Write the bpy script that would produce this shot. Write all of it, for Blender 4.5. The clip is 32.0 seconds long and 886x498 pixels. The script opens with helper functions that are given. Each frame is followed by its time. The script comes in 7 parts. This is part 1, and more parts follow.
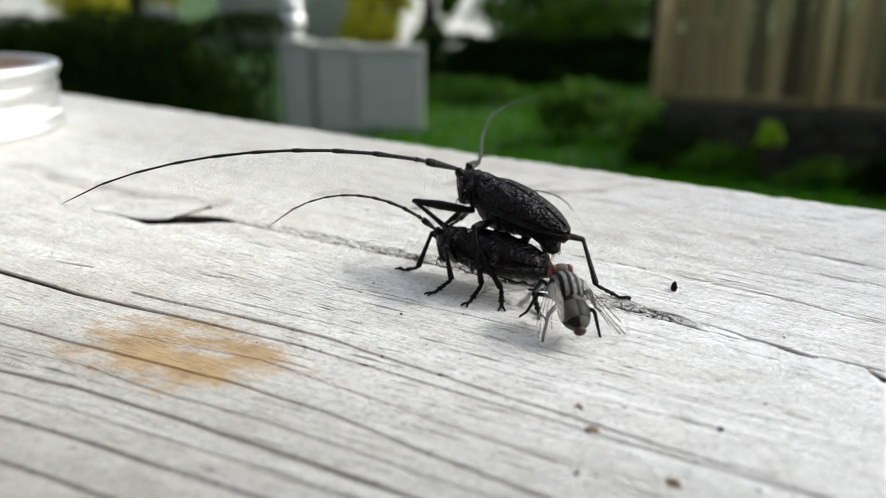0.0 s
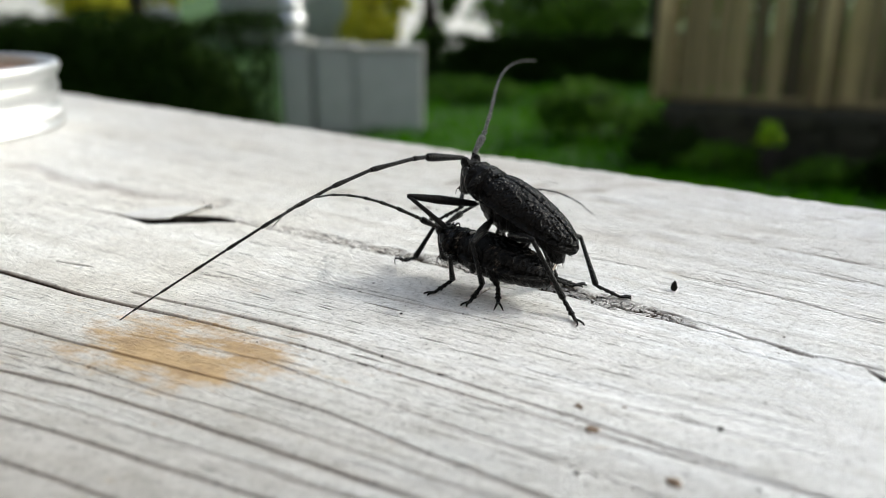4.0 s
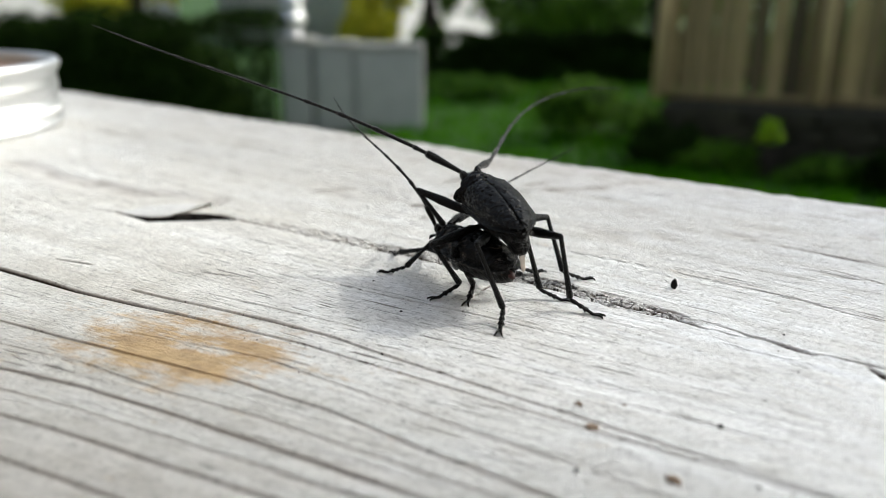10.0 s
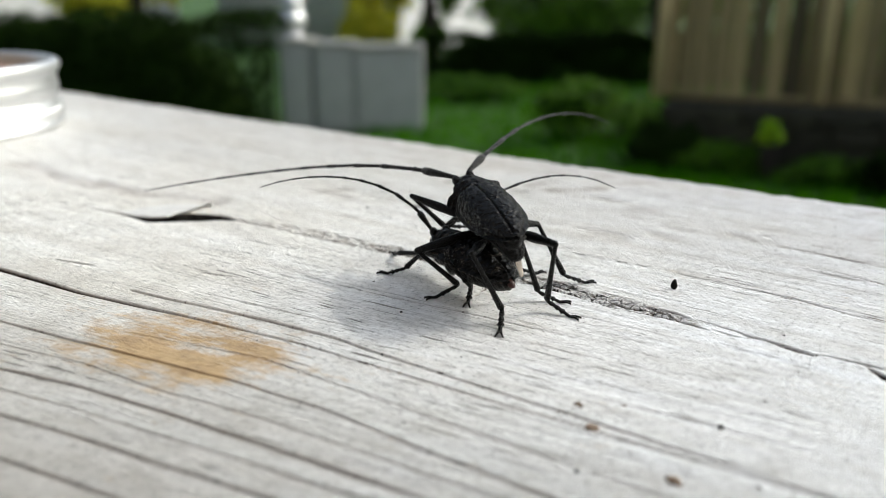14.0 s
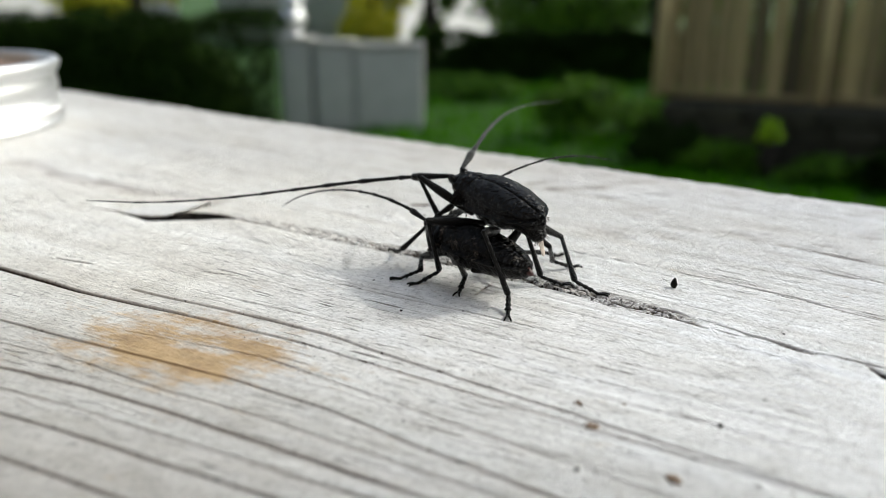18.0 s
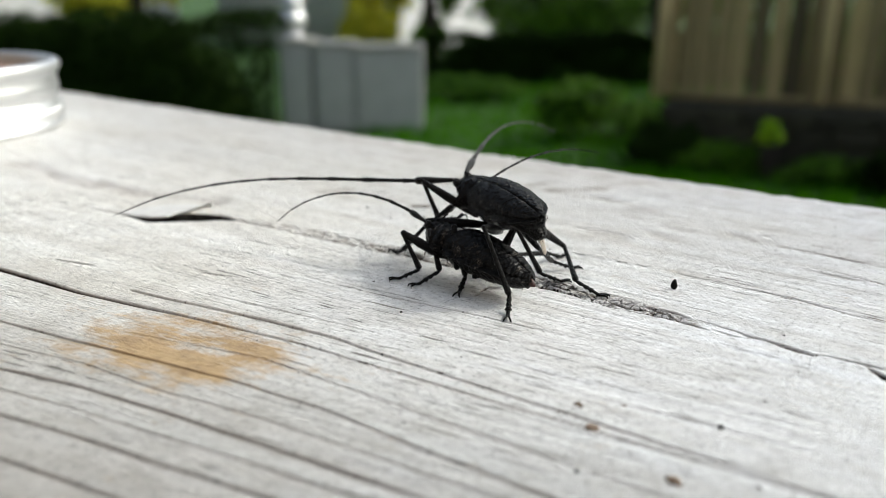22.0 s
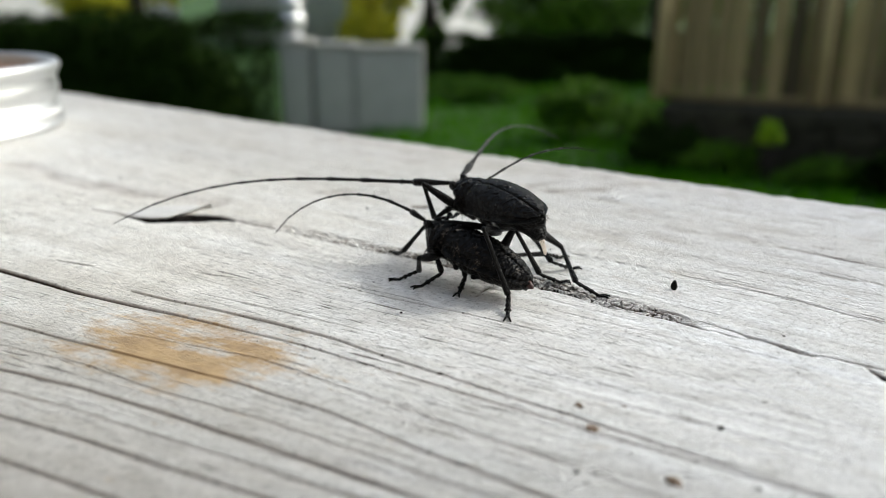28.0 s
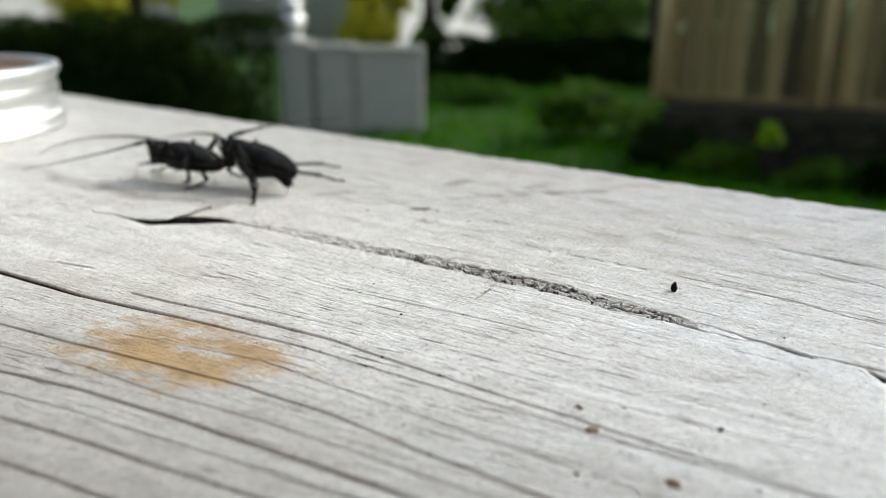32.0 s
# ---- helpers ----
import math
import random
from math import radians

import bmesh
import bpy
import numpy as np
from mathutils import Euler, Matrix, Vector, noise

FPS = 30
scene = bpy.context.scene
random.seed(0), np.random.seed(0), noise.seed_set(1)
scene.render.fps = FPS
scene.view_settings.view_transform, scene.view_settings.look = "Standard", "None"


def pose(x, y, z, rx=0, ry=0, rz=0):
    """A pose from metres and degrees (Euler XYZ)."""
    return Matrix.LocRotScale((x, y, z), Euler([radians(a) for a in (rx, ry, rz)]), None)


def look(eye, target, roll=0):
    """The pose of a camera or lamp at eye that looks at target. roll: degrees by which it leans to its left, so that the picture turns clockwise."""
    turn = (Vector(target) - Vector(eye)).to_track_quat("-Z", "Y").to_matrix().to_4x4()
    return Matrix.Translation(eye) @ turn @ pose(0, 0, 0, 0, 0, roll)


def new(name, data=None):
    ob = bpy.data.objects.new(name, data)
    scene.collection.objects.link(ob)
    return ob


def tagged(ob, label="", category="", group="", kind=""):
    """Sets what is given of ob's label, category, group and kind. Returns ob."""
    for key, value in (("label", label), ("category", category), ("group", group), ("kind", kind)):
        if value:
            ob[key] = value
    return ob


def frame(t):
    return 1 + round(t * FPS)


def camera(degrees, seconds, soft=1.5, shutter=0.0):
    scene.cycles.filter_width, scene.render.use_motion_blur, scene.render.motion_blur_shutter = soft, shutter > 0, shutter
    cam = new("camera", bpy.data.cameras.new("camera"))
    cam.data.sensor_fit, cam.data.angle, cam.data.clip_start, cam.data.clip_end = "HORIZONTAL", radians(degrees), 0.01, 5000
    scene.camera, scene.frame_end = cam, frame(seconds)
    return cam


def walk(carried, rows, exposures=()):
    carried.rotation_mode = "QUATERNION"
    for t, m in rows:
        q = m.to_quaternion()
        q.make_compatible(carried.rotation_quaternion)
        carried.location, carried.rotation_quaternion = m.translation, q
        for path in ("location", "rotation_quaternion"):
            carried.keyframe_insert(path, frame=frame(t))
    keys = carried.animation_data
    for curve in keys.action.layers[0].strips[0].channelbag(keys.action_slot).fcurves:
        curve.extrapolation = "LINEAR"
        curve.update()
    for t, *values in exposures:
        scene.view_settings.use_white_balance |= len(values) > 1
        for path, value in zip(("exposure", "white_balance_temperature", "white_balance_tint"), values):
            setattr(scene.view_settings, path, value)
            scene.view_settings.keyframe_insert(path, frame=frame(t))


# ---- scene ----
MM = 0.001
cam = camera(60, 32.0, soft=0.6)
cam.data.dof.use_dof = True
cam.data.dof.focus_distance = 0.101
cam.data.dof.aperture_fstop = 17.0


def tilt(t, d):
    """The phone leans on the rail and nods by hundredths of a degree."""
    return t, pose(0, 0, 0.040, 71.0 + d * 0.0422, 0, 0)


walk(cam, [tilt(0, 3.5), tilt(3.5, 3), tilt(5.5, 2), tilt(6, 0.3), tilt(8, 1), tilt(10, -1), tilt(11, 0), tilt(14.5, 0), tilt(16.5, -1),
           tilt(18, -2.3), tilt(19, -1), tilt(21, 0), tilt(23, 0), tilt(25.5, 0), tilt(28, 1.4), tilt(29, -0.8), tilt(30, 0.6),
           tilt(30.5, 2.2), tilt(31, 4), tilt(32, 4.5)], exposures=[(0, 0.70, 6350, 4), (9, 0.68, 6350, 4), (14.5, 0.67, 6350, 4), (16.5, 0.59, 6350, 4), (19, 0.65, 6350, 4), (23, 0.65, 6350, 4), (32, 0.51, 6350, 4)])

# ---- light ----
SUN_AZ, SUN_EL = 15.0, 38.0          # degrees, azimuth from +x towards +y
world = bpy.data.worlds.new("sky")
scene.world = world
world.use_nodes = True
wn = world.node_tree.nodes
sky = wn.new("ShaderNodeTexSky")
sky.sky_type = "NISHITA"
sky.sun_disc = False
sky.dust_density = 4.0
sky.sun_elevation = radians(SUN_EL)
sky.sun_rotation = radians(90 - SUN_AZ)
haze = wn.new("ShaderNodeHueSaturation")          # a hazy, milky sky
haze.inputs["Saturation"].default_value = 0.55
world.node_tree.links.new(sky.outputs[0], haze.inputs["Color"])
world.node_tree.links.new(haze.outputs[0], wn["Background"].inputs[0])
wn["Background"].inputs[1].default_value = 0.14
sun = new("sun", bpy.data.lights.new("sun", "SUN"))
sun.data.energy = 1.0
sun.data.angle = radians(0.6)
sun.data.color = (1.0, 0.95, 0.88)
sun_dir = Vector((math.cos(radians(SUN_EL)) * math.cos(radians(SUN_AZ)), math.cos(radians(SUN_EL)) * math.sin(radians(SUN_AZ)), math.sin(radians(SUN_EL))))
sun.matrix_world = look(sun_dir * 20, (0, 0, 0))

# ---- materials ----
class Shade:
    """A small builder for node materials."""

    def __init__(self, name, rough=0.6, metal=0.0):
        self.mat = bpy.data.materials.new(name)
        self.mat.use_nodes = True
        self.t = self.mat.node_tree
        self.b = self.t.nodes["Principled BSDF"]
        self.b.inputs["Roughness"].default_value = rough
        self.b.inputs["Metallic"].default_value = metal

    def node(self, kind, **values):
        n = self.t.nodes.new("ShaderNode" + kind)
        for k, v in values.items():
            n.inputs[k].default_value = v
        return n

    def link(self, a, b):
        self.t.links.new(a, b)

    def coords(self, scale=(1, 1, 1), attr=""):
        m = self.node("Mapping", Scale=scale)
        if attr:
            a = self.node("Attribute")
            a.attribute_name = attr
            self.link(a.outputs["Vector"], m.inputs[0])
        else:
            self.link(self.node("TexCoord").outputs["Object"], m.inputs[0])
        return m.outputs[0]

    def noise(self, co, scale, detail=4.0, rough=0.6):
        n = self.node("TexNoise", Scale=scale, Detail=detail, Roughness=rough)
        self.link(co, n.inputs["Vector"])
        return n.outputs[0]

    def cells(self, co, scale, feature="F1"):
        n = self.node("TexVoronoi", Scale=scale)
        n.feature = feature
        self.link(co, n.inputs["Vector"])
        return n.outputs["Distance"]

    def ramp(self, fac, stops):
        r = self.node("ValToRGB")
        while len(r.color_ramp.elements) < len(stops):
            r.color_ramp.elements.new(0.5)
        for e, (p, c) in zip(r.color_ramp.elements, stops):
            e.position = p
            e.color = (*c, 1) if isinstance(c, tuple) else (c, c, c, 1)
        self.link(fac, r.inputs[0])
        return r.outputs[0]

    def mix(self, a, b, fac, mode="MIX"):
        m = self.node("MixRGB")
        m.blend_type = mode
        for k, v in zip(("Fac", "Color1", "Color2"), (fac, a, b)):
            if isinstance(v, (int, float)):
                m.inputs[k].default_value = v if k == "Fac" else (v, v, v, 1)
            elif isinstance(v, tuple):
                m.inputs[k].default_value = (*v, 1)
            else:
                self.link(v, m.inputs[k])
        return m.outputs[0]

    def math(self, op, a, b=0.0):
        m = self.node("Math")
        m.operation = op
        for i, v in enumerate((a, b)):
            if isinstance(v, (int, float)):
                m.inputs[i].default_value = v
            else:
                self.link(v, m.inputs[i])
        return m.outputs[0]

    def color(self, c):
        if isinstance(c, tuple):
            self.b.inputs["Base Color"].default_value = (*c, 1)
        else:
            self.link(c, self.b.inputs["Base Color"])
        return self

    def rough(self, r):
        self.link(r, self.b.inputs["Roughness"])
        return self

    def bump(self, h, dist, strength=1.0):
        n = self.node("Bump", Strength=strength, Distance=dist)
        self.link(h, n.inputs["Height"])
        self.link(n.outputs[0], self.b.inputs["Normal"])
        return self


def simple(name, c, rough=0.6, metal=0.0, vary=0.25, scale=40.0, bump=0.0, stretch=(1, 1, 1)):
    """A plain surface with two scales of mottling."""
    s = Shade(name, rough, metal)
    co = s.coords(stretch)
    n1, n2 = s.noise(co, scale), s.noise(co, scale * 7.3)
    dark = tuple(x * (1 - vary) for x in c)
    light = tuple(min(1, x * (1 + vary)) for x in c)
    a = s.ramp(n1, [(0.3, dark), (0.7, light)])
    s.color(s.mix(a, s.ramp(n2, [(0.3, 0.75), (0.7, 1.0)]), 0.6, "MULTIPLY"))
    s.rough(s.ramp(n2, [(0.3, max(0, rough - 0.12)), (0.7, min(1, rough + 0.12))]))
    if bump:
        s.bump(s.math("ADD", n1, n2), bump)
    return s.mat


def wood_material():
    s = Shade("weathered_grey_wood", 0.62)
    g = s.coords((1, 1, 1), "grain")                     # metres along the fibre, metres across it
    fib = s.noise(s.coords((30, 1500, 1), "grain"), 1.0, 6.0, 0.72)
    fine = s.noise(s.coords((300, 4600, 1), "grain"), 1.0, 4.0, 0.75)
    dash = s.noise(s.coords((120, 2300, 1), "grain"), 1.0, 2.0, 0.5)
    ring = s.noise(s.coords((5, 300, 1), "grain"), 1.0, 3.0, 0.55)
    broad = s.noise(s.coords((16, 45, 1), "grain"), 1.0, 4.0, 0.6)
    salt = s.noise(s.coords((1000, 1500, 1), "grain"), 1.0, 4.0, 0.75)
    base = s.ramp(ring, [(0.25, (0.62, 0.61, 0.59)), (0.46, (0.685, 0.68, 0.668)), (0.62, (0.735, 0.737, 0.732)), (0.8, (0.68, 0.675, 0.663))])
    base = s.mix(base, s.ramp(fib, [(0.25, 0.76), (0.38, 0.99), (0.75, 1.04)]), 0.5, "MULTIPLY")
    base = s.mix(base, s.ramp(fine, [(0.29, 0.30), (0.39, 0.97), (0.66, 1.10)]), 0.75, "MULTIPLY")
    base = s.mix(base, s.ramp(salt, [(0.32, 0.40), (0.43, 0.97), (0.66, 1.14)]), 0.8, "MULTIPLY")
    base = s.mix(base, s.ramp(broad, [(0.3, (0.92, 0.90, 0.86)), (0.7, (1.03, 1.04, 1.05))]), 0.9, "MULTIPLY")
    fleck = s.noise(s.coords((1700, 2800, 1), "grain"), 1.0, 3.0, 0.75)
    base = s.mix(base, s.ramp(fleck, [(0.30, 0.12), (0.39, 0.96), (0.58, 1.0), (0.68, 1.15)]), 0.95, "MULTIPLY")
    blotch = s.noise(s.coords((190, 330, 1), "grain"), 1.0, 5.0, 0.65)
    base = s.mix(base, s.ramp(blotch, [(0.3, (0.84, 0.83, 0.81)), (0.5, (1.02, 1.02, 1.02)), (0.68, (1.15, 1.15, 1.16))]), 0.85, "MULTIPLY")
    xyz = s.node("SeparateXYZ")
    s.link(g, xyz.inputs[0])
    # light falloff across the board put into the colour; near edge also browner
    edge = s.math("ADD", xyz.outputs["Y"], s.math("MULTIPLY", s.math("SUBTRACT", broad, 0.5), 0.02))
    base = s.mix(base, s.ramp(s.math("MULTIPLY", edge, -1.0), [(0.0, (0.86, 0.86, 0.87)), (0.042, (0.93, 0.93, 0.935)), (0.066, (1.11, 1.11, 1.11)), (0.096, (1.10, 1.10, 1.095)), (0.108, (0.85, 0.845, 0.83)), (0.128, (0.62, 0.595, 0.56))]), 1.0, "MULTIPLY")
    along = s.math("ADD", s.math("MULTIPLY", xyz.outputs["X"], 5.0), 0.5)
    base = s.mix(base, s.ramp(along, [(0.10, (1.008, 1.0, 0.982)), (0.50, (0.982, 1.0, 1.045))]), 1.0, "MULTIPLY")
    cracks = s.math("MULTIPLY", s.ramp(dash, [(0.32, 1.0), (0.365, 0.0)]), s.ramp(s.noise(s.coords((18, 60, 1), "grain"), 1.0, 2.0), [(0.44, 0.0), (0.58, 1.0)]))
    base = s.mix(base, (0.10, 0.085, 0.07), s.math("MULTIPLY", cracks, 0.85))
    # worn patch where fresh wood shows
    a = s.node("Attribute")
    a.attribute_name = "wear"
    rag = s.math("ADD", s.math("MULTIPLY", a.outputs["Fac"], 0.92), s.math("MULTIPLY", s.math("SUBTRACT", s.noise(s.coords((130, 260, 1), "grain"), 1.0, 8.0, 0.75), 0.5), 2.3))
    rag = s.math("ADD", rag, s.math("MULTIPLY", s.math("SUBTRACT", fib, 0.5), 0.9))
    mask = s.ramp(rag, [(0.30, 0.0), (0.72, 1.0)])
    tan = s.ramp(fib, [(0.25, (0.36, 0.21, 0.08)), (0.55, (0.52, 0.355, 0.165)), (0.8, (0.58, 0.44, 0.25))])
    tan = s.mix(tan, s.ramp(fine, [(0.30, 0.6), (0.5, 1.0)]), 0.7, "MULTIPLY")
    tan = s.mix(tan, s.ramp(s.noise(s.coords((260, 420, 1), "grain"), 1.0, 5.0, 0.7), [(0.32, (0.62, 0.56, 0.5)), (0.5, (1.0, 0.97, 0.92)), (0.7, (1.15, 1.15, 1.15))]), 0.9, "MULTIPLY")
    base = s.mix(base, tan, s.math("MULTIPLY", mask, 0.88))
    # dirt and painted-in shade in the splits, and dark specks
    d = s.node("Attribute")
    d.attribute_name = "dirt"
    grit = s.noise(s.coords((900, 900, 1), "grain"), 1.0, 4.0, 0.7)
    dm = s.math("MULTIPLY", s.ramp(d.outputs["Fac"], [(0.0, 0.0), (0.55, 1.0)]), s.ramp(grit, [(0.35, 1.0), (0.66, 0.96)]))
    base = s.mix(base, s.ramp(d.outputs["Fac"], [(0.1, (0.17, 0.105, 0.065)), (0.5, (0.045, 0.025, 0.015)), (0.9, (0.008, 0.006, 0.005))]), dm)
    sp = s.cells(s.coords((1, 1, 1), "grain"), 260.0)
    spots = s.ramp(sp, [(0.045, 1.0), (0.085, 0.0)])
    base = s.mix(base, (0.07, 0.05, 0.04), s.math("MULTIPLY", s.math("MULTIPLY", spots, s.ramp(s.noise(g, 60.0), [(0.58, 0.0), (0.64, 1.0)])), 0.8))
    # the crumbling split: pale grains in a net of black cracks
    cr = s.node("Attribute")
    cr.attribute_name = "crumble"
    sway = s.node("MixRGB", Fac=0.0007)
    sway.blend_type = "ADD"
    s.link(g, sway.inputs["Color1"])
    sn = s.node("TexNoise", Scale=1400.0, Detail=3.0)
    s.link(g, sn.inputs["Vector"])
    s.link(sn.outputs["Color"], sway.inputs["Color2"])
    def net(scale, lo, hi):
        m = s.node("Mapping", Scale=scale)
        s.link(sway.outputs[0], m.inputs[0])
        return s.ramp(s.cells(m.outputs[0], 1.0, "DISTANCE_TO_EDGE"), [(lo, 1.0), (hi, 0.0)])
    gate = s.ramp(s.noise(s.coords((420, 900, 1), "grain"), 1.0, 2.0), [(0.36, 0.15), (0.56, 1.0)])
    lines = s.math("MAXIMUM", s.math("MULTIPLY", net((760, 720, 1), 0.045, 0.12), gate), s.math("MULTIPLY", net((1700, 1500, 1), 0.03, 0.11), 0.4))
    lines = s.math("MULTIPLY", lines, s.ramp(cr.outputs["Fac"], [(0.1, 0.0), (0.95, 1.0)]))
    soil = s.ramp(s.noise(s.coords((1700, 2600, 1), "grain"), 1.0, 4.0, 0.7), [(0.45, 0.0), (0.66, 1.0)])
    soil = s.math("MULTIPLY", soil, s.ramp(cr.outputs["Fac"], [(0.0, 0.0), (0.3, 0.6), (1.0, 0.55)]))
    base = s.mix(base, (0.24, 0.195, 0.14), soil)
    base = s.mix(base, (0.016, 0.012, 0.009), lines)
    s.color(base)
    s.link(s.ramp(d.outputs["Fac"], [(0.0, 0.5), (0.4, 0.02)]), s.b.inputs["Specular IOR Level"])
    h = s.math("ADD", s.math("ADD", fib, s.math("MULTIPLY", fine, 0.8)), s.math("ADD", s.math("MULTIPLY", salt, 0.35), s.math("MULTIPLY", s.math("MAXIMUM", cracks, lines), -1.0)))
    s.bump(h, 0.00038, 1.0)
    return s.mat


def shell_material(name, fleck=0.0, wrinkle=1500.0, deep=0.00022, rough=0.36, gloss=0.13):
    """Black pitted chitin."""
    s = Shade(name, rough)
    co = s.coords((1.25, 0.62, 0.9))
    pits, fine, broad = s.math("ADD", s.cells(co, wrinkle), s.math("MULTIPLY", s.noise(co, wrinkle * 0.55, 2), 1.6)), s.noise(co, wrinkle * 2.2, 3), s.noise(co, 260.0, 4)
    c = s.ramp(broad, [(0.3, (0.002, 0.0019, 0.0018)), (0.7, (0.006, 0.0056, 0.0053))])
    if fleck:
        m = s.math("MULTIPLY", s.ramp(s.noise(co, 650.0, 4), [(0.57, 0.0), (0.66, 1.0)]), s.ramp(fine, [(0.45, 0.0), (0.6, 1.0)]))
        c = s.mix(c, (0.16, 0.14, 0.12), s.math("MULTIPLY", m, fleck))
    s.color(c)
    s.b.inputs["Specular IOR Level"].default_value = gloss
    s.rough(s.ramp(fine, [(0.3, rough - 0.08), (0.7, rough + 0.14)]))
    s.bump(s.math("ADD", s.math("MULTIPLY", pits, 1.0), s.math("MULTIPLY", fine, 0.3)), deep, 1.0)
    return s.mat


def leaf_material(name, dark, light, rough=0.5, thin=0.0):
    """Leaves that differ one from another and let some light through."""
    s = Shade(name, rough)
    info = s.node("NewGeometry")
    co = s.coords()
    v = s.math("ADD", s.math("MULTIPLY", info.outputs["Random Per Island"], 0.6), s.math("MULTIPLY", s.noise(co, 1.3), 0.4))
    c = s.ramp(v, [(0.15, dark), (0.75, light)])
    s.color(c)
    s.b.inputs["Specular IOR Level"].default_value = 0.08 if thin else 0.02
    if thin:
        t, m, o = s.node("BsdfTranslucent"), s.node("MixShader", Fac=thin), s.t.nodes["Material Output"]
        s.link(c, t.inputs["Color"])
        s.link(s.b.outputs[0], m.inputs[1])
        s.link(t.outputs[0], m.inputs[2])
        s.link(m.outputs[0], o.inputs["Surface"])
    return s.mat


WOOD = wood_material()
SHELL = shell_material("black_pitted_shell", 0.0, 2300.0, 0.00030, 0.15, 0.17)
SHELL_F = shell_material("black_flecked_shell", 0.9, 1900.0, 0.00036, 0.14, 0.17)
BODY = shell_material("black_body", 0.0, 2800.0, 0.0003, 0.3)
LIMB = shell_material("black_limb", 0.0, 4200.0, 0.00012, 0.25)
SINEW = simple("dark_red_sinew", (0.075, 0.022, 0.018), 0.45, 0, 0.3, 900)
HORN = shell_material("black_downy_antenna", 0.0, 4200.0, 0.00012, 0.3)
HORN.node_tree.nodes["Principled BSDF"].inputs["Sheen Weight"].default_value = 0.35
HORN.node_tree.nodes["Principled BSDF"].inputs["Sheen Roughness"].default_value = 0.35
RED = simple("dark_red_joint", (0.045, 0.012, 0.009), 0.45, 0, 0.3, 900)
PALE = simple("pale_skin", (0.74, 0.64, 0.54), 0.45, 0, 0.25, 700)
SCUTE = simple("grey_white_scute", (0.42, 0.40, 0.37), 0.5, 0, 0.25, 900)
HAIR = simple("dark_bristle", (0.02, 0.017, 0.015), 0.6)
TIN = simple("brushed_tin", (0.80, 0.805, 0.81), 0.42, 0.95, 0.06, 60, 0.00004, (1, 1, 8))
TIN_IN = simple("brown_lacquer", (0.36, 0.22, 0.15), 0.45, 0.0, 0.2, 60)
GRASS = leaf_material("grass", (0.018, 0.080, 0.001), (0.085, 0.27, 0.003), 0.5, 0.45)
LAWN = simple("lawn_soil", (0.026, 0.085, 0.002), 0.95, 0, 0.5, 1.7)
# near-black leaves: garden shade is put into their colour
HEDGE = leaf_material("shaded_hedge_leaf", (0.002, 0.0055, 0.001), (0.014, 0.030, 0.004))
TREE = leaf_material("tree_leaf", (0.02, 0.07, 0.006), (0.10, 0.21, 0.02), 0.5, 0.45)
# sunlit leaves: the sun's brightness is put into this yellow
SUNNY = leaf_material("sunlit_yellow_leaf", (0.32, 0.36, 0.03), (0.72, 0.66, 0.07), 0.5, 0.45)
LIME = leaf_material("lime_leaf", (0.16, 0.34, 0.01), (0.42, 0.62, 0.03), 0.5, 0.45)
# shaded leaves: shade is put into the dark end of this green
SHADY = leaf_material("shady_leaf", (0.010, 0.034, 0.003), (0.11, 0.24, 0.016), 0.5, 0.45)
BARK = simple("bark", (0.035, 0.027, 0.02), 0.9, 0, 0.4, 20, 0.01)
def pieces(mat, amount=0.5):
    """Lets alike pieces that share a mesh differ in tone."""
    t = mat.node_tree
    b = t.nodes["Principled BSDF"]
    src = b.inputs["Base Color"].links[0].from_socket
    info, m, r = t.nodes.new("ShaderNodeObjectInfo"), t.nodes.new("ShaderNodeMixRGB"), t.nodes.new("ShaderNodeValToRGB")
    r.color_ramp.elements[0].color = (1 - amount, 1 - amount, 1 - amount, 1)
    r.color_ramp.elements[1].color = (1 + amount, 1 + amount, 1 + amount, 1)
    m.blend_type = "MULTIPLY"
    m.inputs[0].default_value = 1
    t.links.new(info.outputs["Random"], r.inputs[0])
    t.links.new(src, m.inputs[1])
    t.links.new(r.outputs[0], m.inputs[2])
    t.links.new(m.outputs[0], b.inputs["Base Color"])
    return mat


FENCE = simple("fence_wood", (0.21, 0.165, 0.075), 0.85, 0, 0.3, 3, 0.002, (6, 6, 0.8))
# sun on the posts is put into this paler wood colour
POST = simple("sunlit_post_wood", (0.50, 0.39, 0.20), 0.85, 0, 0.25, 3, 0.002, (6, 6, 0.8))
# wide board-to-board tones carry dappled sunlight in the colour
pieces(FENCE, 0.75)
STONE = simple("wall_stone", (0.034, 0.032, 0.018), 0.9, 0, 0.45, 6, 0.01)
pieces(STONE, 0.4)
PLASTIC = simple("white_plastic", (0.43, 0.44, 0.43), 0.45, 0, 0.08, 5)
PLASTIC_DK = simple("grey_plastic", (0.34, 0.34, 0.31), 0.5, 0, 0.12, 5)
SIDING = simple("white_siding", (0.72, 0.72, 0.72), 0.6, 0, 0.05, 2)
ROOF = simple("shingle_roof", (0.16, 0.13, 0.12), 0.9, 0, 0.3, 5)
DARKGLASS = simple("dark_window", (0.02, 0.025, 0.03), 0.08)
DECK = simple("deck_wood", (0.33, 0.30, 0.27), 0.85, 0, 0.25, 6, 0.001, (1, 12, 12))
WALL = simple("brown_wall", (0.16, 0.12, 0.09), 0.8, 0, 0.2, 3)
GRIT = simple("dark_grit", (0.09, 0.072, 0.055), 0.9, 0, 0.5, 900)


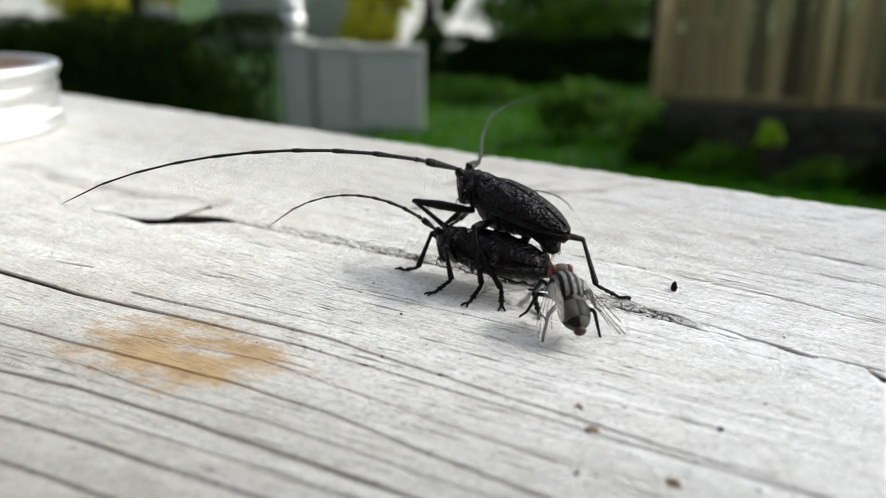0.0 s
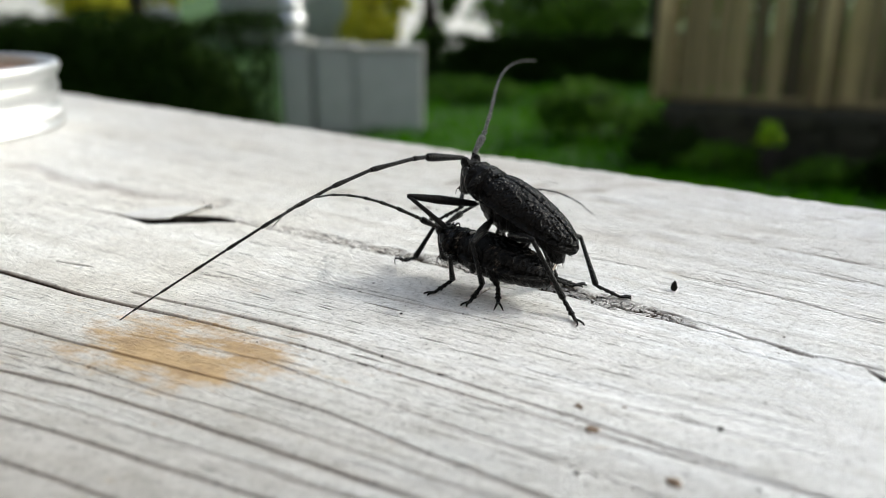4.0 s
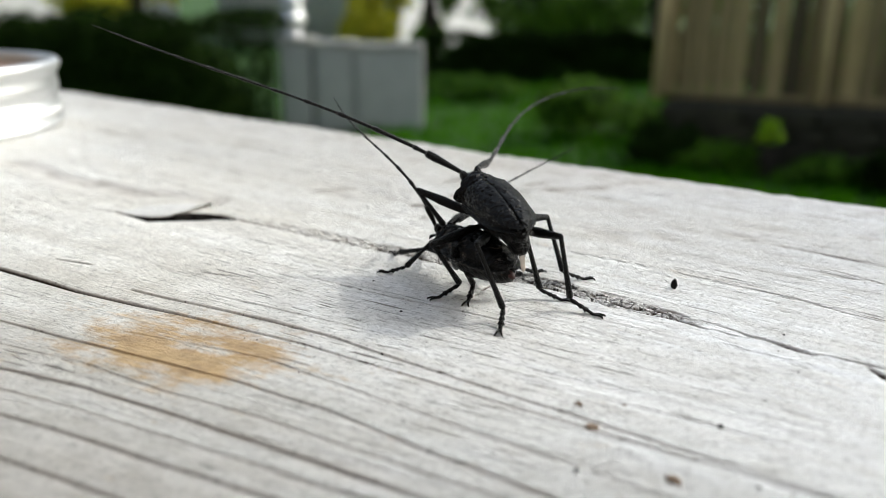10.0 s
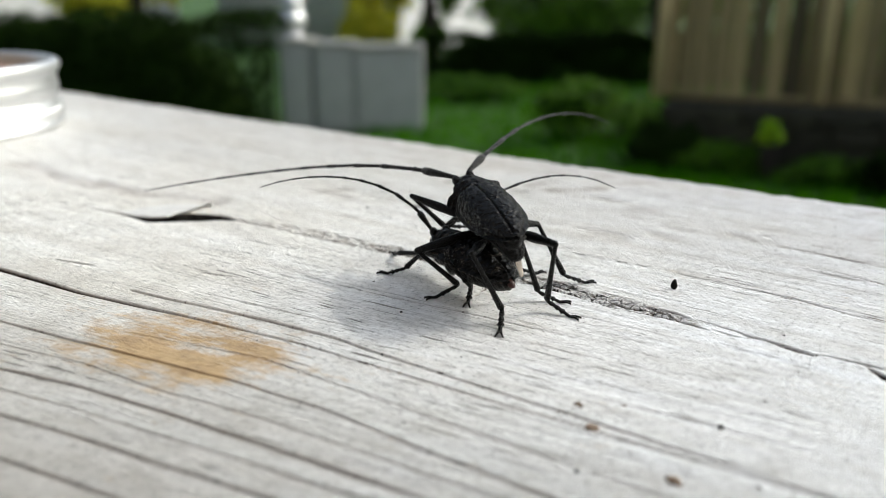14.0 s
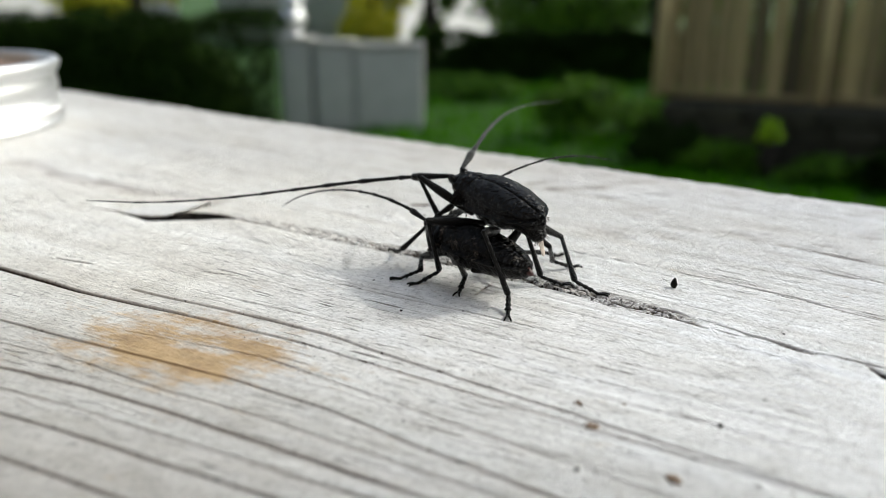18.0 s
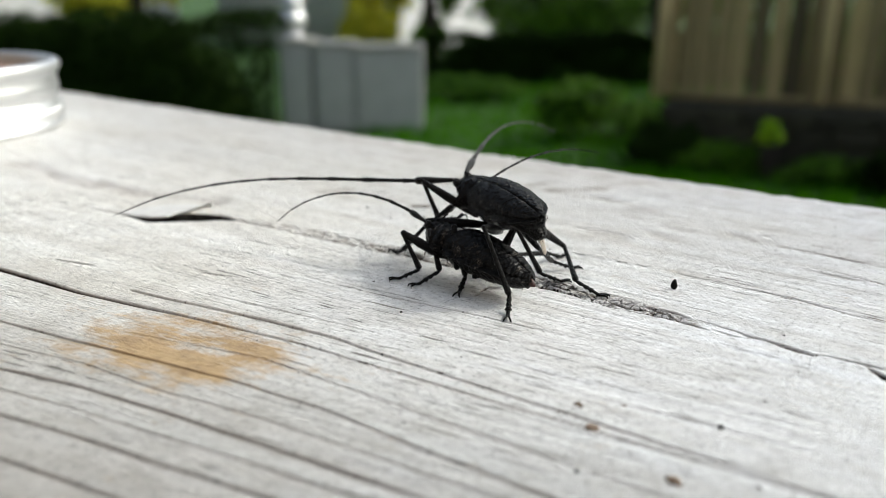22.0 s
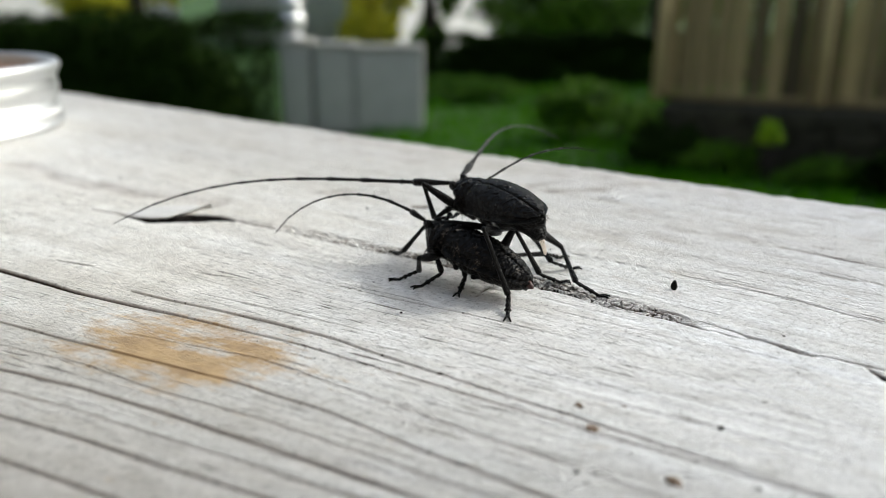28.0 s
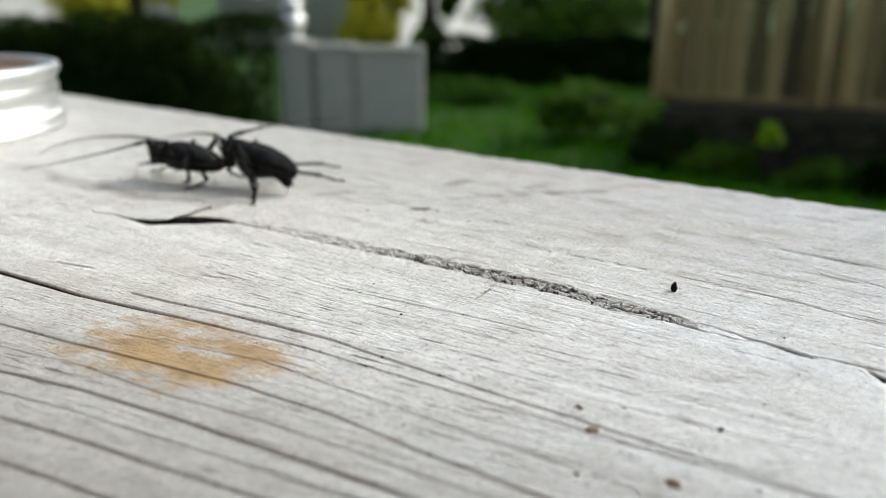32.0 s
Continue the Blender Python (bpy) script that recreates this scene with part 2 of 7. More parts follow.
# ---- mesh helpers ----
def mesh_of(name, bm, mat, smooth=True):
    me = bpy.data.meshes.new(name)
    bm.normal_update()
    bm.to_mesh(me)
    bm.free()
    me.materials.append(mat)
    if smooth:
        me.polygons.foreach_set("use_smooth", [True] * len(me.polygons))
    return me


def part(name, bm, mat, parent, label="", smooth=True):
    ob = new(name, mesh_of(name, bm, mat, smooth))
    ob.parent = parent
    if label:
        tagged(ob, label)
    return ob


def thing(name, bm, mat, label, category, group="", kind="", smooth=True):
    return tagged(new(name, mesh_of(name, bm, mat, smooth)), label, category, group, kind)


def box(bm, lo, hi, bevel=0.0, m=None):
    """An axis-aligned box, moved by m, with softened edges."""
    lo, hi = Vector(lo), Vector(hi)
    r = bmesh.ops.create_cube(bm, size=1, matrix=Matrix.Translation((lo + hi) / 2) @ Matrix.Diagonal((*(hi - lo), 1)))
    vs = r["verts"]
    if bevel:
        es = {e for v in vs for e in v.link_edges}
        vs = bmesh.ops.bevel(bm, geom=list(es), offset=bevel, segments=2, affect="EDGES")["verts"]
        vs = list({v for v in vs} | {v for v in bm.verts if v.select})
    if m is not None:
        bmesh.ops.transform(bm, matrix=m, verts=[v for v in bm.verts] if bevel else vs)
    return bm


def rings(bm, loops, close=True, cap=True):
    """Skins a list of point loops into one tube."""
    made = [[bm.verts.new(p) for p in loop] for loop in loops]
    n = len(made[0])
    for a, b in zip(made, made[1:]):
        for i in range(n if close else n - 1):
            j = (i + 1) % n
            bm.faces.new((a[i], a[j], b[j], b[i]))
    if cap:
        bm.faces.new(list(reversed(made[0])))
        bm.faces.new(made[-1])
    return made


def tube(bm, stations, n=10, flat=1.0):
    """Stations (x, y, z, radius) along a line that runs mainly in x."""
    loops = []
    for x, y, z, r in stations:
        loops.append([(x, y + r * math.cos(2 * math.pi * k / n), z + r * flat * math.sin(2 * math.pi * k / n)) for k in range(n)])
    rings(bm, loops)
    return bm


def lathe(bm, profile, n=48):
    """Profile (radius, z) turned about z; closed at the start and the end."""
    loops = [[(r * math.cos(2 * math.pi * k / n), r * math.sin(2 * math.pi * k / n), z) for k in range(n)] for r, z in profile]
    rings(bm, loops)
    return bm


def aim(p, q, up):
    """A pose at p with its x axis towards q and its z axis near up."""
    x = (Vector(q) - Vector(p)).normalized()
    y = Vector(up).cross(x)
    if y.length < 1e-6:
        y = Vector((0, 1, 0)).cross(x) if abs(x.y) < 0.9 else Vector((1, 0, 0)).cross(x)
    y.normalize()
    z = x.cross(y)
    m = Matrix((x, y, z)).transposed().to_4x4()
    m.translation = p
    return m


def vnoise(rng, x, y, sx, sy, n=256):
    """Smooth value noise of arrays x, y at the wavelengths sx, sy."""
    tab = rng.random((n, n))
    fx, fy = x / sx, y / sy
    ix, iy = np.floor(fx).astype(int), np.floor(fy).astype(int)
    tx, ty = fx - ix, fy - iy
    tx, ty = tx * tx * (3 - 2 * tx), ty * ty * (3 - 2 * ty)
    a, b = tab[ix % n, iy % n], tab[(ix + 1) % n, iy % n]
    c, d = tab[ix % n, (iy + 1) % n], tab[(ix + 1) % n, (iy + 1) % n]
    return (a * (1 - tx) + b * tx) * (1 - ty) + (c * (1 - tx) + d * tx) * ty

# ---- the board ----
# local x runs along the board, local y across it (0 at the far arris), top face at z = 0; millimetres while it is shaped
BOARD = Matrix.Translation((0.08321, 0.13866, 0)) @ pose(0, 0, 0, 0, 0, -36.272)
CRACK_V = -72.5


def fan(u, v):
    """Across-fibre coordinate: the fibres fan out towards the near edge, where a limb once grew."""
    w = CRACK_V - v
    return np.where(w > 0, CRACK_V - w / (1 - 0.0055 * np.clip(u, -420, 60)), v)


def build_board():
    rng = np.random.default_rng(5)
    us = np.concatenate([np.arange(-1500, -330, 45.0), np.arange(-330, -130, 1.6), np.arange(-130, -100, 0.4), np.arange(-100, 16, 0.3), np.arange(16, 26, 0.5), np.arange(26, 900, 38.0), [900.0]])
    vs = np.concatenate([np.arange(-184, -150, 1.0), np.concatenate([np.arange(-150, -128, 0.16), np.arange(-128, -98, 0.14), np.arange(-98, -66, 0.15), np.arange(-66, -40, 0.2)]), np.arange(-40, -3, 0.5), [-3, -1.6, -0.8, -0.2, 0.4, 0.9, 1.3, 1.6]])
    U, V = np.meshgrid(us, vs, indexing="ij")
    g = fan(U, V) + 0.9 * (vnoise(rng, U, V, 60, 30) - 0.5) + 0.35 * (vnoise(rng, U, V, 14, 9) - 0.5)
    near = np.clip((U + 330) / 60, 0, 1) * np.clip((60 - U) / 30, 0, 1)
    z = np.zeros_like(U)
    z += 0.9 * (vnoise(rng, U, V, 120, 40) - 0.5)                                   # a worn, slightly wavy face
    ringy = vnoise(rng, U, g, 400, 2.3)
    z -= 0.16 * np.clip(ringy - 0.55, 0, 1) ** 1.2 * near * np.clip((-80 - g) / 25, 0.12, 1) * 2
    z -= 0.06 * vnoise(rng, U, g, 25, 0.55) * near
    z -= 0.11 * np.clip(vnoise(rng, U, g, 18, 0.8) - 0.62, 0, 1) * near * 2.2
    dirt = np.zeros_like(U)

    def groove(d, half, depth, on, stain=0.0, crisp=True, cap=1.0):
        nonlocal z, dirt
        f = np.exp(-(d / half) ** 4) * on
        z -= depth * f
        # splits go black to the rim: dirt, and crack shade put into the colour
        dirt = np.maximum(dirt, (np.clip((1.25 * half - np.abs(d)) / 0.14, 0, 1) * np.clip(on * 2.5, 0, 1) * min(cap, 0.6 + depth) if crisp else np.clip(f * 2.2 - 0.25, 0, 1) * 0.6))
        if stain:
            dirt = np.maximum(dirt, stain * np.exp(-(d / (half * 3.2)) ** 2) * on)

    def span(a, b, soft=5.0):
        return np.clip((U - a) / soft, 0, 1) * np.clip((b - U) / soft, 0, 1)

    wob = 0.6 * (vnoise(rng, U, V * 0, 22, 9) - 0.5) + 0.25 * (vnoise(rng, U, V * 0, 5, 9) - 0.5)
    def seam(points, depth, wobble=0.3, stain=0.0, cap=1.0):
        """A split along a bent line of (u, v, half width)."""
        best, half = np.full_like(U, 1e9), np.full_like(U, 0.1)
        for (u0, v0, h0), (u1, v1, h1) in zip(points, points[1:]):
            du, dv = u1 - u0, v1 - v0
            f = np.clip(((U - u0) * du + (V - v0) * dv) / (du * du + dv * dv), 0, 1)
            d = np.hypot(U - u0 - f * du, V - v0 - f * dv + wobble * wob)
            closer = d < best
            best = np.where(closer, d, best)
            half = np.where(closer, h0 + f * (h1 - h0), half)
        groove(best, half * (0.65 + 0.4 * vnoise(rng, U, V * 0, 9, 9)), depth, 1.0, stain, cap=cap)

    # splits that follow the fibres in front
    seam(((-200, -123.7, 0.36), (-101, -114.2, 0.41), (-83, -112.1, 0.36), (-65, -108.3, 0.27), (-48, -105.2, 0.15), (-34, -103.8, 0.11), (20, -98.5, 0.08)), 1.3, 0.5, 0.1, 1.0)
    seam(((-78, -107.3, 0.08), (-76, -107, 0.17), (-55, -102.9, 0.24), (-46, -101.7, 0.21), (-36, -101.4, 0.12), (20, -98.6, 0.08)), 1.3, 0.5, 0.1, 1.0)
    seam(((-200, -143.6, 0.13), (-82, -123.1, 0.13), (-65, -119.6, 0.13), (-56, -117.6, 0.13), (-47, -115.7, 0.13), (-34, -113.9, 0.13), (-25, -113.6, 0.13), (20, -111.3, 0.13)), 1.3, 0.5, 0.14, 0.85)
    seam(((-200, -157, 0.17), (-69, -128.9, 0.17), (-58, -125.9, 0.17), (-47, -123.8, 0.17), (-37, -122.1, 0.17), (-28, -120.6, 0.17), (-20, -119.4, 0.17), (20, -112.6, 0.17)), 1.3, 0.5, 0.18, 1.0)
    seam(((-200, -160, 0.14), (-59, -133.5, 0.14), (-51, -131.5, 0.14), (-41, -129.5, 0.14), (-32, -127.5, 0.14), (20, -115.5, 0.14)), 1.3, 0.5, 0.14, 0.75)
    seam(((-200, -162.8, 0.14), (-52, -137.2, 0.14), (-44, -135.5, 0.14), (20, -121.8, 0.14)), 1.3, 0.5, 0.14, 0.75)
    seam(((-200, -158.5, 0.08), (-64, -131.1, 0.08), (-56, -128.9, 0.08), (-46, -127, 0.08), (-36, -124.9, 0.08), (-25, -122.7, 0.08), (20, -112.8, 0.08)), 0.5, 0.5, 0.14, 0.32)
    seam(((-200, -151.9, 0.07), (-75, -126.1, 0.07), (-63, -123, 0.07), (-50, -121.3, 0.07), (-38, -118.7, 0.07), (-23, -116.7, 0.07), (20, -111.2, 0.07)), 0.5, 0.5, 0.14, 0.2)
    seam(((-66, -115.4, 0.05), (-48, -110.3, 0.08), (-29, -109, 0.08), (20, -105.6, 0.05)), 0.5, 0.5, 0.14, 0.35)
    # thin splits
    seam(((-41, -58.3, 0.03), (-36.3, -57.1, 0.06), (-23.6, -56.3, 0.06), (-15.6, -56.2, 0.08), (-11.1, -56.7, 0.10), (-3.7, -56.5, 0.11), (3.4, -57.8, 0.13), (8, -57.7, 0.14), (40, -60, 0.16)), 0.7, 0.15)
    seam(((-26, -34.4, 0.05), (-18.7, -34.2, 0.10), (-8.7, -35.1, 0.14), (-0.5, -35, 0.18), (5, -35.5, 0.18), (40, -36, 0.18)), 0.5, 0.3, 0.1)
    seam(((-16, -30.4, 0.05), (-5.3, -31, 0.10), (0, -31, 0.05)), 0.3, 0.3, 0.0, 0.4)
    seam(((-64, -67.3, 0.04), (-55, -66.3, 0.09), (-47.8, -65.5, 0.10), (-42.8, -65.2, 0.04)), 0.5, 0.2, 0.0, 0.6)
    seam(((-41.5, -67.3, 0.04), (-36, -66.8, 0.10), (-29.6, -65.9, 0.05)), 0.5, 0.2, 0.0, 0.6)
    seam(((-39.6, -74.3, 0.04), (-38.8, -76.5, 0.10), (-38.8, -77.5, 0.14), (-38.6, -80.1, 0.14), (-38.3, -81.4, 0.05)), 0.5, 0.3)
    seam(((-40.3, -77.5, 0.03), (-39.1, -76.9, 0.09), (-37.4, -77, 0.10), (-35.9, -77.2, 0.03)), 0.4, 0.2)
    seam(((-22.5, -63.8, 0.04), (-19.6, -64.4, 0.10), (-17, -64, 0.04)), 0.4, 0.2)
    seam(((-4, -41.5, 0.08), (6, -44, 0.16), (40, -50, 0.2)), 0.4)
    seam(((-62, -89.2, 0.06), (-48.5, -88, 0.11), (-38.3, -86.5, 0.11), (-22, -84.6, 0.05)), 0.5)
    seam(((-98.2, -107, 0.12), (-92.6, -105.4, 0.22), (-91, -105, 0.08)), 0.6)
    seam(((-77, -97.4, 0.06), (-74, -96.6, 0.13), (-70, -95.2, 0.06)), 0.4)
    seam(((-70, -102.2, 0.05), (-58, -100, 0.09), (-40, -97.2, 0.05)), 0.4)
    seam(((-36, -90.5, 0.05), (-20, -88.3, 0.09), (0, -85.5, 0.05)), 0.3)
    # the big split: a crumbling trough, then a clean narrow one
    stations = (-100, -90, -83, -72, -60, -50, -40, -31, -22, -14, -9)
    upper = np.interp(U, stations, (-76.6, -74.6, -72.6, -71.8, -71.2, -70.1, -69.4, -69.1, -69.7, -70.2, -71.9))
    lower = np.interp(U, stations, (-77.2, -76.7, -75.9, -75.4, -74.6, -73.8, -73.8, -73.0, -73.6, -72.8, -73.0))
    crumb = vnoise(rng, U, V, 1.5, 0.7) - 0.5 + 0.6 * (vnoise(rng, U, V, 0.7, 0.4) - 0.5)
    rag = 1.1 * (vnoise(rng, U, V, 2.2, 0.9) - 0.5)
    trough = np.clip((V - lower + 0.4 * rag) / 0.35, 0, 1) * np.clip((upper - V + rag) / 0.6, 0, 1) * span(-97, -9.5, 4)
    black = np.interp(U, (-95, -70, -58, -50, -40, -20, -10), (0.12, 0.3, 0.6, 0.9, 1.0, 0.9, 0.6))
    crumble = trough * black
    ridge = 1 - np.abs(2 * vnoise(rng, U + 1.8 * crumb, V + 0.6 * crumb, 2.6, 0.9) - 1)
    net = np.clip((ridge - 0.84) / 0.10, 0, 1) * crumble
    z += trough * (-0.10 + 0.45 * crumb) - 0.55 * net
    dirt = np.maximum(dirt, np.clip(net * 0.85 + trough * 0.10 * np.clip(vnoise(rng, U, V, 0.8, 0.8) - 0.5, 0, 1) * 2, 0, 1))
    seam(((-84, -75.9, 0.10), (-74, -75.5, 0.08), (-60, -74.7, 0.05)), 0.7, 0.3)
    seam(((-55, -73.9, 0.08), (-51, -73.5, 0.32), (-46.5, -73.6, 0.08)), 0.9, 0.4)
    seam(((-26, -73.2, 0.06), (-20, -73.3, 0.15), (-16, -72.7, 0.26), (-13, -72.5, 0.40), (-9.6, -73.1, 0.08)), 1.4, 0.4)
    seam(((-18.5, -70.6, 0.06), (-15, -70.3, 0.22), (-12.3, -71.0, 0.06)), 0.8, 0.3)
    seam(((-11.5, -70.8, 0.07), (-8.9, -71.1, 0.18), (-6, -71.5, 0.16), (-4.9, -71.9, 0.32), (-3.1, -71.8, 0.32), (0, -72.4, 0.40), (2.3, -72.7, 0.22), (3.2, -72.1, 0.10), (5.8, -71.8, 0.22), (12, -71.5, 0.22), (40, -71, 0.12)), 1.3, 0.3)
    seam(((-8.8, -72.6, 0.08), (-7.4, -72.8, 0.12), (-6.0, -73, 0.04)), 0.5, 0.2)
    seam(((7.6, -72.2, 0.08), (10, -74, 0.55), (16, -78, 0.3)), 0.7)
    # hollow under the lifted splinter, running out into the split
    # blackened inside: the hollow's shade is put into the colour
    seam(((-121, -88.1, 0.10), (-115, -86.8, 0.16), (-109.5, -86.0, 0.6), (-105.2, -85.0, 1.5), (-103.3, -82.8, 1.9), (-101.8, -80.7, 2.4), (-99.6, -79.2, 2.4), (-97.4, -77.8, 1.8), (-94.8, -76.9, 0.9), (-92.5, -76.7, 0.26), (-84.6, -75.9, 0.2), (-76.6, -75.5, 0.1)), 2.2)

    def smudge(points, half, strength, sink=0.15):
        """A soft grey mark along a bent line of (u, v)."""
        best = np.full_like(U, 1e9)
        for (u0, v0), (u1, v1) in zip(points, points[1:]):
            du, dv = u1 - u0, v1 - v0
            f = np.clip(((U - u0) * du + (V - v0) * dv) / (du * du + dv * dv), 0, 1)
            best = np.minimum(best, np.hypot(U - u0 - f * du, V - v0 - f * dv))
        f = np.exp(-((best + 0.5 * half * (vnoise(rng, U, V, 6, 3) - 0.5)) / half) ** 2) * (0.45 + 1.1 * vnoise(rng, U, V, 7, 3))
        nonlocal z, dirt
        z -= sink * f
        dirt = np.maximum(dirt, 2.0 * strength * f)

    # old mark that curls round the fibres far back, and grey smudges behind
    smudge(((-172, -78.5), (-168.7, -75.9), (-161.9, -76.7), (-151.8, -78.2), (-142.9, -79.2), (-137.7, -78.4)), 2.8, 0.075, 0.4)
    smudge(((-140, -76.6), (-132.9, -76.1), (-126.8, -76.6), (-122, -75.5), (-117.9, -73), (-111.7, -72.2), (-106, -71)), 2.4, 0.08, 0.4)
    smudge(((-97, -53.5), (-92.5, -46.5)), 1.0, 0.12)
    smudge(((-73.4, -49.8), (-71.7, -48.4)), 0.9, 0.3)
    smudge(((-80, -29.6), (-78, -24.6)), 1.0, 0.12)
    smudge(((-72, -39.4), (-65.9, -32.1)), 1.5, 0.11)
    smudge(((-64, -22), (-62.5, -19.5)), 1.3, 0.16)
    smudge(((-58, -23.5), (-50, -16.5)), 1.6, 0.15)
    smudge(((-50, -12), (-44, -6)), 2.0, 0.05)
    # small dents in the weathered far half
    dent = np.clip(vnoise(rng, U, V, 9, 2.2) - 0.72, 0, 1) * np.clip((V + 70) / 20, 0, 1) * near
    z -= 1.0 * dent
    dirt = np.maximum(dirt, np.clip(dent * 0.5, 0, 0.16))
    # rounded arrises
    e = np.clip(1.6 - V, 0, 2.5)
    edge = 2.5 - np.sqrt(np.clip(6.25 - (2.5 - e) ** 2, 0, 6.25)) + np.where(V > -3, 0.3 * (vnoise(rng, U, V * 0, 17, 9) - 0.5) + 0.35 * (vnoise(rng, U, V * 0, 2.5, 9) - 0.5), 0)
    z -= np.where(V > -3, edge, 0)
    wear = np.exp(-((((U + 57.5) * 0.94 + (V + 114.0) * 0.34) / 15.5) ** 2 + (((V + 114.2) * 0.94 - (U + 57.5) * 0.30) / 8.4) ** 2) ** 1.1)
    wear = wear - 0.6 * np.exp(-((U + 55.5) / 4.5) ** 2 - ((V + 113.0 - 0.2 * (U + 55.5)) / 1.1) ** 2)
    nu, nv = U.shape
    top = np.stack([U, V, z], -1).reshape(-1, 3)
    idx = np.arange(nu * nv).reshape(nu, nv)
    quads = np.stack([idx[:-1, :-1], idx[1:, :-1], idx[1:, 1:], idx[:-1, 1:]], -1).reshape(-1, 4)
    rim = np.concatenate([idx[:, 0], idx[-1, 1:], idx[-2::-1, -1], idx[0, -2:0:-1]])
    low = top[rim].copy()
    low[:, 2] = -38
    n0 = len(top)
    j = np.arange(len(rim))
    k = (j + 1) % len(rim)
    side = np.stack([rim[k], rim[j], n0 + j, n0 + k], -1)
    co = np.concatenate([top, low]) * MM
    me = bpy.data.meshes.new("rail_board")
    faces = np.concatenate([quads, side])
    me.vertices.add(len(co))
    me.vertices.foreach_set("co", co.ravel())
    bottom = (n0 + j)[::-1]
    me.loops.add(faces.size + len(bottom))
    me.loops.foreach_set("vertex_index", np.concatenate([faces.ravel(), bottom]))
    me.polygons.add(len(faces) + 1)
    me.polygons.foreach_set("loop_start", np.arange(len(faces) + 1) * 4)
    me.update(calc_edges=True)
    me.polygons.foreach_set("use_smooth", [True] * len(quads) + [False] * (len(side) + 1))
    pad = len(low)
    grain = np.zeros((n0 + pad, 3))
    grain[:n0, 0], grain[:n0, 1] = U.ravel(), g.ravel()
    grain[n0:, 0], grain[n0:, 1], grain[n0:, 2] = low[:, 0], low[:, 1] + 38, 20
    a = me.attributes.new("grain", "FLOAT_VECTOR", "POINT")
    a.data.foreach_set("vector", (grain * MM).ravel())
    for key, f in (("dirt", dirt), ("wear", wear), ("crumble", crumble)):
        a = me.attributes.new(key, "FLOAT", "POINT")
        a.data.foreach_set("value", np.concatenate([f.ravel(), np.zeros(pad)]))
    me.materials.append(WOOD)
    me.validate()
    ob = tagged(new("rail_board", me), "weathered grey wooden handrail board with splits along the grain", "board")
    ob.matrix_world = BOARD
    return ob


rail = build_board()

# ---- the garden ----
GROUND = -1.55


def ground_sheet():
    bm = bmesh.new()
    n = 60
    xs = np.sign(np.linspace(-1, 1, n)) * np.abs(np.linspace(-1, 1, n)) ** 3 * 600
    grid = [[bm.verts.new((x, y, GROUND + 0.02 * noise.noise((x * 0.6, y * 0.6, 0)))) for y in xs] for x in xs]
    for i in range(n - 1):
        for j in range(n - 1):
            bm.faces.new((grid[i][j], grid[i + 1][j], grid[i + 1][j + 1], grid[i][j + 1]))
    return thing("ground", bm, LAWN, "green lawn reaching away from the deck", "lawn", kind="structure")


def grass_tufts():
    """Blades on the part of the lawn that is seen."""
    r = random.Random(11)
    bm = bmesh.new()
    for _ in range(15000):
        y = 4.2 + 10 * r.random() ** 1.4
        x = r.uniform(-0.12, 0.62) * y
        z = GROUND + 0.02 * noise.noise((x * 0.6, y * 0.6, 0)) - 0.01
        h = r.uniform(0.05, 0.13) * (1.4 if noise.noise((x * 1.2, y * 1.2, 5)) > 0.1 else 0.8)
        a, w = r.uniform(0, 6.28), r.uniform(0.012, 0.03)
        dx, dy = math.cos(a) * w, math.sin(a) * w
        lx, ly = r.uniform(-0.05, 0.05), r.uniform(-0.05, 0.05)
        v = [bm.verts.new(p) for p in ((x - dx, y - dy, z), (x + dx, y + dy, z), (x + lx, y + ly, z + h))]
        bm.faces.new(v)
    return thing("grass", bm, GRASS, "tufts of green grass on the lawn", "grass", kind="stuff")


def leaves(bm, r, centre, radii, count, size):
    """Loose leaves in an uneven ellipsoid."""
    c = Vector(centre)
    for _ in range(count):
        d = Vector((r.gauss(0, 1), r.gauss(0, 1), r.gauss(0, 1))).normalized()
        f = r.random() ** 0.4
        k = 0.75 + 0.5 * noise.noise(d * 1.7 + c)
        p = c + Vector((d.x * radii[0], d.y * radii[1], d.z * radii[2])) * f * k
        q = Vector((r.gauss(0, 1), r.gauss(0, 1), r.gauss(0, 1))).normalized()
        s = size * r.uniform(0.6, 1.4)
        e = q.orthogonal().normalized() * s * 0.5
        v = [bm.verts.new(p + o) for o in (-q * s, e, q * s, -e)]
        bm.faces.new(v)


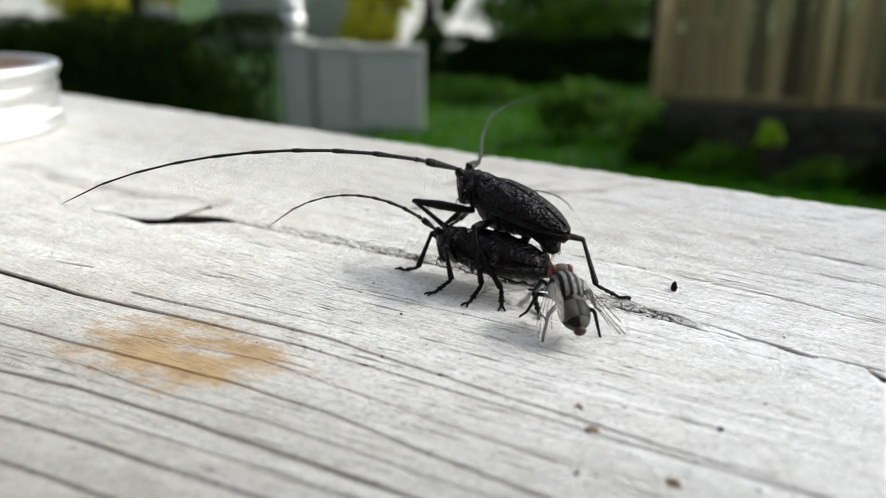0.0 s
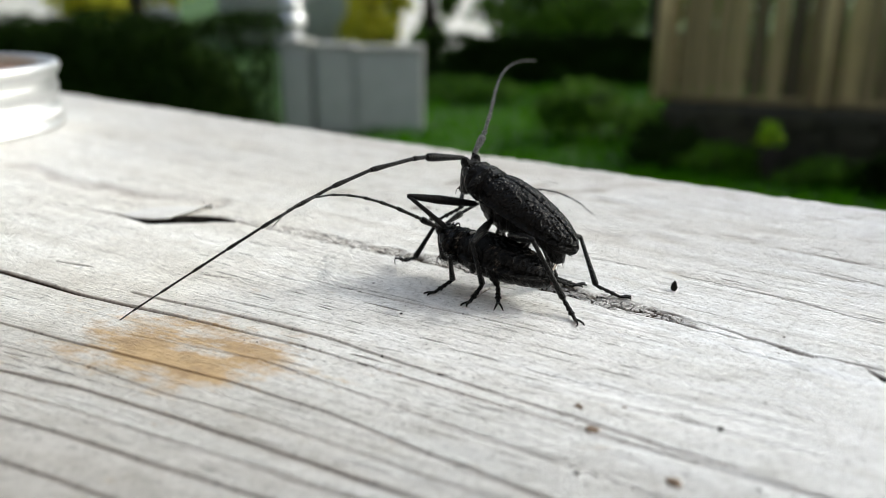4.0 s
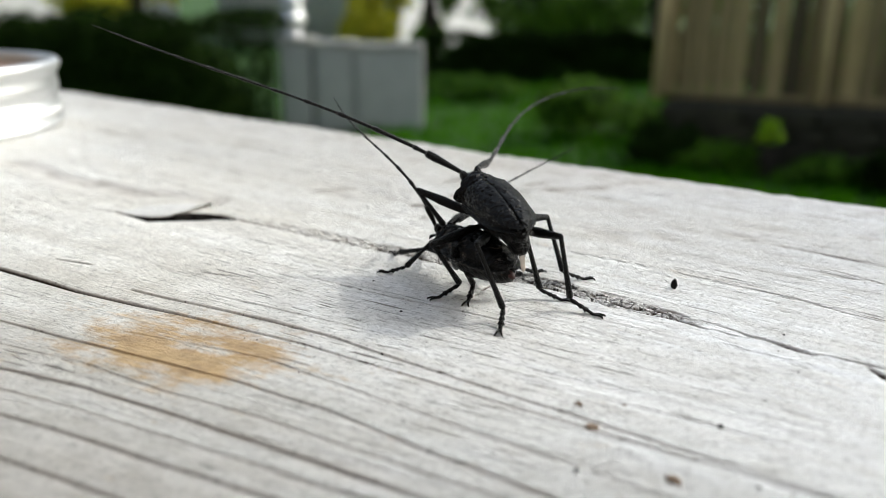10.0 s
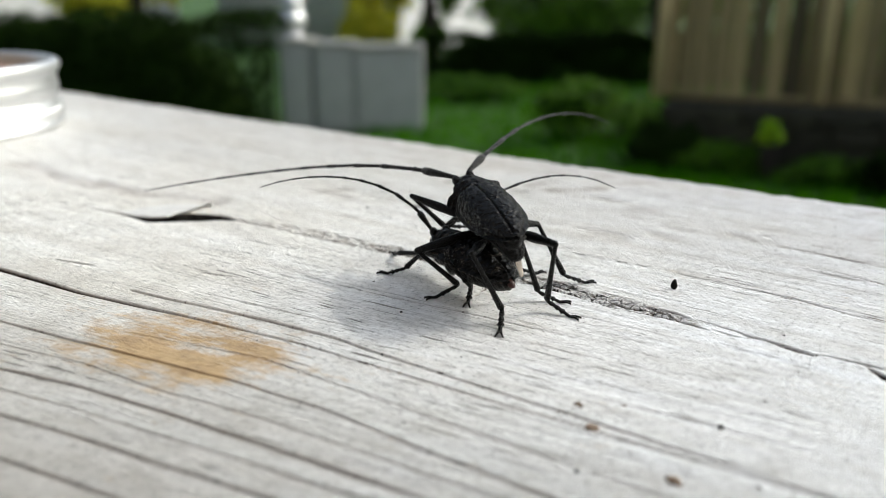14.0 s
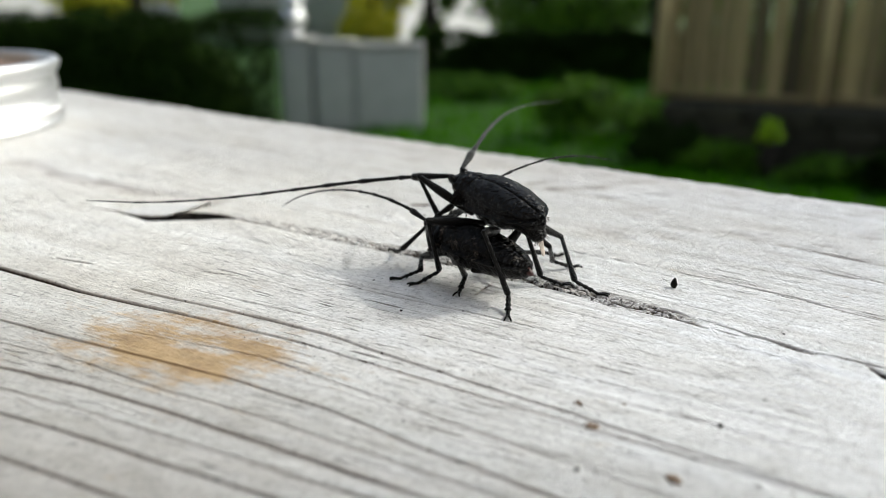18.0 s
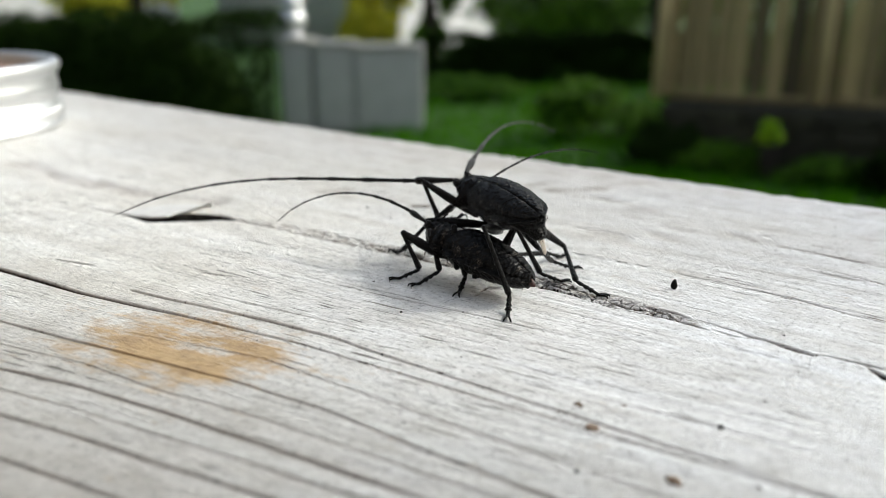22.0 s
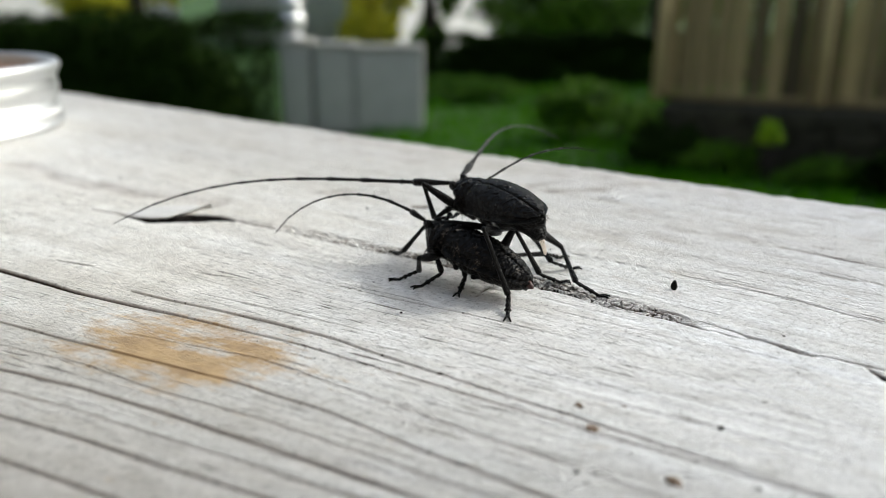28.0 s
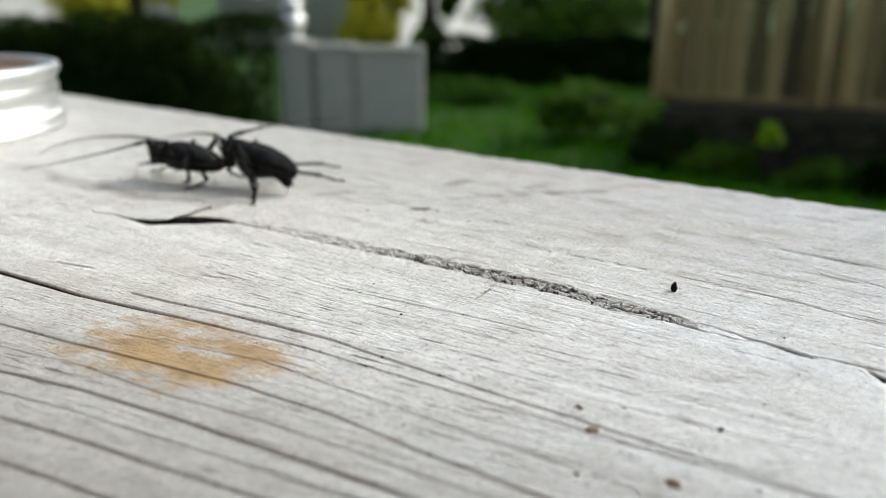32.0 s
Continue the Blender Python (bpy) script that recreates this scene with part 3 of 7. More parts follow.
def tree(name, base, height, spread, mat, count, size, seed, low, label, category="tree"):
    r = random.Random(seed)
    root = tagged(new(name), label, category)
    root.location = base
    bm = bmesh.new()
    rt = 0.035 * height + 0.03
    st = []
    for k in range(8):
        f = k / 7
        st.append((0.12 * math.sin(2.1 * f + seed), 0.12 * math.cos(1.7 * f + seed), f * height * 0.8, rt * (1 - 0.8 * f)))
    loops = [[(x + q * math.cos(2 * math.pi * i / 8), y + q * math.sin(2 * math.pi * i / 8), z) for i in range(8)] for x, y, z, q in st]
    rings(bm, loops)
    part("trunk", bm, BARK, root)
    clumps = []
    for k in range(7):
        a = 2.4 * k + seed
        z0 = height * (0.2 + 0.08 * k)
        end = Vector((math.cos(a) * spread * 0.6, math.sin(a) * spread * 0.6, min(z0 + 0.3 * height, height * 0.95)))
        bm = bmesh.new()
        loops = []
        for i in range(5):
            f = i / 4
            p = Vector((0, 0, z0)).lerp(end, f) + Vector((0, 0, 0.05 * height * math.sin(f * 3)))
            q = rt * 0.45 * (1 - 0.8 * f)
            loops.append([(p.x + q * math.cos(1.0472 * j), p.y + q * math.sin(1.0472 * j), p.z) for j in range(6)])
        rings(bm, loops)
        part("limb", bm, BARK, root)
        clumps.append(end)
    bm = bmesh.new()
    for k in range(22):
        a, f = r.uniform(0, 6.28), math.sqrt(r.random())
        z = r.uniform(low, 1.0) * height
        k2 = spread * (0.55 + 0.45 * math.sin(math.pi * min(1, max(0.1, z / height))))
        leaves(bm, r, (math.cos(a) * f * k2, math.sin(a) * f * k2, z), (spread * 0.38, spread * 0.38, height * 0.10), count // 22, size)
    for c in clumps:
        leaves(bm, r, c, (spread * 0.3, spread * 0.3, height * 0.1), count // 22, size)
    part("crown", bm, mat, root)
    return root


def bush(base, radii, mat, count, size, seed, label, name="bush", category="bush", up=0.0):
    r = random.Random(seed)
    root = tagged(new(name), label, category)
    root.location = base
    bm = bmesh.new()
    for k in range(6):
        a = k * 1.05 + seed
        tip = Vector((math.cos(a) * radii[0] * 0.6, math.sin(a) * radii[1] * 0.6, up + radii[2] * 1.3))
        loops = []
        for i in range(4):
            p = Vector((0.03 * math.cos(a), 0.03 * math.sin(a), -0.02)).lerp(tip, i / 3)
            q = 0.02 * (1 - 0.25 * i)
            loops.append([(p.x + q * math.cos(1.2566 * j), p.y + q * math.sin(1.2566 * j), p.z) for j in range(5)])
        rings(bm, loops)
    part("stem_clump", bm, BARK, root)
    bm = bmesh.new()
    for k in range(9):
        leaves(bm, r, (r.uniform(-0.6, 0.6) * radii[0], r.uniform(-0.6, 0.6) * radii[1], up + radii[2] * r.uniform(0.5, 1.4)),
               (radii[0] * 0.6, radii[1] * 0.6, radii[2] * 0.6), count // 9, size)
    part("foliage", bm, mat, root)
    return root


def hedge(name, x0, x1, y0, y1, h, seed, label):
    """A clipped hedge: inner twigs and a coat of leaves, shade put into their colour."""
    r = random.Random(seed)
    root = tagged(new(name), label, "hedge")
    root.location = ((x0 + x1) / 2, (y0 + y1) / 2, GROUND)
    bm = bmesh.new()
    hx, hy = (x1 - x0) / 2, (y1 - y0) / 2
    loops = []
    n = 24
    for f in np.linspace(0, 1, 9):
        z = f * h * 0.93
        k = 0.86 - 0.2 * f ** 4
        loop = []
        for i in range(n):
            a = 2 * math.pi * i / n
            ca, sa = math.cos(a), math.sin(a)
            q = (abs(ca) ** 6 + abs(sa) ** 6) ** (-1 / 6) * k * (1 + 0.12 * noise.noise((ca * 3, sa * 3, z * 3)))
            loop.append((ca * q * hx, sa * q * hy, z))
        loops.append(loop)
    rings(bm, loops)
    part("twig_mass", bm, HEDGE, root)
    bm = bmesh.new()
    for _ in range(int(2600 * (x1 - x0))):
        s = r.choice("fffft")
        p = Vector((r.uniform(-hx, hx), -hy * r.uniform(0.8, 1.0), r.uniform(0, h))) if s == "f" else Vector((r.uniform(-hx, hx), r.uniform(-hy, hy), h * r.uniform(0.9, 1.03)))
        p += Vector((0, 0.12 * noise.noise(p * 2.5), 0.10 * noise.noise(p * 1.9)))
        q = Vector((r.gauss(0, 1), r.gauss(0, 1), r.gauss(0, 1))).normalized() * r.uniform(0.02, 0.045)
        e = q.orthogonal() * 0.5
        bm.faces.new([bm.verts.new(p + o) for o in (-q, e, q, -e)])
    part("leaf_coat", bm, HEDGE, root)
    return root


ground_sheet()
grass_tufts()
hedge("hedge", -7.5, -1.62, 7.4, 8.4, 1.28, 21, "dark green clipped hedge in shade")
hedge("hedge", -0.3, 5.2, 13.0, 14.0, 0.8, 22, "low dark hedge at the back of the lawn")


def storage_box(x, w, h, label, ribs):
    """An upright white plastic outdoor box: body, lid, door panel."""
    root = tagged(new("storage_box"), label, "storage box", "storage boxes on the lawn")
    root.location = (x, 8.7, GROUND)
    bm = bmesh.new()
    box(bm, (-w / 2, 0, 0), (w / 2, 0.6, h - 0.06), 0.012)
    part("body", bm, PLASTIC, root, smooth=False)
    bm = bmesh.new()
    box(bm, (-w / 2 - 0.01, -0.02, h - 0.056), (w / 2 + 0.01, 0.62, h), 0.015)
    part("lid", bm, PLASTIC_DK, root, "grey lid", smooth=False)
    for k in range(ribs):
        a = -w / 2 + 0.04 + k * (w - 0.08) / ribs
        bm = bmesh.new()
        box(bm, (a + 0.01, -0.014, 0.08), (a + (w - 0.08) / ribs - 0.01, 0.004, h - 0.12), 0.006)
        part("panel", bm, PLASTIC, root, smooth=False)
    return root


storage_box(-1.64, 0.33, 1.02, "narrow white plastic storage box beside the hedge", 1)
storage_box(-1.22, 0.44, 0.985, "white plastic storage box on the lawn", 1)
storage_box(-0.61, 0.76, 0.955, "wide white plastic storage box on the lawn", 1)


# stands for an unidentified glinting thing; the lantern form is made up
def lantern():
    root = tagged(new("lantern"), "shiny metal and glass lantern standing on a storage box", "lantern")
    root.location = (-1.69, 8.98, GROUND + 1.021)
    bm = bmesh.new()
    lathe(bm, [(0.10, 0.0), (0.12, 0.01), (0.12, 0.04), (0.08, 0.06), (0.02, 0.062)], 24)
    part("base", bm, TIN, root)
    bm = bmesh.new()
    lathe(bm, [(0.05, 0.063), (0.12, 0.10), (0.15, 0.20), (0.12, 0.30), (0.06, 0.34)], 24)
    part("globe", bm, TIN, root, "mirror-bright globe")
    bm = bmesh.new()
    lathe(bm, [(0.08, 0.341), (0.16, 0.36), (0.10, 0.44), (0.03, 0.5), (0.01, 0.56)], 24)
    part("cap", bm, TIN, root)
    return root


lantern()


def retaining_wall():
    root = tagged(new("retaining_wall"), "low dark stone retaining wall below the fence", "wall", kind="structure")
    root.matrix_world = Matrix.Translation((2.06, 7.42, GROUND)) @ pose(0, 0, 0, 0, 0, -20) @ Matrix.Translation((-2.06, -7.42, 0))
    r = random.Random(4)
    bm = bmesh.new()
    box(bm, (2.15, 7.06, -0.1), (7.5, 7.9, 0.56), 0.0)
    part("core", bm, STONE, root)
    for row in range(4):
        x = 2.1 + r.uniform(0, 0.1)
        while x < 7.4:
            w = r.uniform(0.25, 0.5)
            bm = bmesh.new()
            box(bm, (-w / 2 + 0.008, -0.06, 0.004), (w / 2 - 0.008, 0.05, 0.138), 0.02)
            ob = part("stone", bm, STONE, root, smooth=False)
            ob.location = (x + w / 2, 7.07 + r.uniform(-0.02, 0.02), 0.14 * row)
            x += w
    return root


retaining_wall()


def fence():
    """Close-boarded fence that leans back a little on the wall."""
    root = tagged(new("fence"), "weathered brown wooden board fence leaning back", "fence")
    root.matrix_world = Matrix.Translation((2.06, 7.42, GROUND + 0.562)) @ pose(0, 0, 0, 0, 0, -20) @ pose(-2.06, 0, 0, -7, 0, 0)
    r = random.Random(9)
    x = 2.06
    bm = bmesh.new()
    box(bm, (-0.069, -0.012, 0), (0.069, 0.012, 1.75), 0.003)
    board = mesh_of("board", bm, FENCE, False)
    while x < 7.3:
        ob = new("board", board)
        ob.parent = root
        ob.location = (x + 0.07, r.uniform(-0.008, 0.008), r.uniform(0, 0.03))
        ob.rotation_euler = (0, radians(r.uniform(-0.5, 0.5)), 0)
        x += 0.148 + r.uniform(0, 0.012)
    for z in (0.25, 1.4):
        bm = bmesh.new()
        box(bm, (2.06, 0.021, z), (7.3, 0.06, z + 0.09), 0.004)
        part("rail", bm, FENCE, root)
    bm = bmesh.new()
    box(bm, (2.06, -0.05, -0.0), (7.3, -0.021, 0.07), 0.004)
    part("kickboard", bm, FENCE, root)
    for px in (2.05, 3.44, 5.0, 6.6):
        bm = bmesh.new()
        box(bm, (px - 0.05, -0.16, 0), (px + 0.05, -0.055, 1.9), 0.006)
        part("post", bm, POST, root, "pale wooden post")
    return root


fence()
bush((2.77, 6.45, GROUND), (0.13, 0.10, 0.14), LIME, 190, 0.03, 31, "small lime-green plant on thin stems by the stone wall", up=0.27)
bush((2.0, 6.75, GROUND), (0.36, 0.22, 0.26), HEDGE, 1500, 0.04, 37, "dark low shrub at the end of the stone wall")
# added behind the fence to darken the gaps between boards
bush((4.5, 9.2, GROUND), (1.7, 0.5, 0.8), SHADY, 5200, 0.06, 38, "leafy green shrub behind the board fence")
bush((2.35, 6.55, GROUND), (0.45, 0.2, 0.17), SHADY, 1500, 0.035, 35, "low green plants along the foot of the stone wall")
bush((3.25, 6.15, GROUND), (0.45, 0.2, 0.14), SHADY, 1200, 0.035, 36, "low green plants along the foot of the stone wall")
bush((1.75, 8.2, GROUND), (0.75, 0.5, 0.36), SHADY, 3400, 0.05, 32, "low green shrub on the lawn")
bush((3.75, 6.0, GROUND), (0.55, 0.3, 0.25), HEDGE, 1600, 0.05, 33, "low dark shrub by the stone wall")
bush((0.2, 11.2, GROUND), (1.0, 0.5, 0.22), TREE, 1500, 0.05, 34, "low bright green shrub on the lawn")
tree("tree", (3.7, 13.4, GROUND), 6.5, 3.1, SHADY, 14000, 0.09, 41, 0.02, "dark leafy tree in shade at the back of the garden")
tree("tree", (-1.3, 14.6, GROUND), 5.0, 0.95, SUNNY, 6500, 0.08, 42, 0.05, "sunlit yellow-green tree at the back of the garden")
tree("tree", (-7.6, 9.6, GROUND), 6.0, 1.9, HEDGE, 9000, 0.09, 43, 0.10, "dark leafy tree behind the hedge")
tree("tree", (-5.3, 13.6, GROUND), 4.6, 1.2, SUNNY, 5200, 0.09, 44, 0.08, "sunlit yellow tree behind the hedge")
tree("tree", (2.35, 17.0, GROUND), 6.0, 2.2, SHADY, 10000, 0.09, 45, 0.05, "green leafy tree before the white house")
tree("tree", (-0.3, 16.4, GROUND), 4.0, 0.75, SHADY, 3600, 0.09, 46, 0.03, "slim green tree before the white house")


def house(name, x0, x1, place, turn, h, label):
    root = tagged(new(name), label, "house")
    root.matrix_world = pose(place[0], place[1], GROUND, 0, 0, turn)
    bm = bmesh.new()
    box(bm, (x0, 0, 0), (x1, 6, h), 0.01)
    part("wall", bm, SIDING, root)
    n = int(h / 0.2)
    for k in range(n):
        bm = bmesh.new()
        box(bm, (x0 + 0.01, -0.026, k * 0.2 + 0.004), (x1 - 0.01, -0.003, k * 0.2 + 0.19))
        part("clapboard", bm, SIDING, root, smooth=False)
    bm = bmesh.new()
    xm = (x0 + x1) / 2
    v = [bm.verts.new(p) for p in ((x0 - 0.4, -0.4, h), (x1 + 0.4, -0.4, h), (x1 + 0.4, 6.4, h), (x0 - 0.4, 6.4, h), (xm, -0.4, h + 2), (xm, 6.4, h + 2))]
    for f in ((0, 3, 2, 1), (0, 1, 4), (2, 3, 5), (1, 2, 5, 4), (3, 0, 4, 5)):
        bm.faces.new([v[i] for i in f])
    part("roof", bm, ROOF, root, smooth=False)
    for wx in (x0 + (x1 - x0) * 0.25, x0 + (x1 - x0) * 0.72):
        bm = bmesh.new()
        box(bm, (wx - 0.5, -0.06, 1.5), (wx + 0.5, -0.027, 2.7), 0.01)
        w = part("window", bm, SIDING, root)
        bm = bmesh.new()
        box(bm, (wx - 0.42, -0.066, 1.58), (wx + 0.42, -0.061, 2.62))
        part("pane", bm, DARKGLASS, w)
    return root


house("house", -2.4, 3.4, (0.1, 21.5), 60, 5.2, "white clapboard house beyond the garden")
house("house", -3.5, 3.5, (-8.6, 18.0), 62, 5.0, "pale clapboard house beyond the hedge")

# ---- the deck and an added light-blocking wall behind the camera, outside the view ----
def deck():
    root = tagged(new("deck"), "grey wooden deck floor beside the railing", "deck", kind="structure")
    root.matrix_world = BOARD @ Matrix.Translation((0, -0.092, -0.95))
    bm = bmesh.new()
    box(bm, (-3, -2.6, -0.60), (3, -0.08, -0.03))
    part("joist_block", bm, DECK, root, smooth=False)
    plank = bmesh.new()
    box(plank, (-3, -0.066, -0.029), (3, 0.066, 0.0), 0.003)
    plank = mesh_of("plank", plank, DECK, False)
    for i in range(18):
        ob = new("plank", plank)
        ob.parent = root
        ob.location = (0, -0.15 - i * 0.14, 0)
    return root


deck()
# unseen wall, added so that less sky light comes from behind
bm = bmesh.new()
box(bm, (-5, -0.2, -0.6), (5, 0, 5.0))
wall = thing("blocker_wall_south", bm, WALL, "plain brown house wall behind the deck", "wall", kind="structure", smooth=False)
wall.matrix_world = BOARD @ Matrix.Translation((0, -1.75, -0.95))

# ---- the railing, outside the view ----
def rail_frame():
    root = tagged(new("railing"), "grey wooden railing posts under the handrail board", "railing")
    root.matrix_world = BOARD @ Matrix.Translation((0, -0.092, 0))
    for x in (-1.4, -0.3, 0.8):
        bm = bmesh.new()
        box(bm, (x - 0.045, -0.045, -1.5499 + 0.0), (x + 0.045, 0.045, -0.0385), 0.003)
        part("post", bm, DECK, root)
    bm = bmesh.new()
    box(bm, (-1.5, -0.07, -0.14), (0.9, -0.047, -0.0385), 0.003)
    part("stringer", bm, DECK, root)
    return root


rail_frame()


# ---- the tin ----
def tin():
    root = tagged(new("jar_lid"), "silver screw lid ring with a rolled rim and brown lining", "jar lid")
    root.location = (-0.155, 0.222, 0.0004)
    k = MM

    def turned(rows, n):
        bm = bmesh.new()
        return lathe(bm, [(r * 1.18 * k, z * 0.96 * k) for r, z in rows], n)

    part("ring", turned([(33.6, 0.3), (34.2, 0.0), (34.8, 0.1), (35.1, 0.6), (35.0, 1.4), (34.7, 1.9), (34.7, 6.0), (34.4, 7.0), (34.0, 8.0), (34.1, 9.6), (34.7, 10.6), (34.6, 13.0), (34.3, 14.2), (34.9, 15.8), (35.5, 17.0),
                         (35.7, 18.3), (35.3, 19.3), (34.5, 19.7), (33.7, 19.3), (33.2, 18.2), (33.0, 10.0), (32.8, 1.4)], 128), TIN, root)
    bm = bmesh.new()
    for i in range(130):
        m = Matrix.Rotation(2 * math.pi * i / 130, 4, "Z")
        vs = [bm.verts.new(m @ Vector(q) * k) for q in ((40.9, -0.4, 2.3), (40.9, 0.4, 2.3), (41.4, 0, 2.6), (41.4, 0, 5.2), (40.9, -0.4, 5.5), (40.9, 0.4, 5.5))]
        for f in ((0, 2, 3, 4), (1, 5, 3, 2), (0, 1, 2), (4, 3, 5)):
            bm.faces.new([vs[j] for j in f])
    part("knurling", bm, TIN, root)
    part("lining", turned([(0.5, 14.4), (20, 14.45), (32.0, 14.6), (32.95, 15.0), (32.95, 16.0), (31.8, 15.6), (20, 15.4), (0.5, 15.4)], 64), TIN_IN, root, "brown lacquered disc")
    return root


tin()

# ---- the longhorn beetles ----
def profile(x, table):
    return float(np.interp(x, [a for a, _ in table], [b for _, b in table]))


HALF_W = [(-10.4, 0.2), (-10.0, 0.8), (-9.2, 1.45), (-8, 2.05), (-6, 2.6), (-3, 2.95), (0, 3.0), (2.0, 2.95), (2.8, 2.6), (3.2, 2.0)]
TOP_Z = [(-10.4, 0.35), (-9.8, 0.7), (-9, 1.05), (-7.5, 1.55), (-5, 2.1), (-2, 2.45), (1, 2.45), (2.4, 2.2), (3.2, 1.7)]
LEGS = {"front": (4.6, 1.3, -1.9), "middle": (1.2, 1.7, -2.3), "rear": (-2.2, 1.8, -2.3)}
GRIP = {"front": (6.6, 2.5, -4.3), "middle": (2.4, 2.9, -4.7), "rear": (-4.0, 5.0, -8.0)}
STANCE = {"front": (9.5, 8.0), "middle": (2.0, 10.5), "rear": (-8.5, 9.0)}
SEGMENTS = np.array([1.3, 0.45, 1.5, 1.3, 1.2, 1.15, 1.1, 1.1, 1.1, 1.1, 1.5])
SEGMENTS = SEGMENTS / SEGMENTS.sum()
MIDDLES = np.cumsum(SEGMENTS) - SEGMENTS / 2


def wing_case(side, s, rough=1.0):
    """One of the two hard wing covers, from the seam round to the turned-in hem, with its thickness."""
    bm = bmesh.new()
    xs = np.concatenate([np.linspace(-10.35, -8.5, 18), np.linspace(-8.4, 3.2, 104)])
    n = 54
    loops = []
    for x in xs:
        w, h = profile(x, HALF_W), profile(x, TOP_Z)
        arc = []
        for k in range(n):
            a = radians(114 * k / (n - 1))
            y = w * abs(math.sin(a)) ** 0.85
            zz = h * math.cos(a) if a < math.pi / 2 else 1.05 * math.cos(a)
            q = Vector((x, side * y, zz))
            lump = 0.05 * noise.noise(q * 0.9) + 0.045 * noise.noise(q * 2.3 + Vector((9, 0, 0))) + 0.04 * noise.noise(q * 4.7)
            seam = 0.10 * math.exp(-(y / 0.14) ** 2)
            hem = 0.32 * math.exp(-((a - 1.62) / 0.11) ** 2) - 0.17 * math.exp(-((a - 1.36) / 0.10) ** 2)
            w1, w2 = noise.noise(Vector((q.x * 2.1 + 0.6 * q.z, q.y * 0.95, q.z * 0.95)) + Vector((3, 5, 0))), noise.noise(Vector((q.x * 3.4, q.y * 2.0, q.z * 2.0)) + Vector((8, 1, 0)))
            fade = profile(x, [(-10, 0.25), (-7, 0.5), (-3, 0.9), (3, 1.0)])
            lump += rough * fade * (0.30 * max(0.0, 0.28 - abs(w1)) + 0.20 * max(0.0, 0.28 - abs(w2)) - 0.07)
            f = 1 + (lump * min(1, y / 0.3) + hem - seam) / max(1.2, q.yz.length)
            arc.append(Vector((x, q.y * f, q.z * f - (seam if y < 0.3 else 0))))
        inner = [Vector((v.x + 0.02, v.y * 0.93, v.z * 0.90 - 0.04)) for v in reversed(arc)]
        inner[-1].y = arc[0].y
        loops.append([v * s for v in arc + inner])
    if side > 0:
        loops = [list(reversed(l)) for l in loops]
    rings(bm, loops)
    return bm


def ringed(stations, s, n=20):
    """A ringed body: stations (x, half width, top, bottom)."""
    bm = bmesh.new()
    loops = []
    for x, w, t, b in stations:
        loops.append([Vector((x, w * math.cos(a), (t if math.sin(a) > 0 else -b) * math.sin(a) * (1 if math.sin(a) > 0 else 1))) * s
                      if math.sin(a) > 0 else Vector((x, w * math.cos(a), b * -math.sin(a))) * s for a in (2 * math.pi * k / n for k in range(n))])
    rings(bm, loops)
    return bm


def abdomen_mesh(s, deep=0.0):
    """The belly, ringed; deep lowers its chest."""
    st = []
    for x in np.arange(-10.6, 4.3, 0.3):
        w = profile(x, [(-10.6, 0.3), (-10.0, 0.8), (-8, 1.7), (-4, 2.25), (0, 2.3), (3, 2.05), (4.3, 1.5)])
        b = profile(x, [(-10.6, -0.7), (-10.0, -1.3), (-8, -1.9), (-4, -2.4), (0, -2.6), (3, -2.4), (4.3, -1.7)])
        b -= deep * math.exp(-((x - 1.5) / 4.5) ** 2)
        notch = 0.13 * (abs(((x + 10.6) / 2.1) % 1.0 - 0.5) < 0.12)
        st.append((x, w - notch, profile(x, TOP_Z) - 0.5, b + notch))
    return ringed(st, s)


def bristles(s, seed, n, lo, hi):
    """Stubby bristles under the belly and round the tail."""
    r = random.Random(seed)
    bm = bmesh.new()
    for _ in range(n):
        x = r.uniform(lo, hi)
        a = r.uniform(-1.25, 1.25)
        w = profile(x, [(-10.6, 0.7), (-8, 2.05), (-4, 2.5), (0, 2.45), (4, 1.8)])
        b = profile(x, [(-10.6, 0.8), (-8, 1.9), (-4, 2.4), (0, 2.6), (4, 1.8)])
        p = Vector((x, w * math.sin(a), -b * math.cos(a)))
        d = Vector((r.uniform(-0.8, 0.3), math.sin(a) * 0.8 + r.uniform(-0.3, 0.3), -math.cos(a))).normalized() * r.uniform(0.2, 0.5)
        q = d.cross(Vector((1, 0.3, 0.2))).normalized() * 0.03
        k = d.cross(q).normalized() * 0.03
        vs = [bm.verts.new((p + o) * s) for o in (q, -q + k, -q - k)]
        tip = bm.verts.new((p + d) * s)
        for i in range(3):
            bm.faces.new((vs[i], vs[(i + 1) % 3], tip))
    return bm


def ringed_end(stations, s):
    """The bent end of a belly: stations (x, z, radius), each ring square to the bend."""
    bm = bmesh.new()
    loops = []
    for i, (x, z, r) in enumerate(stations):
        a, b = stations[max(0, i - 1)], stations[min(len(stations) - 1, i + 1)]
        t = Vector((b[0] - a[0], 0, b[1] - a[1])).normalized()
        n = Vector((-t.z, 0, t.x))
        loops.append([(Vector((x, 0, z)) + n * r * math.cos(q) + Vector((0, r * 1.15 * math.sin(q), 0))) * s for q in (2 * math.pi * k / 20 for k in range(20))])
    rings(bm, loops)
    return bm


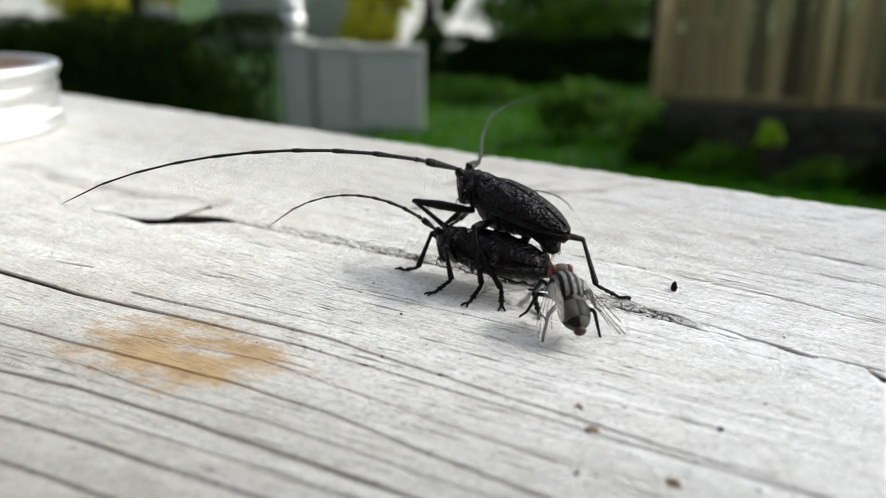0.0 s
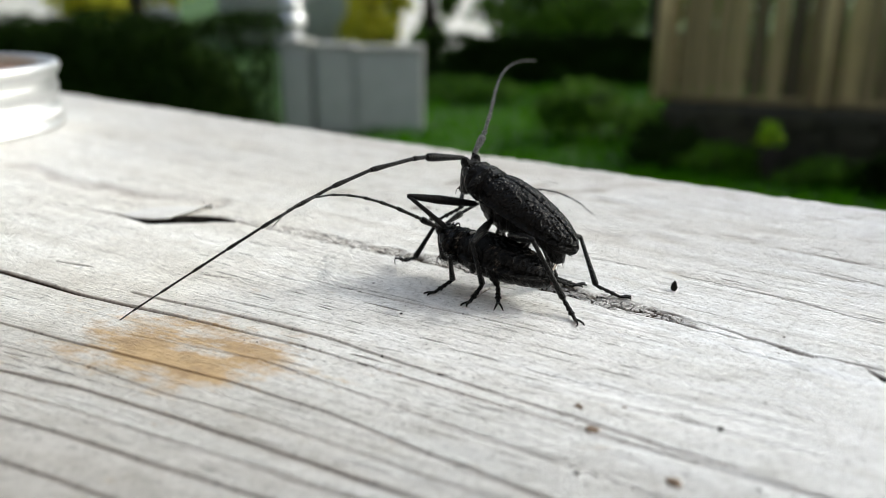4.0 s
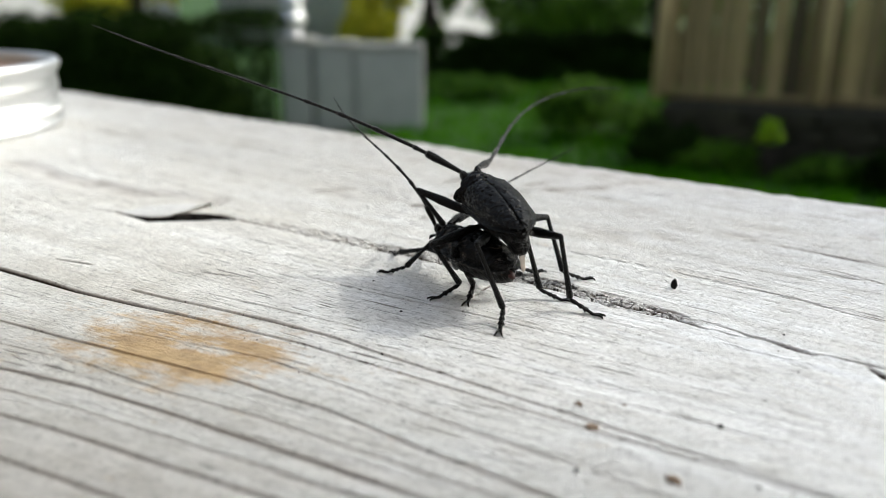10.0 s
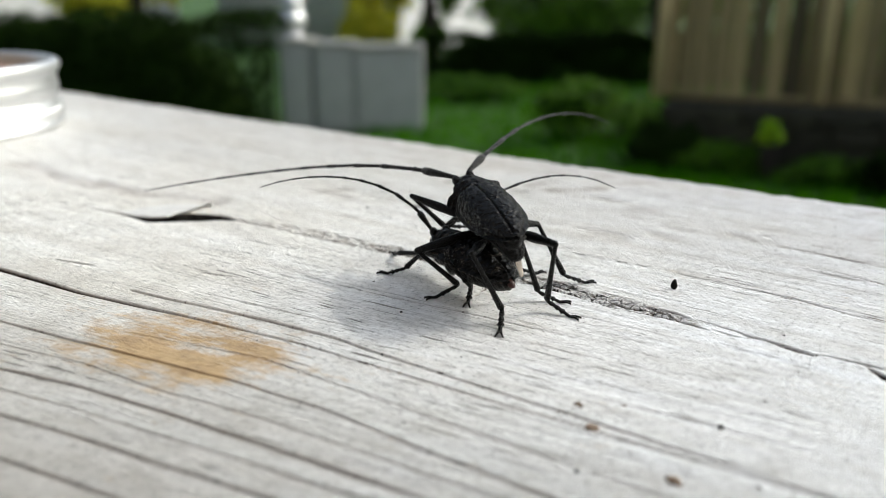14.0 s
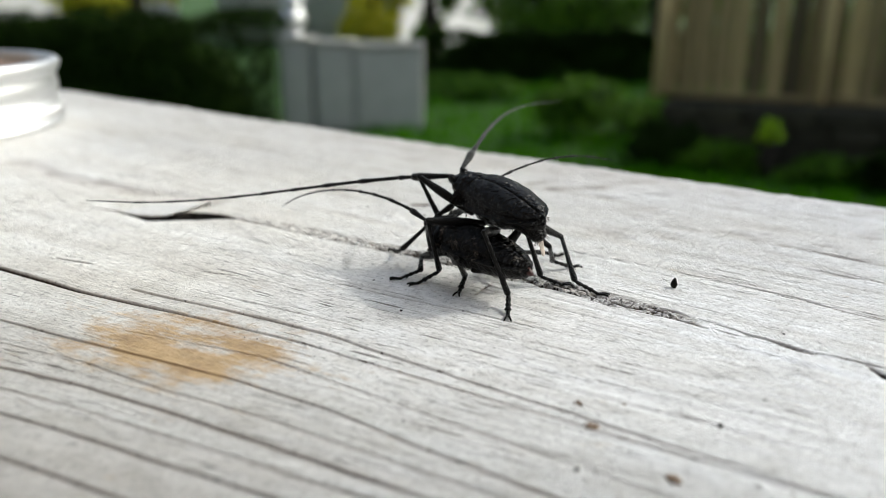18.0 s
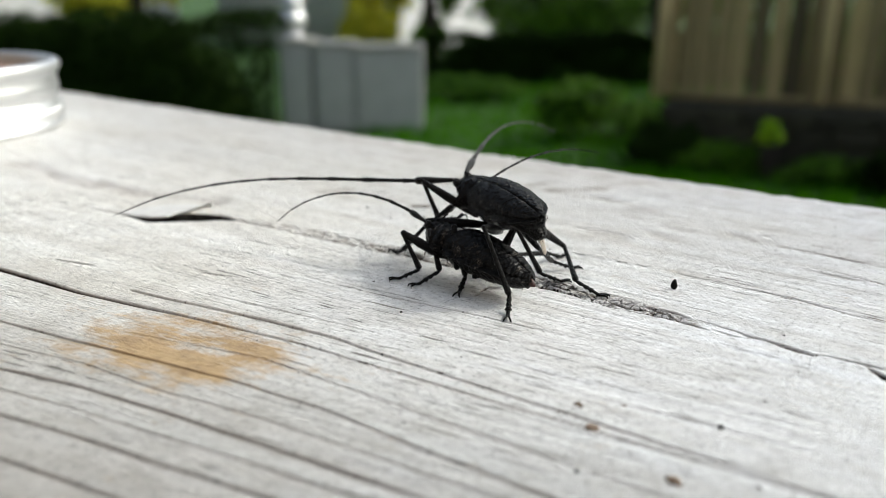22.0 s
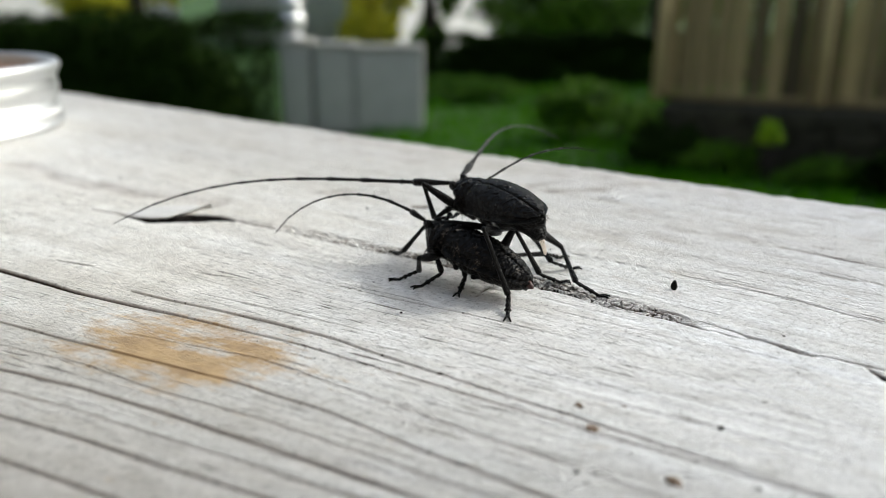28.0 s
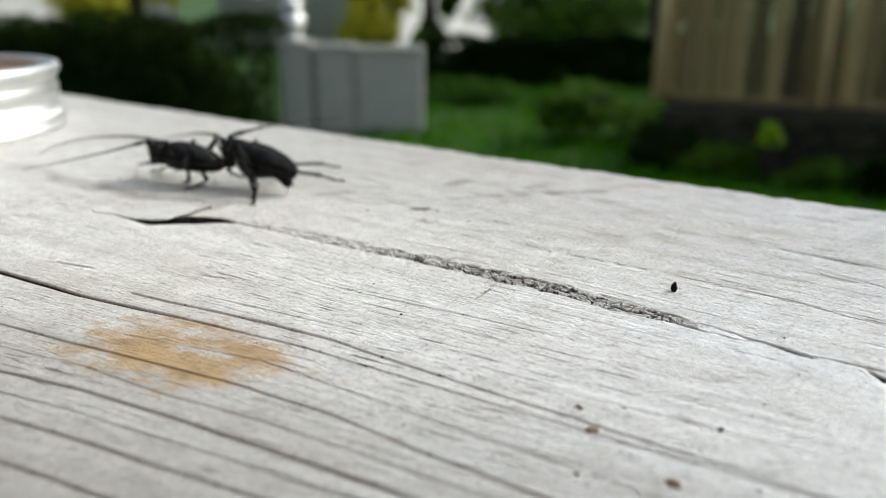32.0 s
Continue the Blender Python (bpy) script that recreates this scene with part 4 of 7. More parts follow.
def tail_tuft(s):
    """Short stiff hairs round the bent end of the belly."""
    r = random.Random(8)
    bm = bmesh.new()
    for _ in range(60):
        a = r.uniform(0, 2 * math.pi)
        z = r.uniform(-3.4, -1.6)
        w = profile(z, [(-3.5, 0.65), (-2.7, 1.0), (-1.6, 1.3)])
        p = Vector((profile(z, [(-3.5, -8.75), (-2.7, -8.45), (-1.6, -7.4)]) - w * math.cos(a) * 0.9, w * math.sin(a), z))
        d = Vector((-0.5 * math.cos(a), 0.5 * math.sin(a), -1)).normalized() * r.uniform(0.3, 0.9)
        q = d.cross(Vector((1, 0.3, 0.2))).normalized() * 0.035
        e = d.cross(q).normalized() * 0.035
        vs = [bm.verts.new((p + o) * s) for o in (q, -q + e, -q - e)]
        tip = bm.verts.new((p + d) * s)
        for i in range(3):
            bm.faces.new((vs[i], vs[(i + 1) % 3], tip))
    return bm


def head_mesh(s):
    """A face that hangs nearly straight down, with a cleft between the feelers' sockets."""
    bm = bmesh.new()
    loops = []
    for d, w, f, bck in ((1.9, 0.75, 0.35, 0.9), (1.4, 1.35, 0.75, 1.3), (0.6, 1.55, 0.95, 1.4), (-0.5, 1.45, 0.95, 1.35), (-1.6, 1.3, 0.85, 1.1), (-2.5, 1.1, 0.7, 0.8), (-2.9, 0.7, 0.4, 0.4)):
        loop = []
        for k in range(18):
            a = 2 * math.pi * k / 18
            c = math.cos(a)
            y = w * math.sin(a)
            dip = 0.25 * math.exp(-(y / 0.4) ** 2) if (d > 0.4 and c > 0) else 0
            loop.append(Vector((7.6 + (f * c if c > 0 else bck * c) - dip + 0.10 * d, y, d)) * s)
        loops.append(loop)
    rings(bm, list(reversed(loops)))
    return bm


def collar_mesh(s):
    """The pronotum with ridges and a blunt spine on each side."""
    bm = bmesh.new()
    loops = []
    radii = [(3.0, 2.05), (3.25, 2.3), (3.55, 2.25), (3.75, 2.02), (4.1, 2.2), (4.7, 2.35), (5.3, 2.2), (5.75, 1.98), (6.0, 2.12), (6.35, 2.08), (6.75, 1.75)]
    for x in np.linspace(3.0, 6.75, 30):
        r = profile(x, radii)
        loop = []
        for k in range(56):
            a = 2 * math.pi * k / 56
            spine = 1.15 * math.exp(-((x - 4.7) / 0.42) ** 2) * max(0, abs(math.cos(a - 0.1 * math.copysign(1, math.cos(a))))) ** 18
            q = Vector((x * 2, math.cos(a) * 3, math.sin(a) * 3))
            rr = r + spine + (0.20 * noise.noise(q) + 0.22 * (0.3 - abs(noise.noise(q * 1.6))) + 0.10 * noise.noise(q * 3.1)) * min(1, (x - 3.0) * 2, (6.8 - x) * 2)
            loop.append(Vector((x, rr * math.cos(a), rr * 0.95 * math.sin(a) + 0.1 - 0.1 * (math.sin(a) < 0))) * s)
        loops.append(loop)
    rings(bm, loops)
    return bm


def blob(c, r, s, n=12):
    bm = bmesh.new()
    bmesh.ops.create_uvsphere(bm, u_segments=n, v_segments=n // 2 + 2, radius=1, matrix=Matrix.Translation(Vector(c) * s) @ Matrix.Diagonal((*(Vector(r) * s), 1)))
    return bm


def jaw(side, s):
    bm = bmesh.new()
    loops = []
    for k in range(6):
        f = k / 5
        c = Vector((7.9 + 0.25 * math.sin(f * 2.2), side * (0.62 - 0.45 * f * f), -2.3 - 1.0 * f))
        r = 0.30 * (1 - 0.85 * f) + 0.02
        loops.append([(c + Vector((r * math.cos(2 * math.pi * i / 8), r * 0.8 * math.sin(2 * math.pi * i / 8), 0))) * s for i in range(8)])
    rings(bm, list(reversed(loops)))
    return bm


class Beetle:
    """A beetle in parts with its keyed poses. Lengths in millimetres."""

    def __init__(self, label, s, stout, thigh, shin, toe, feeler, shell, pale):
        self.s, self.thigh, self.shin, self.toe, self.length = s * MM, thigh, shin, toe, feeler
        self.drop = 0.7 if pale == "tube" else 0.0
        self.poses, self.feelers, self.feet, self.bends = [], {"left": [], "right": []}, {}, {}
        root = tagged(new("longhorn_beetle"), label, "beetle", "beetles on the board")
        self.root = root
        k = self.s

        def fat(bm, f=1.0):
            bmesh.ops.scale(bm, vec=(1, 1 + (stout[0] - 1) * f, 1 + (stout[1] - 1) * f), verts=bm.verts)
            return bm

        part("abdomen", fat(abdomen_mesh(k, 1.3 if pale == "tube" else 0.0)), BODY, root)
        for sd in (1, -1):
            part("wing_case", fat(wing_case(sd, k, 1.0 if pale == "tube" else 1.5)), shell, root)
        part("pronotum", fat(collar_mesh(k), 0.7), shell, root)
        part("scutellum", fat(blob((2.9, 0, 2.0), (0.5, 0.42, 0.2), k)), SCUTE if pale == "spot" else BODY, root)
        head = part("head", head_mesh(k), BODY, root)
        for sd in (1, -1):
            part("antenna_socket", blob((8.0, sd * 0.95, 1.55), (0.75, 0.55, 0.75), k), BODY, head)
            part("eye", blob((7.35, sd * 1.25, 0.6), (0.55, 0.42, 0.85), k), DARKGLASS, head, "glossy black eye")
            part("jaw", jaw(sd, k), LIMB, head)
            bm = bmesh.new()
            tube(bm, [(8.2, sd * 0.5, -2.2, 0.13), (8.5, sd * 0.75, -2.9, 0.11), (8.4, sd * 0.85, -3.5, 0.06)], 6)
            bmesh.ops.scale(bm, vec=(k, k, k), verts=bm.verts)
            part("palp", bm, RED, head)
            part("neck_joint", blob((6.7, sd * 1.35, -0.1), (0.42, 0.5, 0.75), k), SINEW, root, "dark red joint")
        part("bristles", fat(bristles(k, 3, 150 if pale == "tube" else 50, -10.5, -4)), HAIR, root)
        if pale == "tube":
            part("abdomen_tip", ringed_end([(-5.6, -0.7, 1.8), (-6.8, -1.2, 1.55), (-7.8, -1.9, 1.25), (-8.4, -2.6, 1.0), (-8.7, -3.2, 0.75), (-8.75, -3.45, 0.35)], k), BODY, root)
            part("tail_bristles", tail_tuft(k), HAIR, root)
        bm = bmesh.new()
        tube(bm, [(-8.7, 0, -3.0, 0.42), (-8.6, 0, -3.8, 0.36), (-8.5, 0, -4.6, 0.30), (-8.4, 0, -5.4, 0.27), (-8.35, 0, -5.7, 0.12)] if pale == "tube" else
             [(-9.8, 0, -0.4, 0.6), (-10.6, 0, -0.6, 0.45), (-11.0, 0, -0.7, 0.2)], 10)
        bmesh.ops.scale(bm, vec=(k, k, k), verts=bm.verts)
        part("tail_tube", bm, PALE if pale == "tube" else RED, root, "pale pinkish tube at the tail" if pale == "tube" else "dark red tail tip")
        self.legs, self.horns = {}, {}
        for side in ("left", "right"):
            for place in LEGS:
                self.legs[place + "_" + side] = self.leg(place)
            self.horns[side] = self.horn()

    def bones(self, place):
        f, g = {"front": (1.06, 0.88), "middle": (0.96, 1.1), "rear": (1.15, 1.22)}[place]
        if self.drop:
            f *= {"front": 1.2, "middle": 1.28, "rear": 1.06}[place]
        return self.thigh * f * MM, self.shin * g * MM, self.toe * MM

    def leg(self, place):
        a, b, c = self.bones(place)
        bm = bmesh.new()
        tube(bm, [(-0.3 * MM, 0, 0, 0.2 * MM), (0.0, 0, 0, 0.38 * MM), (0.25 * a, 0, 0, 0.55 * MM), (0.55 * a, 0, 0, 0.62 * MM), (0.85 * a, 0, 0, 0.44 * MM), (a, 0, 0, 0.36 * MM), (1.03 * a, 0, 0, 0.2 * MM)], 10, 1.15)
        femur = part("leg", bm, LIMB, self.root)
        bm = bmesh.new()
        tube(bm, [(-0.2 * MM, 0, 0, 0.2 * MM), (0.0, 0, 0, 0.3 * MM), (0.3 * b, 0, 0, 0.30 * MM), (0.7 * b, 0, 0, 0.36 * MM), (0.96 * b, 0, 0, 0.45 * MM), (b, 0, 0, 0.25 * MM)], 9)
        for i in range(14):
            f = 0.3 + 0.7 * i / 14
            d = Vector((0.25, math.cos(i * 2.4), math.sin(i * 2.4))) * 0.36 * MM
            p = Vector((f * b, 0, 0)) + d * 0.7
            q = [bm.verts.new(p + o * MM) for o in (Vector((0.05, 0, 0)), Vector((-0.05, 0.04, 0)), Vector((-0.05, -0.04, 0.03)))]
            tip = bm.verts.new(p + d + Vector((0.3 * MM, 0, 0)))
            for m in range(3):
                bm.faces.new((q[m], q[(m + 1) % 3], tip))
        tibia = part("shin", bm, LIMB, femur)
        bm = bmesh.new()
        st = []
        for i in range(4):
            x0 = c * (0.0, 0.3, 0.52, 0.70)[i]
            x1 = c * (0.28, 0.5, 0.69, 0.93)[i]
            st += [(x0, 0, 0, 0.25 * MM), (x0 + 0.75 * (x1 - x0), 0, -0.05 * MM, (0.38, 0.42, 0.50, 0.28)[i] * MM), (x1, 0, 0, 0.27 * MM)]
        tube(bm, st, 8, 0.75)
        for sd in (1, -1):
            loops = []
            for i in range(5):
                f = i / 4
                ct = Vector((0.92 * c + 1.45 * MM * math.sin(f * 2.1), sd * (0.08 + 0.6 * f) * MM, (0.65 * math.sin(f * 3.1) - 0.4 * f * f) * MM))
                r = 0.20 * MM * (1 - 0.7 * f)
                loops.append([ct + Vector((0, r * math.cos(1.2566 * j), r * math.sin(1.2566 * j))) for j in range(5)])
            rings(bm, loops)
        tarsus = part("foot", bm, LIMB, femur)
        return femur, tibia, tarsus

    def horn(self):
        made = []
        for i, f in enumerate(SEGMENTS):
            ln = f * self.length * MM
            r = float(np.interp(i, [0, 1, 2, 5, 10], [0.46, 0.34, 0.33, 0.22, 0.11])) * MM * (1 if self.length > 40 else 0.8)
            bm = bmesh.new()
            if i == 0:
                st = [(-0.3 * MM, 0, 0, r * 0.6), (0, 0, 0, r * 0.7), (0.35 * ln, 0, 0, r * 0.95), (0.75 * ln, 0, 0, r * 1.35), (0.95 * ln, 0, 0, r * 1.25), (ln, 0, 0, r * 0.7)]
            elif i == len(SEGMENTS) - 1:
                st = [(-0.05 * ln, 0, 0, r * 0.7), (0.1 * ln, 0, 0, r), (0.6 * ln, 0, 0, r * 0.8), (ln, 0, 0, r * 0.25)]
            else:
                st = [(-0.04 * ln, 0, 0, r * 0.6), (0.05 * ln, 0, 0, r * 0.85), (0.6 * ln, 0, 0, r * 0.9), (0.88 * ln, 0, 0, r * 1.22), (ln, 0, 0, r * 0.95), (ln * 1.01, 0, 0, r * 0.5)]
            tube(bm, st, 8)
            made.append(part("antenna" if i == 0 else "antenna_segment", bm, HORN, self.root if i == 0 else made[0]))
        return made

    def body(self, t, x, y, z, yaw, pitch, roll=0):
        self.poses.append((t, Vector((x, y, z)) * MM, (yaw, pitch, roll)))

    def feeler(self, side, t, *angles):
        self.feelers[side].append((t, angles))

    def foot(self, leg, t, place):
        self.feet.setdefault(leg, []).append((t, place))

    def bend(self, leg, t, x, y, z):
        self.bends.setdefault(leg, []).append((t, Vector((x, y, z))))

    @staticmethod
    def between(rows, t):
        """The rows before and after t, and a soft step from one to the other."""
        if t <= rows[0][0]:
            return rows[0], rows[0], 0.0
        for a, b in zip(rows, rows[1:]):
            if t <= b[0]:
                f = (t - a[0]) / max(b[0] - a[0], 1e-6)
                if b[0] - a[0] > 0.9:              # long waits hold still and then move
                    f = min(1, max(0, (f - 0.15) / 0.7))
                return a, b, f * f * (3 - 2 * f)
        return rows[-1], rows[-1], 0.0

    def at(self, t):
        a, b, f = self.between(self.poses, t)
        p = a[1].lerp(b[1], f)
        yaw, pitch, roll = (radians(m + (n - m) * f) for m, n in zip(a[2], b[2]))
        m = Euler((0, 0, yaw)).to_matrix() @ Euler((0, -pitch, 0)).to_matrix() @ Euler((roll, 0, 0)).to_matrix()
        m = m.to_4x4()
        m.translation = p
        return m

    def toe_at(self, leg, t, m):
        place, side = leg.split("_")
        sd = 1 if side == "left" else -1
        k = self.s

        def where(v):
            if v == "grip":
                gx, gy, gz = GRIP[place]
                return m @ (Vector((gx, sd * gy, gz)) * k)
            if v == "stand":
                sx, sy = STANCE[place]
                p = m @ (Vector((sx, sd * sy, 0)) * k)
                return Vector((p.x, p.y, 0.0))
            return Vector(v) * MM

        a, b, f = self.between(self.feet[leg], t)
        p, q = where(a[1]), where(b[1])
        r = p.lerp(q, f)
        lift = min((p - q).length * 0.3, 0.004) if not (isinstance(a[1], str) and a[1] == b[1]) else 0.0
        r.z += lift * 4 * f * (1 - f)
        return r

    def solve(self, leg, t, m, toe):
        """Thigh, shin and foot for a toe's place: two bones and a bent knee."""
        place, side = leg.split("_")
        sd = 1 if side == "left" else -1
        cx, cy, cz = LEGS[place]
        hip = m @ (Vector((cx, sd * cy, cz - self.drop)) * self.s)
        out = Vector((toe.x - hip.x, toe.y - hip.y, 0))
        sidew = (m.to_3x3() @ Vector(({"front": 0.9, "middle": 0.05, "rear": -0.9}[place], sd, 0.0)))
        sidew.z = 0
        out = (out.normalized() * 0.8 + sidew.normalized() * 0.6).normalized()
        grip = toe.z > 0.003
        if grip:
            ankle = toe + m.to_3x3() @ Vector((-0.3, sd * 1.2, 0.9)) * MM
        else:
            ankle = toe - out * self.toe * MM * 0.86 + Vector((0, 0, 0.42 * self.toe * MM))
        a, b, _ = self.bones(place)
        d = ankle - hip
        dist = min(max(d.length, abs(a - b) * 1.1 + 1e-5), (a + b) * 0.998)
        u = d.normalized()
        toe = toe + u * (dist - d.length)
        ankle = hip + u * dist
        ca = (a * a + dist * dist - b * b) / (2 * a * dist)
        up = m.to_3x3() @ Vector((0, 0, 1))
        if leg in self.bends:
            r0, r1, f = self.between(self.bends[leg], t)
            pole = m.to_3x3() @ r0[1].lerp(r1[1], f)
        elif grip and place == "front":
            head = m.to_3x3() @ Vector((1, 0, 0))
            pole = Vector((head.x, head.y, 0)).normalized() + m.to_3x3() @ Vector((0, sd * 0.3, 0)) + Vector((0, 0, 0.25 - 1.25 * head.z))
        else:
            pole = Vector((0, 0, 1)) * 0.9 + up * 0.5 + sidew.normalized() * (1.3 if grip else 0.55)
        pole = (pole - u * pole.dot(u)).normalized()
        knee = hip + u * (a * ca) + pole * (a * math.sqrt(max(0, 1 - ca * ca)))
        return aim(hip, knee, pole), aim(knee, ankle, pole), aim(ankle, toe + Vector((0, 0, 0.25 * MM)), Vector((0, 0, 1)))

    def horn_at(self, side, t, m):
        a, b, f = self.between(self.feelers[side], t)
        v = [radians(p + (q - p) * f) for p, q in zip(a[1], b[1])]
        sd = 1 if side == "left" else -1
        p = m @ (Vector((8.6, sd * 1.1, 2.0)) * self.s)
        out = []
        for sgm, c in zip(SEGMENTS, MIDDLES):
            az, el = v[0] + v[1] * c + v[2] * c * c, v[3] + v[4] * c + v[5] * c * c
            q = p + Vector((math.cos(el) * math.cos(az), math.cos(el) * math.sin(az), math.sin(el))) * (sgm * self.length * MM)
            out.append(aim(p, q, Vector((0.1, 0.2, 1))))
            p = q
        return out

    def key(self, times):
        rows = {}

        def put(ob, t, m):
            rows.setdefault(ob, []).append((t, m))

        for t in times:
            m = self.at(t)
            inv = m.inverted()
            put(self.root, t, m)
            for leg, (femur, tibia, tarsus) in self.legs.items():
                f, s, x = self.solve(leg, t, m, self.toe_at(leg, t, m))
                fi = f.inverted()
                put(femur, t, inv @ f)
                put(tibia, t, fi @ s)
                put(tarsus, t, fi @ x)
            for side, segs in self.horns.items():
                ms = self.horn_at(side, t, m)
                first = ms[0].inverted()
                put(segs[0], t, inv @ ms[0])
                for ob, q in zip(segs[1:], ms[1:]):
                    put(ob, t, first @ q)
        for ob, r in rows.items():
            walk(ob, r)


male = Beetle("large black longhorn beetle with very long antennae on another beetle's back", 1.10, (1.06, 1.14), 7.4, 7.8, 3.9, 57.0, SHELL, "tube")
female = Beetle("black longhorn beetle with pale flecks standing on the grey board", 1.02, (1.14, 1.18), 6.2, 6.6, 3.5, 30.0, SHELL_F, "spot")

# ---- the fly ----
def fly_stripes():
    s = Shade("grey_striped_thorax", 0.55)
    co = s.coords()
    w = s.node("TexWave", Scale=330.0, Distortion=1.2)
    w.bands_direction = "Y"
    s.link(co, w.inputs["Vector"])
    c = s.ramp(w.outputs[1], [(0.45, (0.006, 0.006, 0.006)), (0.66, (0.21, 0.205, 0.20))])
    up = s.node("SeparateXYZ")
    s.link(co, up.inputs[0])
    c = s.mix((0.009, 0.008, 0.0075), c, s.ramp(s.math("MULTIPLY", up.outputs["Z"], 400.0), [(0.20, 0.0), (0.42, 1.0)]))
    s.color(s.mix(c, s.ramp(s.noise(co, 1300.0), [(0.35, 0.35), (0.65, 1.3)]), 0.8, "MULTIPLY"))
    return s.mat


def fly_checks():
    s = Shade("checkered_abdomen", 0.5)
    co = s.coords((420, 420, 420))
    n = s.node("TexChecker", Scale=1.0)
    n.inputs["Color1"].default_value = (0.008, 0.007, 0.007, 1)
    n.inputs["Color2"].default_value = (0.10, 0.094, 0.087, 1)
    s.link(co, n.inputs["Vector"])
    s.color(s.mix(n.outputs[0], s.ramp(s.noise(s.coords(), 700.0), [(0.3, 0.4), (0.7, 1.0)]), 0.8, "MULTIPLY"))
    return s.mat


def wing_glass():
    s = Shade("clear_wing", 0.25)
    co = s.coords()
    s.color(s.ramp(s.noise(co, 300.0), [(0.3, (0.6, 0.58, 0.54)), (0.7, (0.85, 0.84, 0.82))]))
    s.b.inputs["Alpha"].default_value = 0.13
    s.b.inputs["Specular IOR Level"].default_value = 0.9
    return s.mat


THORAX, CHECKS, WING = fly_stripes(), fly_checks(), wing_glass()
EYE_RED = simple("brick_red_eye", (0.12, 0.018, 0.010), 0.4, 0, 0.25, 2500)
FACE = simple("silver_face", (0.12, 0.10, 0.085), 0.5, 0, 0.2, 1500)


def wing(side):
    bm = bmesh.new()
    k = 1.1 * MM
    n = 18
    edge = []
    for i in range(n):
        a = 2 * math.pi * i / n
        x, y = -3.3 + 4.1 * math.cos(a), 1.75 * math.sin(a) * (0.75 + 0.25 * math.cos(a + 2.2))
        edge.append(Vector((x - 0.6, y, 0.12 * math.sin(3 * x))))
    m = Matrix.Translation((0.3, side * 1.7, 1.3)) @ Euler((radians(side * -7), radians(-8), radians(side * -21))).to_matrix().to_4x4()
    top = [bm.verts.new(m @ p * k) for p in edge]
    low = [bm.verts.new(m @ (p - Vector((0, 0, 0.03))) * k) for p in edge]
    bm.faces.new(top)
    bm.faces.new(list(reversed(low)))
    for i in range(n):
        j = (i + 1) % n
        bm.faces.new((top[j], top[i], low[i], low[j]))
    return bm


def veins(side):
    bm = bmesh.new()
    k = 1.1 * MM
    m = Matrix.Translation((0.3, side * 1.7, 1.315)) @ Euler((radians(side * -7), radians(-8), radians(side * -21))).to_matrix().to_4x4()
    for y0, y1, x1 in ((1.0, 1.2, -5.0), (0.5, 0.7, -6.2), (0.1, 0.0, -6.4), (-0.3, -0.8, -4.8)):
        a, b = Vector((0.0, y0 * 0.5, 0.03)), Vector((x1 - 1.2, y1 * 0.8, 0.03))
        loops = []
        for i in range(5):
            p = a.lerp(b, i / 4) + Vector((0, 0.15 * math.sin(i / 4 * 3.1), 0.12 * math.sin(3 * (a.lerp(b, i / 4).x - 0.9)) * 0.6))
            loops.append([m @ (p + Vector((0, 0.05 * math.cos(q), 0.05 * math.sin(q)))) * k for q in (0, 2.1, 4.2)])
        rings(bm, loops)
    return bm


def fly_leg(a, knee, foot, toe):
    bm = bmesh.new()
    k = 1.1 * MM
    pts = [Vector(p) for p in (a, knee, foot, toe)]
    rad = [0.30, 0.24, 0.16, 0.10]
    loops = []
    for i, (p, q) in enumerate(zip(pts, pts[1:])):
        for f in (0.0, 0.5, 0.95):
            c = p.lerp(q, f)
            r = rad[i] + (rad[i + 1] - rad[i]) * f
            t = (q - p).normalized()
            e = t.cross(Vector((0.3, 0.2, 1))).normalized()
            g = t.cross(e)
            loops.append([(c + e * r * math.cos(1.0472 * j) + g * r * math.sin(1.0472 * j)) * k for j in range(6)])
    rings(bm, loops)
    return bm


